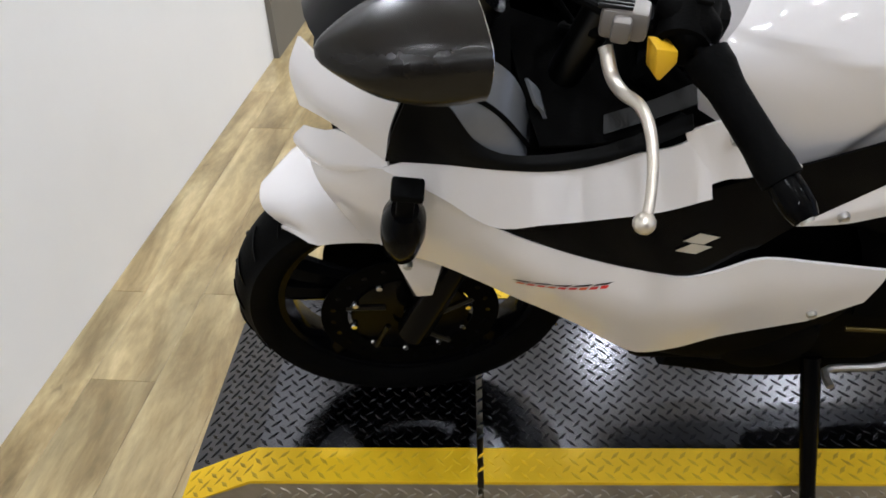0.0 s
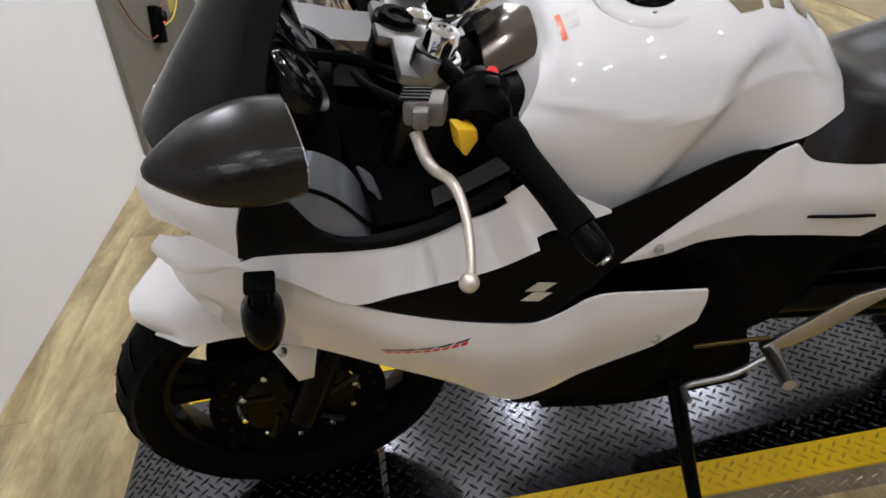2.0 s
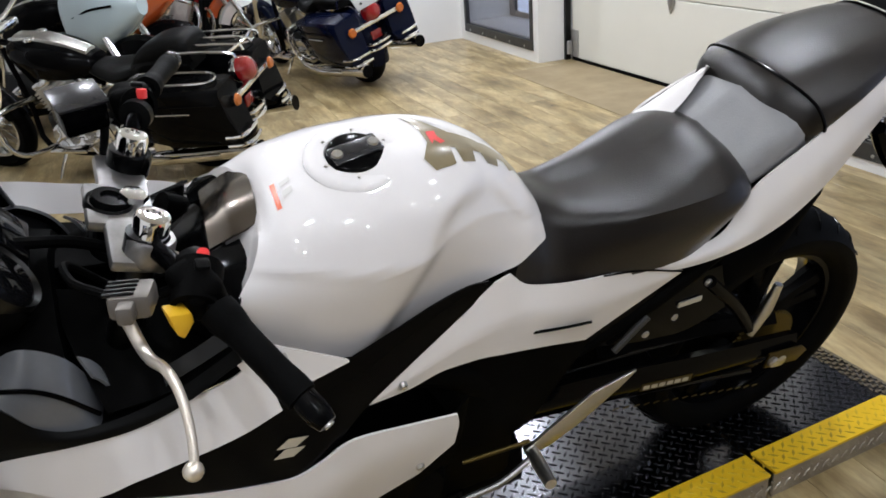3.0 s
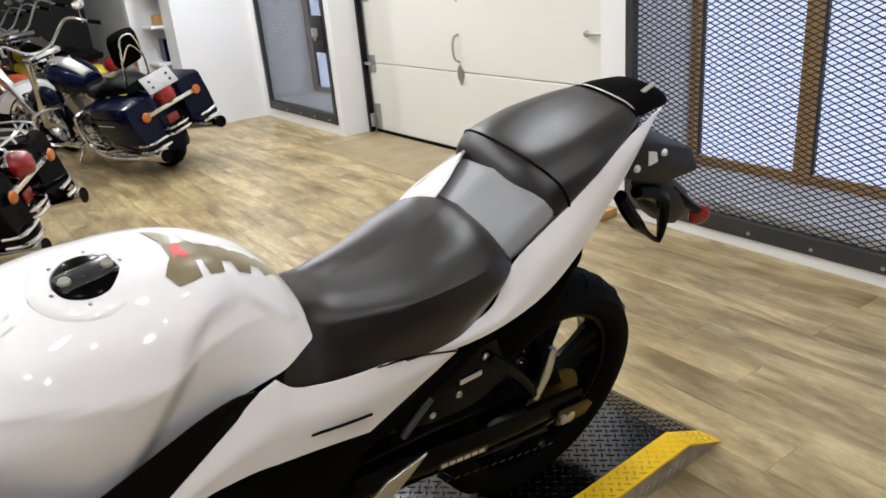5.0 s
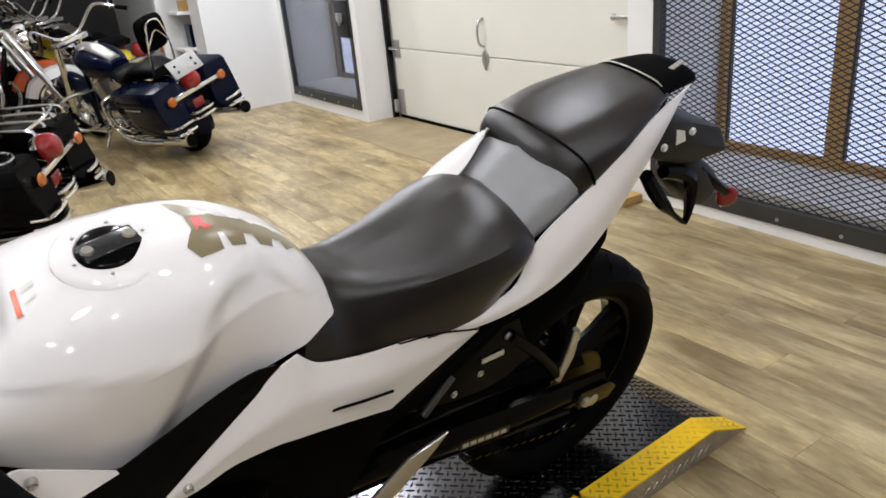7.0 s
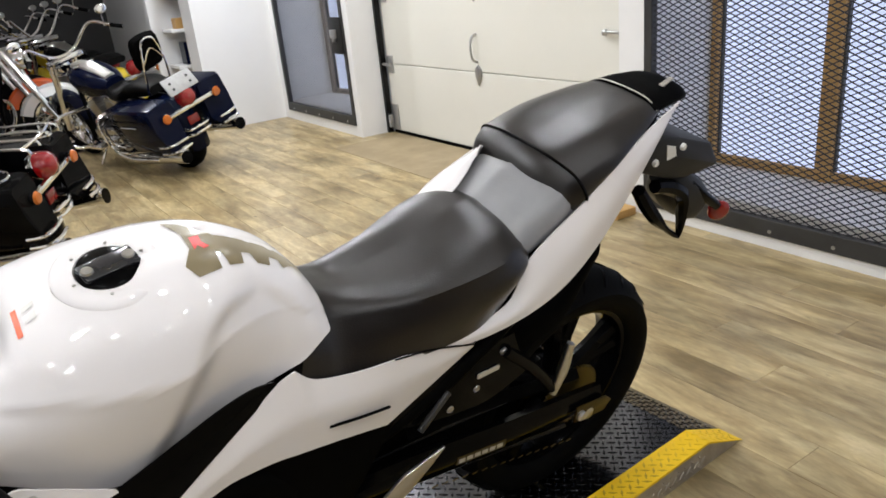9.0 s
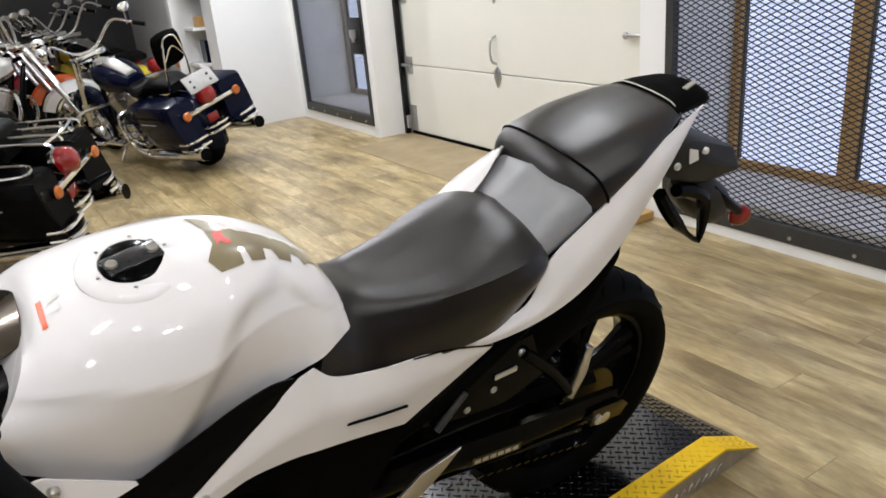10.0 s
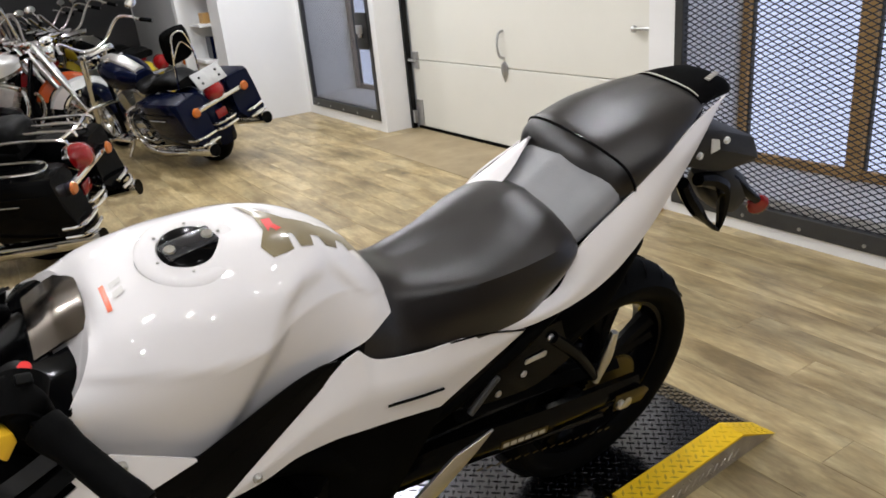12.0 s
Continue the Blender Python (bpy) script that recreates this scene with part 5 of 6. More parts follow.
part("inner_seam", tube([(0.094, -0.175, 0.874), (0.125, -0.172, 0.858), (0.150, -0.172, 0.836), (0.180, -0.172, 0.794)], 0.0028, 16, 6), BLACK, bike)
part("cockpit_tray", sheet([
    [(0.06, -0.186, 0.80), (0.15, -0.184, 0.776), (0.25, -0.184, 0.790), (0.40, -0.165, 0.80)],
    [(0.05, 0.0, 0.84), (0.15, 0.0, 0.80), (0.25, 0.0, 0.79), (0.40, 0.0, 0.84)],
    [(0.06, 0.196, 0.86), (0.15, 0.196, 0.82), (0.25, 0.196, 0.80), (0.40, 0.175, 0.79)]], 16, 14), MATTE, bike, "black cockpit tray")
part("far_inner_strip", sheet([
    [(0.085, 0.196, 0.905), (0.13, 0.200, 0.893), (0.205, 0.201, 0.870), (0.28, 0.200, 0.858), (0.34, 0.198, 0.838), (0.39, 0.194, 0.806)],
    [(0.100, 0.172, 0.862), (0.14, 0.174, 0.852), (0.205, 0.176, 0.836), (0.28, 0.178, 0.830), (0.34, 0.180, 0.815), (0.39, 0.182, 0.790)]], 24, 5), WHITE, bike, "white inner edge of the fairing")
both("dash_shelf", lambda: sheet([[(0.15, -0.02, 0.87), (0.22, -0.03, 0.85), (0.33, -0.06, 0.84)], [(0.17, -0.12, 0.84), (0.24, -0.13, 0.82), (0.33, -0.14, 0.83)], [(0.19, -0.19, 0.81), (0.26, -0.192, 0.818), (0.34, -0.188, 0.845)]], 14, 8), MATTE, "black inner fairing shelf")

dash = part("instrument_panel", moved(join(box((-0.03, -0.095, -0.045), (0.02, 0.095, 0.045), 0.018, None, 3)), pose(0.108, -0.030, 0.932, 0, -34, 0)), MATTE, bike, "black instrument panel")
part("dial_glass", moved(lathe([(0, 0.024), (0.036, 0.024), (0.042, 0.019), (0.043, 0.012), (0, 0.012)], 32, "x"), pose(0.108, -0.075, 0.932, 0, -34, 0)), SMOKE, dash, "glossy dark dial glass")
part("dial_bezel", moved(lathe([(0.042, 0.018), (0.047, 0.024), (0.049, 0.016), (0.049, 0.008)], 32, "x"), pose(0.108, -0.075, 0.932, 0, -34, 0)), STEEL, dash, "dark metal bezel")
part("display", moved(box((0.018, 0.01, -0.035), (0.024, 0.085, 0.035), 0.004), pose(0.108, -0.030, 0.932, 0, -34, 0)), SMOKE, dash, "dark display")
both("mirror_bracket", lambda: slab([(0.070, 0.985), (0.092, 0.985), (0.112, 0.945), (0.090, 0.915), (0.078, 0.93)], -0.205, -0.16, 0.006), WHITE, "white mirror bracket")


def mirror(s):
    m0 = pose(0.076, s * 0.272, 0.998, s * -10, 6, s * -14) @ Matrix.Diagonal((0.98, 0.90, 0.92, 1))
    m = part("mirror", moved(hull([(-0.082, [(0, 0.003), (0.004, 0.002), (0.006, 0.0), (0.004, -0.002), (0, -0.003)]), (-0.072, [(0, 0.012), (0.014, 0.009), (0.020, 0.0), (0.014, -0.009), (0, -0.012)]), (-0.035, [(0, 0.026), (0.036, 0.021), (0.047, 0.0), (0.036, -0.023), (0, -0.026)]), (0.01, [(0, 0.034), (0.046, 0.028), (0.058, 0.0), (0.046, -0.029), (0, -0.033)]), (0.050, [(0, 0.033), (0.045, 0.027), (0.056, 0.0), (0.045, -0.028), (0, -0.032)])], 16, 12), m0), BROWNP, bike, "satin black mirror housing")
    part("mirror_glass", moved(hull([(0.0505, [(0, 0.029), (0.040, 0.024), (0.050, 0.0), (0.040, -0.025), (0, -0.028)]), (0.0525, [(0, 0.028), (0.039, 0.023), (0.049, 0.0), (0.039, -0.024), (0, -0.027)])], 3, 12), m0), GLASS, m, "mirror glass")
    part("mirror_stalk", tube([(0.10, s * 0.185, 0.945), (0.095, s * 0.215, 0.968), (0.085, s * 0.245, 0.995)], [0.022, 0.018, 0.024], 10, 12), BLACK, m)


mirror(-1)
mirror(1)

# handlebars
BARS = {-1: [(0.276, -0.100, 0.958), (0.295, -0.14, 0.957), (0.324, -0.210, 0.942), (0.384, -0.322, 0.887)],
        1: [(0.276, 0.100, 0.958), (0.296, 0.150, 0.984), (0.320, 0.220, 0.986), (0.368, 0.356, 0.962)]}
for s in (-1, 1):
    b = part("handlebar", tube(BARS[s], 0.011, 20, 12), BLACK, bike, "black clip-on handlebar")
    g0, g1 = (Vector((0.326, -0.214, 0.940)), Vector((0.382, -0.318, 0.889))) if s < 0 else (Vector((0.323, 0.228, 0.985)), Vector((0.366, 0.350, 0.963)))
    lift = Vector((0, 0, 0)) if s < 0 else Vector((-0.014, 0.010, 0.036))
    e = (g1 - g0).normalized()
    part("grip", tube([g0, g0.lerp(g1, 0.03), g0.lerp(g1, 0.05), g0.lerp(g1, 0.35), g0.lerp(g1, 0.7), g0.lerp(g1, 0.93), g0.lerp(g1, 0.95), g1], [r * (1.0 if s < 0 else 0.88) for r in (0.0205, 0.0205, 0.0168, 0.0165, 0.0165, 0.0165, 0.0182, 0.0180)], 30, 20), RUBBER, b, "black ribbed rubber grip")
    part("bar_end", tube([g1 + e * 0.001, g1 + e * 0.004, g1 + e * 0.034, g1 + e * 0.038], [0.0140, 0.0150, 0.0145, 0.0105], 12, 18), BLACK, b, "black bar end weight")
    part("bar_screw", tube([g1 + e * 0.038, g1 + e * 0.041], 0.006, 2, 10, False), ALLOY, b, "pale metal bar end screw")
    sw = part("switch_housing", join(moved(box((-0.022, -0.030, -0.024), (0.022, 0.030, 0.024), 0.012, None, 3), Matrix.Translation(lift) @ pose(0.313, s * 0.182, 0.949, s * -14, -12, s * -18)), moved(lathe([(0.019, -0.028), (0.025, -0.026), (0.026, 0.026), (0.019, 0.028)], 24), Matrix.Translation(lift) @ pose(0.313, s * 0.182, 0.949, s * -14, 0, s * 18))), MATTE, b, "black switch housing")
    part("switch", moved(box((-0.008, -0.007, 0), (0.008, 0.007, 0.010), 0.003), Matrix.Translation(lift) @ pose(0.322, s * 0.178, 0.970, s * -14, 14, 0)), GREYP, sw, "grey rocker switch")
    part("button", moved(lathe([(0, 0.012), (0.006, 0.012), (0.007, 0.009), (0.007, 0.0), (0, 0.0)], 14, "z"), Matrix.Translation(lift) @ pose(0.326, s * 0.158, 0.966, s * -14, 10, 0)), REDP, sw, "red push button")
    part("switch_collar", tube([Vector((0.316, s * 0.150, 0.949)) + lift, Vector((0.311, s * 0.138, 0.951)) + lift], 0.021, 2, 18, False), GREYP, b, "grey collar")
part("flash_switch", moved(slab([(-0.014, 0.016), (0.012, 0.012), (0.016, -0.002), (0.004, -0.024), (-0.004, -0.016)], -0.012, 0.012, 0.003), pose(0.286, -0.209, 0.938, 0, 10, 15) @ Matrix.Scale(0.92, 4)), YELLOWS, bike, "yellow flash switch")
perch = part("clutch_perch", moved(join(box((-0.022, -0.030, -0.016), (0.028, 0.022, 0.016), 0.007), box((-0.008, -0.05, -0.012), (0.012, -0.025, 0.012), 0.005)), pose(0.250, -0.200, 0.972, -14, 0, -15) @ Matrix.Scale(0.82, 4)), mat("grey_cast_alloy", (0.16, 0.145, 0.13), 0.45, 0.5), bike, "grey cast clutch lever perch")
for k in range(4):
    part("adjuster_rib", moved(box((-0.026, -0.024 + k * 0.011, 0.014), (0.010, -0.019 + k * 0.011, 0.019), 0.001), pose(0.250, -0.200, 0.972, -14, 0, -15) @ Matrix.Scale(0.82, 4)), STEEL, perch)
part("clutch_lever", tube([(0.240, -0.195, 0.938), (0.246, -0.216, 0.921), (0.253, -0.240, 0.921), (0.264, -0.262, 0.925), (0.271, -0.285, 0.917), (0.273, -0.310, 0.898), (0.270, -0.335, 0.877), (0.266, -0.346, 0.867)], [0.0070, 0.0066, 0.0062, 0.0056, 0.0052, 0.0050, 0.0048, 0.0046], 36, 12), mat("champagne_alloy", (0.72, 0.66, 0.57), 0.32, 0.75), bike, "champagne coloured alloy clutch lever")
part("lever_ball", ball((0.266, -0.346, 0.867), 0.0102), mat("champagne_ball", (0.72, 0.66, 0.57), 0.28, 0.75), bike, "lever ball end")
part("clutch_cable", tube([(0.236, -0.19, 0.970), (0.20, -0.16, 0.975), (0.19, -0.08, 0.94), (0.24, -0.05, 0.85), (0.33, -0.08, 0.75)], 0.0045, 24, 8), RUBBER, bike, "black clutch cable")
part("brake_lever", tube([(0.246, 0.205, 0.965), (0.268, 0.255, 0.957), (0.285, 0.305, 0.948), (0.300, 0.350, 0.940), (0.318, 0.385, 0.934)], 0.0055, 24, 10), BLACK, bike, "black brake lever")
res = part("fluid_reservoir", moved(box((-0.03, -0.025, -0.02), (0.03, 0.025, 0.022), 0.006), pose(0.232, 0.19, 0.985, 10, 0, 15)), BLACK, bike, "black brake fluid reservoir")
part("reservoir_lid", moved(box((-0.033, -0.028, 0.022), (0.033, 0.028, 0.029), 0.003), pose(0.232, 0.19, 0.985, 10, 0, 15)), FLAPM, res, "dark grey reservoir lid")
part("cable_loom", join(tube([(0.30, -0.15, 0.93), (0.25, -0.12, 0.90), (0.22, -0.05, 0.86), (0.30, 0.0, 0.84)], 0.006, 20, 8), tube([(0.30, 0.15, 0.93), (0.24, 0.12, 0.90), (0.21, 0.03, 0.87), (0.30, 0.02, 0.83)], 0.006, 20, 8), tube([(0.13, 0.0, 0.93), (0.19, 0.02, 0.90), (0.26, 0.02, 0.86)], 0.008, 16, 8)), RUBBER, bike, "black cable loom")


def indicator(c, s, m, label):
    ind = part("turn_signal", moved(lathe([(0, -0.05), (0.016, -0.047), (0.028, -0.03), (0.034, 0.0), (0.032, 0.025), (0.02, 0.04), (0, 0.043)], 24, "z"), Matrix.Translation(c) @ m), BLACK, bike, label)
    part("stalk", moved(join(box((-0.013, -0.012, 0.035), (0.013, 0.012, 0.075), 0.005), box((-0.022, -0.014, 0.068), (0.024, 0.014, 0.080), 0.004)), Matrix.Translation(c) @ m), RUBBER, ind, "black rubber stalk")
    return ind


for s in (-1, 1):
    indicator((0.043, s * 0.243, 0.738), s, pose(0, 0, 0, s * -8, 8, 0) @ Matrix.Diagonal((0.74, 0.95, 1.02, 1)), "smoked black front turn signal")

# swing arm, chain and rear hangers
for s in (-1, 1):
    part("swing_arm", sheet([[(0.76, s * 0.115, 0.475), (0.95, s * 0.118, 0.455), (1.20, s * 0.118, 0.405), (1.50, s * 0.112, 0.348)], [(0.76, s * 0.125, 0.44), (0.95, s * 0.130, 0.415), (1.20, s * 0.130, 0.365), (1.50, s * 0.122, 0.315)], [(0.76, s * 0.115, 0.40), (0.95, s * 0.118, 0.375), (1.20, s * 0.118, 0.325), (1.50, s * 0.112, 0.282)]], 22, 8, 0.02), BLACK, bike, "black swing arm")
    part("axle_block", moved(lathe([(0, -0.014), (0.012, -0.014), (0.02, -0.008), (0.022, 0.0), (0, 0.0)], 18), Matrix.Translation((1.445, s * 0.125, RR)) if s < 0 else Matrix.Translation((1.445, 0.139, RR))), ALLOY, bike, "alloy axle nut")
part("chain_guard", sheet([[(0.95, -0.10, 0.52), (1.15, -0.10, 0.49), (1.42, -0.095, 0.425)], [(0.95, -0.115, 0.50), (1.15, -0.115, 0.468), (1.42, -0.11, 0.405)]], 14, 4, 0.003), MATTE, bike, "black chain guard")
chain = part("drive_chain", join(tube([(0.80, -0.08, 0.46), (1.10, -0.08, 0.435), (1.44, -0.08, 0.392)], 0.007, 14, 6), tube([(0.80, -0.08, 0.36), (1.10, -0.08, 0.30), (1.44, -0.08, 0.222)], 0.007, 14, 6)), STEEL, bike, "dark drive chain")
part("arm_label", slab([(1.06, 0.398), (1.19, 0.372), (1.188, 0.352), (1.058, 0.378)], -0.1315, -0.127), GOLD, bike, "faded golden label on the swing arm")
for k in range(6):
    part("label_line", slab([(1.065 + k * 0.02, 0.391 - k * 0.004), (1.08 + k * 0.02, 0.388 - k * 0.004), (1.08 + k * 0.02, 0.378 - k * 0.004), (1.065 + k * 0.02, 0.381 - k * 0.004)], -0.1322, -0.1312), SILVER, bike, "unreadable print", False)
for k in range(16):
    part("chain_link", box((1.000 + k * 0.026, -0.1335, 0.352 - k * 0.0072), (1.014 + k * 0.026, -0.1320, 0.355 - k * 0.0072)), GOLD, bike, "dull golden chain link", False)
part("adjuster_plate", slab([(1.40, 0.345), (1.50, 0.330), (1.52, 0.31), (1.50, 0.285), (1.40, 0.300)], -0.136, -0.1315, 0.001), GOLD, bike, "golden adjuster plate")
bolt((1.415, -0.14, 0.318), 0.013)
for c in ((1.136, -0.138, 0.640), (1.078, -0.138, 0.580), (1.02, -0.138, 0.56), (1.30, -0.14, 0.46)):
    bolt(c, 0.008)
part("hanger", sheet([[(0.86, -0.138, 0.62), (1.02, -0.138, 0.66), (1.16, -0.136, 0.67)], [(0.90, -0.142, 0.58), (1.05, -0.142, 0.60), (1.18, -0.138, 0.62)], [(1.02, -0.138, 0.54), (1.12, -0.138, 0.53), (1.22, -0.136, 0.56)]], 14, 6, 0.006), BLACK, bike, "black passenger footrest hanger")
part("hanger_arm", tube([(1.14, -0.14, 0.64), (1.22, -0.142, 0.56), (1.29, -0.145, 0.47)], 0.012, 12, 8), BLACK, bike)
part("passenger_peg", tube([(1.285, -0.150, 0.465), (1.300, -0.152, 0.53), (1.308, -0.152, 0.588)], [0.008, 0.012, 0.008], 12, 10), ALLOY, bike, "folded alloy passenger footrest")
part("print_bar", box((1.075, -0.1455, 0.607), (1.125, -0.1425, 0.617)), SILVER, bike, "unreadable pale print", False)
part("grey_strip", tube([(0.948, -0.150, 0.556), (1.004, -0.150, 0.618)], 0.0065, 2, 8, False), FRAMEM, bike, "grey strip")
heel = part("heel_guard", slab([(0.775, 0.405), (0.80, 0.425), (0.90, 0.500), (0.985, 0.520), (0.955, 0.488), (0.880, 0.425), (0.83, 0.395), (0.79, 0.385)], -0.178, -0.172, 0.001), ALLOY, bike, "brushed alloy heel guard")
part("footrest", tube([(0.79, -0.165, 0.395), (0.785, -0.215, 0.402), (0.78, -0.255, 0.408)], [0.012, 0.013, 0.011], 10, 10), ALLOY, bike, "alloy rider footrest")
part("shift_lever", tube([(0.80, -0.185, 0.40), (0.72, -0.20, 0.375), (0.64, -0.205, 0.372), (0.635, -0.235, 0.374)], 0.006, 16, 8), SATIN, bike, "dull alloy shift lever")
part("shift_rod", cyl((0.78, -0.178, 0.43), (0.66, -0.165, 0.42), 0.004, 8), GOLD, bike, "thin shift rod")
part("side_stand", tube([(0.66, -0.14, 0.30), (0.672, -0.235, 0.175), (0.690, -0.292, 0.070), (0.702, -0.318, 0.016)], [0.016, 0.015, 0.013, 0.013], 18, 10), BLACK, bike, "black side stand")
part("stand_foot", moved(box((-0.03, -0.02, -0.004), (0.035, 0.02, 0.004), 0.003), pose(0.702, -0.320, 0.0175, -15, 0, 0)), STEEL, bike, "side stand foot")
part("exhaust", join(tube([(0.42, 0.08, 0.32), (0.60, 0.10, 0.24), (0.90, 0.14, 0.26), (1.05, 0.17, 0.33)], 0.024, 20, 12), tube([(1.05, 0.175, 0.33), (1.10, 0.178, 0.35), (1.40, 0.19, 0.45), (1.43, 0.19, 0.46)], [0.03, 0.052, 0.055, 0.04], 20, 18)), STEEL, bike, "dark steel exhaust")

# plate carrier under the tail
plate = part("plate_carrier", slab([(1.545, 0.855), (1.555, 0.905), (1.582, 0.931), (1.640, 0.918), (1.768, 0.876), (1.815, 0.820), (1.812, 0.808), (1.701, 0.806), (1.640, 0.818)], -0.064, 0.075, 0.010), CARRIER, bike, "dark grey plastic plate carrier")
part("carrier_neck", tube([(1.44, 0.0, 0.875), (1.52, 0.0, 0.885), (1.60, 0.0, 0.870)], [0.06, 0.055, 0.04], 10, 12), MATTE, plate, "black neck under the tail")
part("warning_label", slab([(1.600, 0.908), (1.628, 0.900), (1.640, 0.876), (1.612, 0.872)], -0.0665, -0.0645), PLATE, plate, "white label", False)
bolt((1.655, -0.066, 0.893), 0.008, PLATE, plate)
bolt((1.572, -0.066, 0.876), 0.008, PLATE, plate)
part("plate_lamp", moved(hull([(-0.098, [(0, 0.020), (0.02, 0.016), (0.026, 0.0), (0.02, -0.016), (0, -0.02)]), (-0.06, [(0, 0.044), (0.036, 0.034), (0.044, 0.0), (0.036, -0.034), (0, -0.044)]), (0.02, [(0, 0.052), (0.042, 0.040), (0.050, 0.0), (0.042, -0.040), (0, -0.050)]), (0.075, [(0, 0.040), (0.034, 0.031), (0.040, 0.0), (0.034, -0.031), (0, -0.040)]), (0.095, [(0, 0.020), (0.018, 0.015), (0.020, 0.0), (0.018, -0.015), (0, -0.02)])], 22, 12), pose(1.752, -0.020, 0.742, 0, 36, 0)), CARRIER, plate, "rounded dark lamp pod")
part("pod_rim", moved(lathe([(0.040, 0.070), (0.045, 0.068), (0.046, 0.062), (0.042, 0.060)], 24, "x"), pose(1.752, -0.020, 0.742, 0, 36, 0)), STEEL, plate, "thin metal rim")
part("hook", tube([(1.545, -0.060, 0.818), (1.585, -0.062, 0.770), (1.645, -0.064, 0.712), (1.722, -0.064, 0.654), (1.732, -0.064, 0.660), (1.722, -0.064, 0.715), (1.700, -0.062, 0.768), (1.650, -0.060, 0.798), (1.600, -0.060, 0.812)], [0.015, 0.017, 0.016, 0.007, 0.006, 0.013, 0.018, 0.018, 0.015], 36, 8), BLACK, plate, "black cargo hook loop")
for s in (-1, 1):
    rs = part("signal_bar", tube([(1.735, s * 0.055, 0.785), (1.800, s * 0.060, 0.735), (1.868, s * 0.060, 0.690)], [0.010, 0.013, 0.012], 10, 10), BLACK, plate, "black reflector bar")
    part("red_reflector", moved(lathe([(0.026, 0.008), (0.027, 0.0), (0.022, -0.006), (0.012, -0.009), (0, -0.010), (0, 0.008)] if s < 0 else [(0.026, -0.008), (0.027, 0.0), (0.022, 0.006), (0.012, 0.009), (0, 0.010), (0, -0.008)], 24, "y"), pose(1.882, s * 0.064, 0.672, 0, 0, 30 * s)), REDL, rs, "round red reflector lens")

# ---------------------------------------------------------------- parked cruisers
def spoked_wheel(parent, c, R, wid, rim, whitewall=False):
    w = tagged(new("wheel"), "black tyre on a chromed wheel")
    w.parent = parent
    w.location = c
    h = wid / 2
    prof = [(rim, -h * 0.7), (rim + (R - rim) * 0.5, -h), (R - 0.02, -h * 0.8), (R, -h * 0.3), (R, h * 0.3), (R - 0.02, h * 0.8), (rim + (R - rim) * 0.5, h), (rim, h * 0.7), (rim - 0.008, 0), (rim, -h * 0.7)]
    part("tyre", lathe(prof, 40), RUBBER, w)
    part("rim", lathe([(rim + 0.004, -h * 0.72), (rim - 0.018, -h * 0.6), (rim - 0.024, 0), (rim - 0.018, h * 0.6), (rim + 0.004, h * 0.72)], 36), CHROME, w)
    part("hub", lathe([(0.01, -0.07), (0.05, -0.065), (0.055, -0.03), (0.04, 0), (0.055, 0.03), (0.05, 0.065), (0.01, 0.07)], 20), CHROME, w)
    one = part("spoke", cyl((0.045, 0.02, 0), (rim - 0.02, -0.005, 0), 0.004, 5), CHROME, w)
    for k in range(1, 20):
        s = new("spoke", one.data)
        s.parent = w
        s.matrix_local = Matrix.Rotation(k * math.pi / 10, 4, "Y") @ Matrix.Diagonal((1, 1 if k % 2 else -1, 1, 1))
    return w


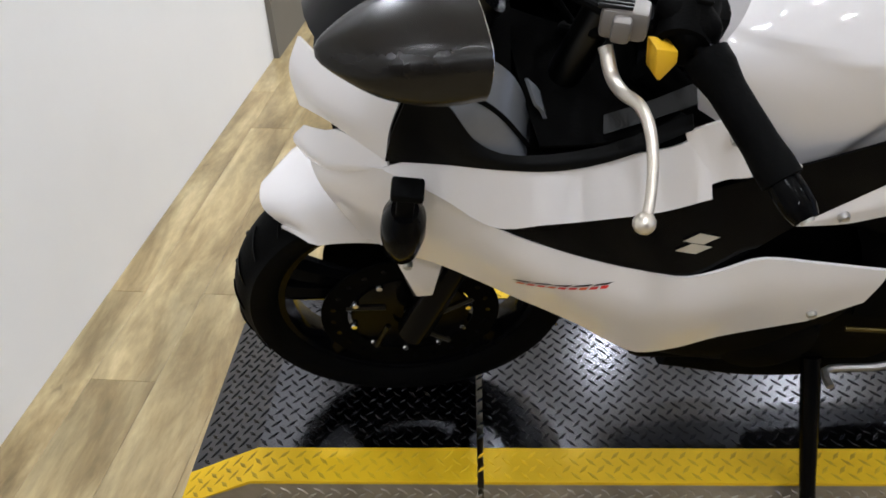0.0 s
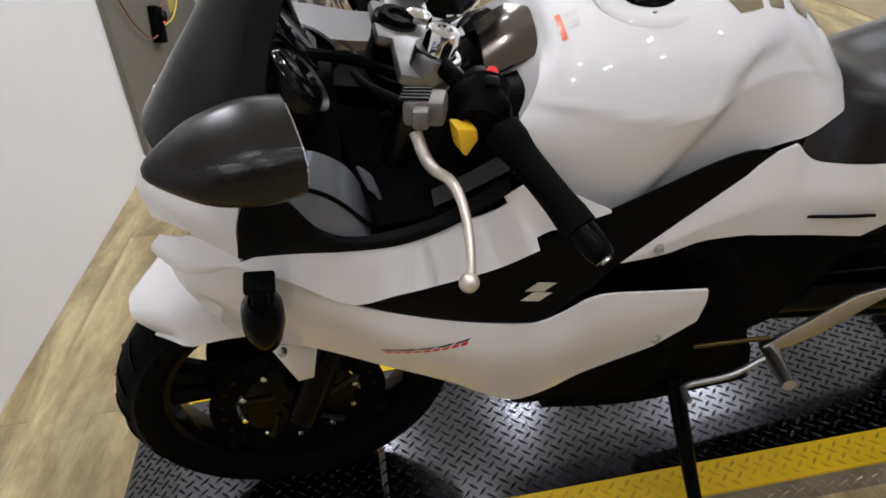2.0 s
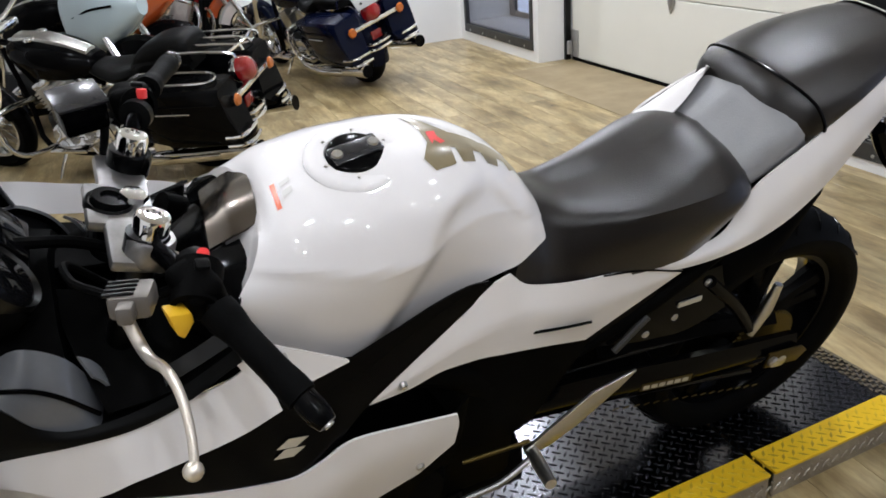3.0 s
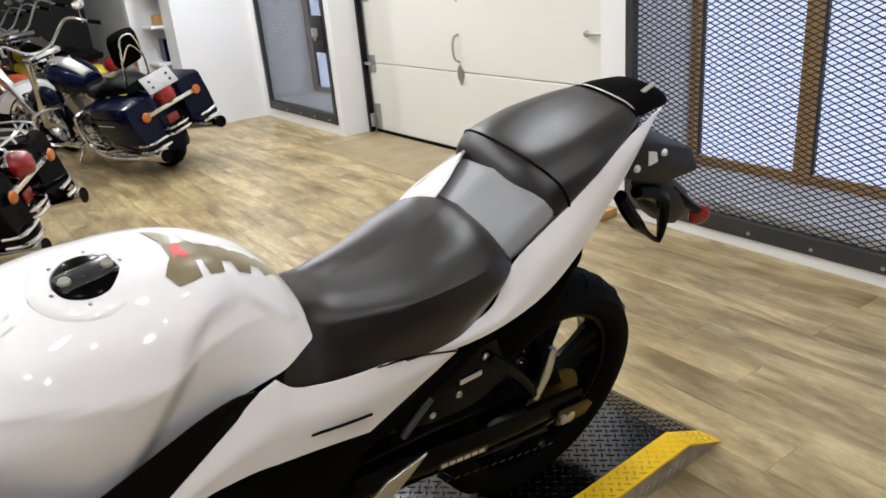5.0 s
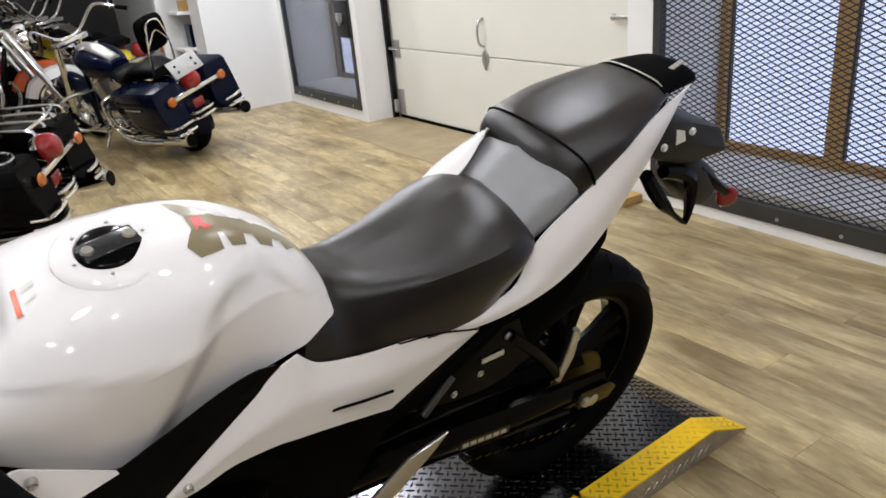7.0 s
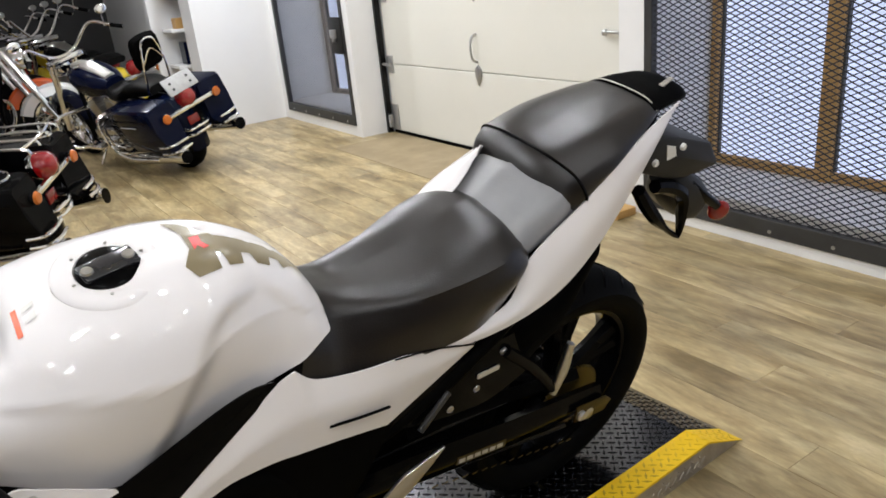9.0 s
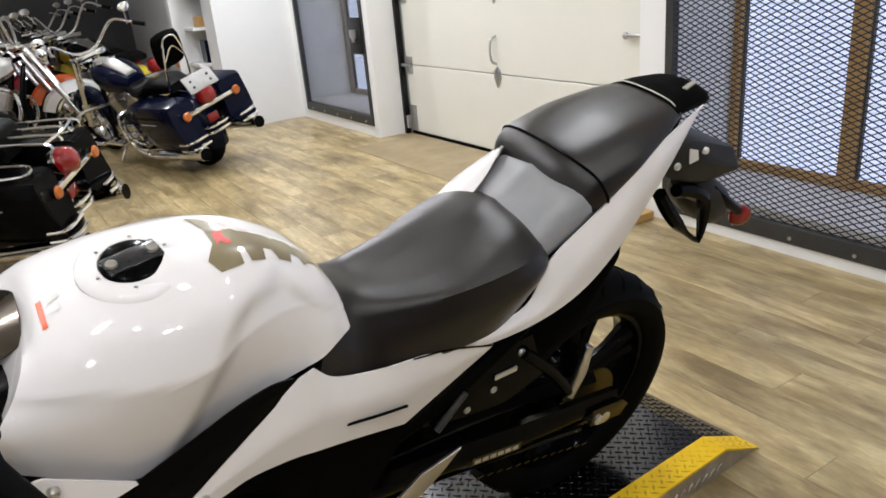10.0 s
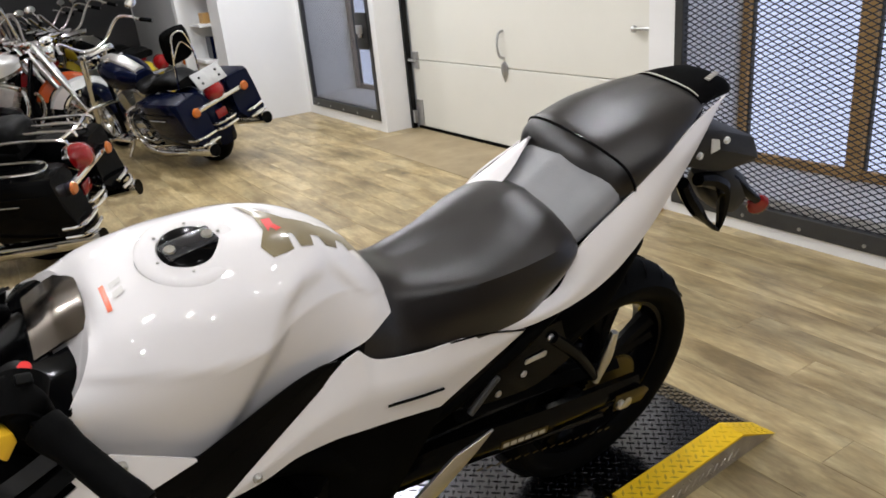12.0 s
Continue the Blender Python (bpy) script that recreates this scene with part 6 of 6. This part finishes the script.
def cruiser(name, m, paint, label, bags=True, tourpack=False, backrest=False, stripe=None, tall_bar=0.0, rails=False, guard_paint=None, shell=None, group="parked cruisers"):
    """A touring cruiser: x forward from the rear axle's foot, z up."""
    t = thing(name, label, "motorcycle", m, group)
    spoked_wheel(t, (0, 0, 0.315), 0.315, 0.15, 0.21)
    spoked_wheel(t, (1.60, 0, 0.315), 0.315, 0.12, 0.22)
    # mudguards
    for nm, cx, a0, a1, R, hw in (("rear_mudguard", 0, 200, 50, 0.345, 0.09), ("front_mudguard", 1.60, 165, 25, 0.340, 0.072)):
        bm = bmesh.new()
        rows = []
        for a in np.linspace(radians(a0), radians(a1), 20):
            sec = [(R - 0.11, -hw), (R - 0.03, -hw * 0.95), (R, -hw * 0.55), (R + 0.008, 0), (R, hw * 0.55), (R - 0.03, hw * 0.95), (R - 0.11, hw)]
            rows.append([bm.verts.new((cx + r * math.cos(a), y, 0.315 + r * math.sin(a))) for r, y in sec])
        for p, q in zip(rows, rows[1:]):
            for i in range(len(p) - 1):
                bm.faces.new((p[i], p[i + 1], q[i + 1], q[i]))
        bmesh.ops.recalc_face_normals(bm, faces=bm.faces)
        bmesh.ops.solidify(bm, geom=bm.faces[:], thickness=0.003)
        part(nm, bm, guard_paint or paint, t)
    tk = part("fuel_tank", hull([(0.55, [(0, 0.80), (0.06, 0.79), (0.09, 0.75), (0.08, 0.70)]), (0.70, [(0, 0.87), (0.11, 0.85), (0.155, 0.78), (0.12, 0.68)]), (0.90, [(0, 0.92), (0.12, 0.90), (0.175, 0.82), (0.14, 0.70)]), (1.05, [(0, 0.925), (0.09, 0.905), (0.13, 0.84), (0.10, 0.75)]), (1.12, [(0, 0.89), (0.05, 0.88), (0.07, 0.84), (0.05, 0.80)])], 24, 12), paint, t)
    part("tank_console", hull([(0.58, [(0, 0.832), (0.045, 0.826), (0.05, 0.80)]), (0.72, [(0, 0.886), (0.055, 0.880), (0.06, 0.85)]), (0.85, [(0, 0.928), (0.058, 0.922), (0.063, 0.89)]), (1.04, [(0, 0.945), (0.055, 0.938), (0.06, 0.90)])], 14, 6), ALLOY, tk, "bright metal tank console")
    for y in (-0.06, 0.06):
        part("filler_cap", moved(lathe([(0, 0.018), (0.03, 0.016), (0.036, 0.008), (0.036, 0.0), (0, 0)], 20, "z"), pose(0.92, y, 0.918)), CHROME, tk)
    part("seat", hull([(-0.12, [(0, 0.77), (0.08, 0.765), (0.11, 0.74), (0.09, 0.70)]), (0.05, [(0, 0.80), (0.11, 0.79), (0.14, 0.76), (0.11, 0.69)]), (0.20, [(0, 0.79), (0.11, 0.785), (0.15, 0.75), (0.11, 0.68)]), (0.27, [(0, 0.725), (0.14, 0.74), (0.185, 0.71), (0.14, 0.66)]), (0.42, [(0, 0.715), (0.13, 0.72), (0.17, 0.69), (0.13, 0.65)]), (0.60, [(0, 0.765), (0.06, 0.755), (0.08, 0.72), (0.06, 0.69)])], 30, 12), GREYP, t, "black leather two-level seat")
    if tourpack:
        part("passenger_pad", hull([(-0.15, [(0, 0.865), (0.08, 0.86), (0.115, 0.82), (0.10, 0.76)]), (-0.11, [(0, 0.905), (0.10, 0.895), (0.135, 0.84), (0.11, 0.75)]), (0.06, [(0, 0.890), (0.11, 0.88), (0.145, 0.83), (0.11, 0.74)]), (0.18, [(0, 0.845), (0.11, 0.835), (0.14, 0.79), (0.11, 0.72)]), (0.25, [(0, 0.775), (0.10, 0.77), (0.13, 0.74), (0.10, 0.70)])], 18, 10), GREYP, t, "thick black passenger pad")
    if backrest:
        part("backrest", moved(hull([(-0.035, [(0, 0.12), (0.09, 0.10), (0.11, 0.0), (0.09, -0.10), (0, -0.12)]), (0.0, [(0, 0.14), (0.11, 0.12), (0.13, 0.0), (0.11, -0.12), (0, -0.14)]), (0.04, [(0, 0.12), (0.09, 0.10), (0.11, 0.0), (0.09, -0.10), (0, -0.12)])], 8, 10), pose(-0.16, 0, 1.03, 0, -12, 0)), MATTE, t, "black padded backrest")
        part("sissy_bar", join(tube([(-0.10, -0.11, 0.70), (-0.19, -0.10, 0.92), (-0.235, -0.06, 1.10), (-0.24, 0, 1.13), (-0.235, 0.06, 1.10), (-0.19, 0.10, 0.92), (-0.10, 0.11, 0.70)], 0.008, 30, 8), tube([(-0.20, -0.09, 0.95), (-0.235, 0.0, 1.05), (-0.20, 0.09, 0.95)], 0.006, 12, 6)), CHROME, t, "chrome sissy bar")
    if bags:
        for s in (-1, 1):
            def ring(x, z0, z1, w0, lean=0.0):
                return [(x, s * 0.16, z1), (x, s * (0.215 + w0), z1 - 0.004), (x, s * (0.232 + w0), z1 - 0.022), (x - lean * 0.3, s * (0.236 + w0), (z0 + z1) / 2), (x - lean, s * (0.215 + w0), z0 + 0.015), (x - lean, s * (0.20 + w0), z0), (x - lean, s * 0.16, z0), (x, s * 0.135, z0 + 0.05), (x, s * 0.135, z1 - 0.03)]
            rings = [ring(0.33, 0.42, 0.645, 0.04), ring(0.27, 0.36, 0.675, 0.10), ring(0.0, 0.33, 0.695, 0.15, 0.02), ring(-0.36, 0.34, 0.705, 0.14, 0.06), ring(-0.395, 0.35, 0.695, 0.125, 0.06)]
            bm = bmesh.new()
            vs = [[bm.verts.new(p) for p in r] for r in rings]
            for a, b in zip(vs, vs[1:]):
                for i in range(len(a)):
                    bm.faces.new((a[i], a[(i + 1) % len(a)], b[(i + 1) % len(a)], b[i]))
            bm.faces.new(vs[0])
            bm.faces.new(vs[-1][::-1])
            bg = part("saddlebag", bm, paint, t, "hard saddlebag")
            part("bag_lid_line", tube([(0.30, s * 0.318, 0.590), (0.0, s * 0.390, 0.610), (-0.37, s * 0.377, 0.615)], 0.004, 10, 5), BLACK, bg)
            part("bag_trim", tube([(0.02, s * 0.3895, 0.565), (-0.20, s * 0.388, 0.568)], 0.005, sides=6), CHROME, bg, "thin chrome strip")
            part("front_loop", join(tube([(0.40, s * 0.17, 0.60), (0.42, s * 0.33, 0.60), (0.42, s * 0.37, 0.52), (0.38, s * 0.37, 0.36), (0.30, s * 0.33, 0.28), (0.26, s * 0.20, 0.27)], 0.014, 30, 8), tube([(0.40, s * 0.17, 0.56), (0.405, s * 0.31, 0.56), (0.40, s * 0.345, 0.50), (0.37, s * 0.345, 0.38), (0.32, s * 0.30, 0.31)], 0.009, 24, 8)), CHROME, t, "chrome loop ahead of the saddlebag")
            part("bag_guard", join(tube([(-0.36, s * 0.36, 0.40), (-0.44, s * 0.34, 0.40), (-0.47, s * 0.28, 0.40), (-0.47, s * 0.17, 0.40)], 0.012, 16, 8), tube([(-0.36, s * 0.36, 0.345), (-0.45, s * 0.34, 0.345), (-0.49, s * 0.27, 0.345), (-0.48, s * 0.17, 0.345)], 0.012, 16, 8), tube([(0.40, s * 0.20, 0.30), (0.38, s * 0.36, 0.34), (0.10, s * 0.40, 0.29), (-0.30, s * 0.38, 0.30)], 0.011, 18, 8)), CHROME, t, "chrome bag guard rail")
            if rails:
                part("lid_rail", tube([(0.24, s * 0.17, 0.66), (0.22, s * 0.17, 0.715), (0.0, s * 0.20, 0.735), (-0.30, s * 0.20, 0.73), (-0.33, s * 0.30, 0.72), (-0.10, s * 0.34, 0.725), (0.20, s * 0.27, 0.70)], 0.008, 40, 8), CHROME, t, "chrome lid rail")
    if tourpack:
        rack = part("luggage_rack", join(*[tube([(-0.05, y, 0.80), (-0.10, y, 0.83), (-0.42, y * 1.1, 0.83), (-0.46, y * 1.1, 0.80)], 0.009, 14, 8) for y in (-0.15, -0.05, 0.05, 0.15)], tube([(-0.42, -0.17, 0.83), (-0.45, 0, 0.835), (-0.42, 0.17, 0.83)], 0.009, 10, 8)), CHROME, t, "chrome luggage rack")
    for s in (-1, 1):
        part("exhaust_pipe", join(tube([(0.75, s * 0.16, 0.35), (0.60, s * 0.24, 0.22), (0.35, s * 0.27, 0.20), (-0.30, s * 0.28, 0.265), (-0.49, s * 0.28, 0.285)], [0.024, 0.03, 0.046, 0.046, 0.048], 24, 14), tube([(-0.48, s * 0.28, 0.284), (-0.52, s * 0.28, 0.288)], [0.052, 0.050], 2, 14, False)), CHROME, t, "chrome exhaust pipe")
        part("pipe_tip", tube([(-0.523, s * 0.28, 0.2883), (-0.517, s * 0.28, 0.2878)], 0.049, 2, 14, False), BLACK, t)
        am = part("turn_signal", moved(lathe([(0, 0.05), (0.02, 0.045), (0.035, 0.02), (0.038, 0.0), (0, 0.0)], 18, "x"), pose(-0.44, s * 0.245, 0.585)), CHROME, t, "chrome turn signal shell")
        part("amber_lens", moved(lathe([(0, -0.016), (0.03, -0.012), (0.038, 0.0), (0, 0.0)], 18, "x"), pose(-0.4405, s * 0.245, 0.585)), AMBER, am, "amber lens")
        part("floorboard", box((0.62, s * 0.20 if s > 0 else -0.36, 0.30), (0.88, 0.36 if s > 0 else -0.20, 0.325), 0.008), CHROME, t, "chrome footboard")
        part("grip", tube([(0.93, s * 0.40, 1.06 + tall_bar), (0.85, s * 0.46, 1.02 + tall_bar)], 0.019, 2, 12, False), RUBBER, t, "black grip")
        part("fork_leg", tube([(1.60, s * 0.11, 0.315), (1.42, s * 0.11, 0.65), (1.26, s * 0.11, 0.96)], 0.028, 8, 12), CHROME, t, "chrome fork leg")
        part("round_mirror", join(ball((1.0, s * 0.42, 1.20 + tall_bar), 0.05, (0.25, 1.2, 0.8)), cyl((0.96, s * 0.36, 1.06 + tall_bar), (1.0, s * 0.41, 1.18 + tall_bar), 0.006, 6)), CHROME, t, "round chrome mirror")
    part("signal_bar", box((-0.435, -0.22, 0.567), (-0.40, 0.22, 0.603), 0.010), CHROME, t, "chrome signal bar")
    tl = part("tail_lamp", moved(lathe([(0, -0.085), (0.038, -0.082), (0.066, -0.062), (0.078, -0.022), (0.081, 0.0), (0, 0.0)], 24, "x"), pose(-0.385, 0, 0.655, 0, 12, 0)), REDL, t, "red tail lamp")
    part("lamp_shell", moved(lathe([(0.082, 0.0), (0.085, 0.01), (0.07, 0.05), (0, 0.07)], 24, "x"), pose(-0.385, 0, 0.655, 0, 12, 0)), CHROME, tl, "chrome lamp shell")
    part("reflector", box((-0.375, -0.05, 0.43), (-0.362, 0.05, 0.50), 0.006), REDL, t, "dark red reflector")
    part("fender_rail", join(tube([(-0.30, -0.11, 0.38), (-0.40, -0.10, 0.37), (-0.43, 0, 0.37), (-0.40, 0.10, 0.37), (-0.30, 0.11, 0.38)], 0.014, 20, 8), tube([(-0.32, -0.11, 0.42), (-0.41, -0.09, 0.415), (-0.43, 0, 0.415), (-0.41, 0.09, 0.415), (-0.32, 0.11, 0.42)], 0.012, 20, 8)), CHROME, t, "chrome mudguard bumper")
    # engine and front end
    en = part("engine", join(box((0.52, -0.14, 0.24), (1.02, 0.14, 0.46), 0.05), box((0.40, -0.12, 0.20), (0.60, 0.12, 0.40), 0.04)), STEEL, t, "dark engine case")
    for cx, tilt in ((0.70, -22), (0.90, 22)):
        comb = [(-0.055, 0.0)]
        for k in range(9):
            comb += [(-0.055, k * 0.022 + 0.001), (-0.085, k * 0.022 + 0.002), (-0.085, k * 0.022 + 0.013), (-0.055, k * 0.022 + 0.014)]
        comb += [(-0.055, 0.198), (0.055, 0.198)] + [(-x, z) for x, z in comb[:0:-1]] + [(0.055, 0.0)]
        part("cylinder", moved(slab(comb, -0.09, 0.09), pose(cx, 0, 0.43, 0, tilt, 0)), ALLOY, en, "finned cylinder", False)
        part("rocker_cover", moved(box((-0.08, -0.085, 0.195), (0.08, 0.085, 0.245), 0.02), pose(cx, 0, 0.43, 0, tilt, 0)), CHROME, en, "chrome rocker cover")
    part("air_cleaner", moved(lathe([(0, -0.22), (0.06, -0.218), (0.085, -0.20), (0.09, -0.15), (0, -0.15)], 28), Matrix.Translation((0.80, 0, 0.60))), CHROME, en, "chrome air cleaner")
    part("primary_cover", join(*[moved(lathe([(0, 0.20), (0.09, 0.198), (0.11, 0.185), (0.115, 0.14), (0, 0.14)], 28), Matrix.Translation((x, 0, 0.31))) for x in (0.55, 0.86)], box((0.55, 0.145, 0.21), (0.86, 0.195, 0.41), 0.02)), CHROME, en, "chrome primary cover")
    part("frame", join(tube([(1.20, 0, 0.85), (1.12, -0.08, 0.50), (1.06, -0.13, 0.22), (0.50, -0.13, 0.18), (0.15, -0.12, 0.35)], 0.018, 24, 8), tube([(1.20, 0, 0.85), (1.12, 0.08, 0.50), (1.06, 0.13, 0.22), (0.50, 0.13, 0.18), (0.15, 0.12, 0.35)], 0.018, 24, 8), tube([(1.20, 0, 0.90), (0.80, 0, 0.78), (0.40, 0, 0.62), (0.05, 0, 0.60)], 0.02, 16, 8)), BLACK, t, "black tube frame")
    part("crash_bar", tube([(1.08, -0.08, 0.55), (1.14, -0.34, 0.56), (1.16, -0.38, 0.42), (1.10, -0.34, 0.28), (1.05, -0.10, 0.22), (1.05, 0.10, 0.22), (1.10, 0.34, 0.28), (1.16, 0.38, 0.42), (1.14, 0.34, 0.56), (1.08, 0.08, 0.55)], 0.016, 60, 10), CHROME, t, "chrome crash bar")
    part("headlamp", moved(lathe([(0, -0.16), (0.05, -0.14), (0.085, -0.07), (0.092, 0.0), (0.085, 0.02), (0, 0.025)], 28, "x"), pose(1.40, 0, 0.90)), CHROME, t, "chrome headlamp shell")
    part("handlebar", tube([(0.85, -0.46, 1.02 + tall_bar), (0.93, -0.40, 1.06 + tall_bar), (1.10, -0.30, 1.12 + tall_bar), (1.17, -0.10, 1.02), (1.17, 0.10, 1.02), (1.10, 0.30, 1.12 + tall_bar), (0.93, 0.40, 1.06 + tall_bar), (0.85, 0.46, 1.02 + tall_bar)], 0.014, 50, 10), CHROME, t, "chrome handlebar")
    part("top_clamp", box((1.12, -0.15, 0.95), (1.26, 0.15, 1.0), 0.015), CHROME, t, "chrome top clamp")
    if shell:
        fr = part("front_fairing", hull([(1.16, [(0, 1.00), (0.10, 0.98), (0.17, 0.86), (0.12, 0.66), (0, 0.62)]), (1.34, [(0, 1.12), (0.14, 1.06), (0.22, 0.90), (0.15, 0.62), (0, 0.56)]), (1.52, [(0, 1.04), (0.12, 1.00), (0.18, 0.88), (0.12, 0.70), (0, 0.66)]), (1.66, [(0, 0.90), (0.05, 0.89), (0.07, 0.85), (0.05, 0.80), (0, 0.78)])], 22, 14), shell, t, "painted front fairing")
        for dz in (0.0, 0.10, 0.20):
            for sd in (-1, 1):
                part("fairing_stripe", tube([(1.26, sd * (0.185 - dz * 0.12), 0.78 + dz), (1.40, sd * (0.208 - dz * 0.22), 0.82 + dz), (1.54, sd * (0.170 - dz * 0.30), 0.84 + dz * 0.8)], 0.009, 12, 6), BLACK, fr, "black stripe")
    part("side_stand", tube([(0.95, 0.14, 0.22), (0.98, 0.24, 0.10), (1.0, 0.30, 0.006)], 0.012, 8, 8), CHROME, t, "chrome side stand")
    return t


def parked(x, y, ang, scale, lean=4):
    """Pose of a cruiser by its rear tyre's foot and the heading of its front."""
    return pose(x, y, 0, 0, 0, ang) @ pose(0, 0, 0, -lean, 0, 0) @ Matrix.Scale(scale, 4)


NAVYB = cruiser("touring_motorcycle", parked(1.91, 5.093, 108.2, 0.949, 15.5), NAVY, "dark blue touring cruiser with chrome trim parked on the wood floor", backrest=True, tall_bar=0.05)
pl = part("plate_frame", moved(box((-0.006, -0.135, -0.07), (0.006, 0.135, 0.07), 0.006), pose(-0.41, 0.0, 0.775, 0, 30, 0)), DULLP, NAVYB, "blank pale dealer plate")
for y in (-0.08, 0.08):
    for z in (0.02, -0.03):
        part("plate_screw", moved(lathe([(0, -0.004), (0.010, -0.004), (0.011, 0.0), (0, 0.0)], 10, "x"), pose(-0.41, 0, 0.775, 0, 30, 0) @ pose(-0.006, y, z)), STEEL, pl)
cruiser("touring_motorcycle", parked(0.514, 3.503, 146.0, 0.902, 13), BLACK, "black touring cruiser with chrome rack and red tail lamp", tourpack=True, rails=True)
REDDARK = mat("dark_red_paint", (0.25, 0.01, 0.01), 0.2, 0.0, 0.8)
YELLOWP = mat("yellow_paint", (0.6, 0.45, 0.03), 0.2, 0.0, 0.8)
SILVERP = mat("silver_paint", (0.62, 0.62, 0.60), 0.2, 0.4, 0.8)


def faced(fx, fy, ang, scale=1.0, lean=8):
    """Pose of a cruiser by its front tyre's foot and heading."""
    a = radians(ang)
    return parked(fx - 1.60 * scale * math.cos(a), fy - 1.60 * scale * math.sin(a), ang, scale, lean)


ROW = (("silver", SILVERP, 0.16), ("orange", ORANGEP, 0.10), ("black", BLACK, 0.12), ("dark red", REDDARK, 0.16), ("black", BLACK, 0.10), ("black", BLACK, 0.14), ("dark red", REDDARK, 0.12))
for k, (hue, paint, bar) in enumerate(ROW):
    cruiser("touring_motorcycle", faced(1.24 - 0.05 * k, 6.72 + 0.74 * k, -13 + k, 1.0, 9), BLACK if k > 1 else paint, hue + " cruiser with chrome bars in the row facing the aisle", bags=False, tall_bar=bar, guard_paint=paint)
cruiser("touring_motorcycle", faced(0.18, 4.55, -30, 1.0, 9), BLACK, "black motorcycle with a pale blue striped front fairing", bags=False, tall_bar=0.05, guard_paint=BLACK, shell=LIGHTB)
cruiser("touring_motorcycle", faced(0.40, 5.25, -26, 1.0, 9), BLACK, "black motorcycle with an orange striped front fairing", bags=False, tall_bar=0.08, guard_paint=BLACK, shell=ORANGEP)
for k, (hue, paint) in enumerate((("black cruiser with yellow mudguards", YELLOWP), ("black cruiser with dark red mudguards", REDDARK), ("plain black cruiser", BLACK), ("black cruiser with yellow mudguards", YELLOWP))):
    cruiser("touring_motorcycle", parked(2.02 - 0.06 * k, 7.55 + 0.80 * k, 110, 1.0, 9), YELLOWP if k == 1 else BLACK, hue + " in the far row", bags=False, tall_bar=0.14 - 0.03 * k, guard_paint=paint)

# ---------------------------------------------------------------- floor planks, last
PWD, PLEN, GAP = 0.152, 1.22, 0.0008
plank_me = {}


def plank_mesh(length):
    key = round(length, 3)
    if key not in plank_me:
        bm = box((0, 0, -0.006), (PWD - GAP, length - GAP, 0.0))
        top = [e for e in bm.edges if all(abs(v.co.z) < 1e-6 for v in e.verts)]
        bmesh.ops.bevel(bm, geom=top, offset=0.0008, segments=1, affect="EDGES")
        me = bpy.data.meshes.new("plank")
        bm.to_mesh(me)
        bm.free()
        me.materials.append(PLANK)
        plank_me[key] = me
    return plank_me[key]


def lay(length, x, y):
    k = len(rest.verts)
    rest.from_mesh(plank_mesh(length))
    rest.verts.ensure_lookup_table()
    for v in rest.verts[k:]:
        v.co += Vector((x, y, 0))


rng = random.Random(7)
rest = bmesh.new()
count = 0
x = -1.96
while x < 3.6:
    y = -3.1 - rng.choice([0.0, 0.305, 0.61, 0.915])
    if y > -3.95:
        lay(y + 4.0, x, -4.0)
    while y < 11.0:
        if -1.2 < y < 6.6 and x > -0.95 and count < 300 and y + PLEN > -0.6:
            ob = new("plank", plank_mesh(PLEN))
            ob.parent = floor_base
            ob.location = (x, y, 0)
            count += 1
        else:
            lay(PLEN, x, y)
        y += PLEN
    x += PWD
tagged(part("planks", rest, PLANK, floor_base, "", False), "further oak vinyl planks", kind="stuff")
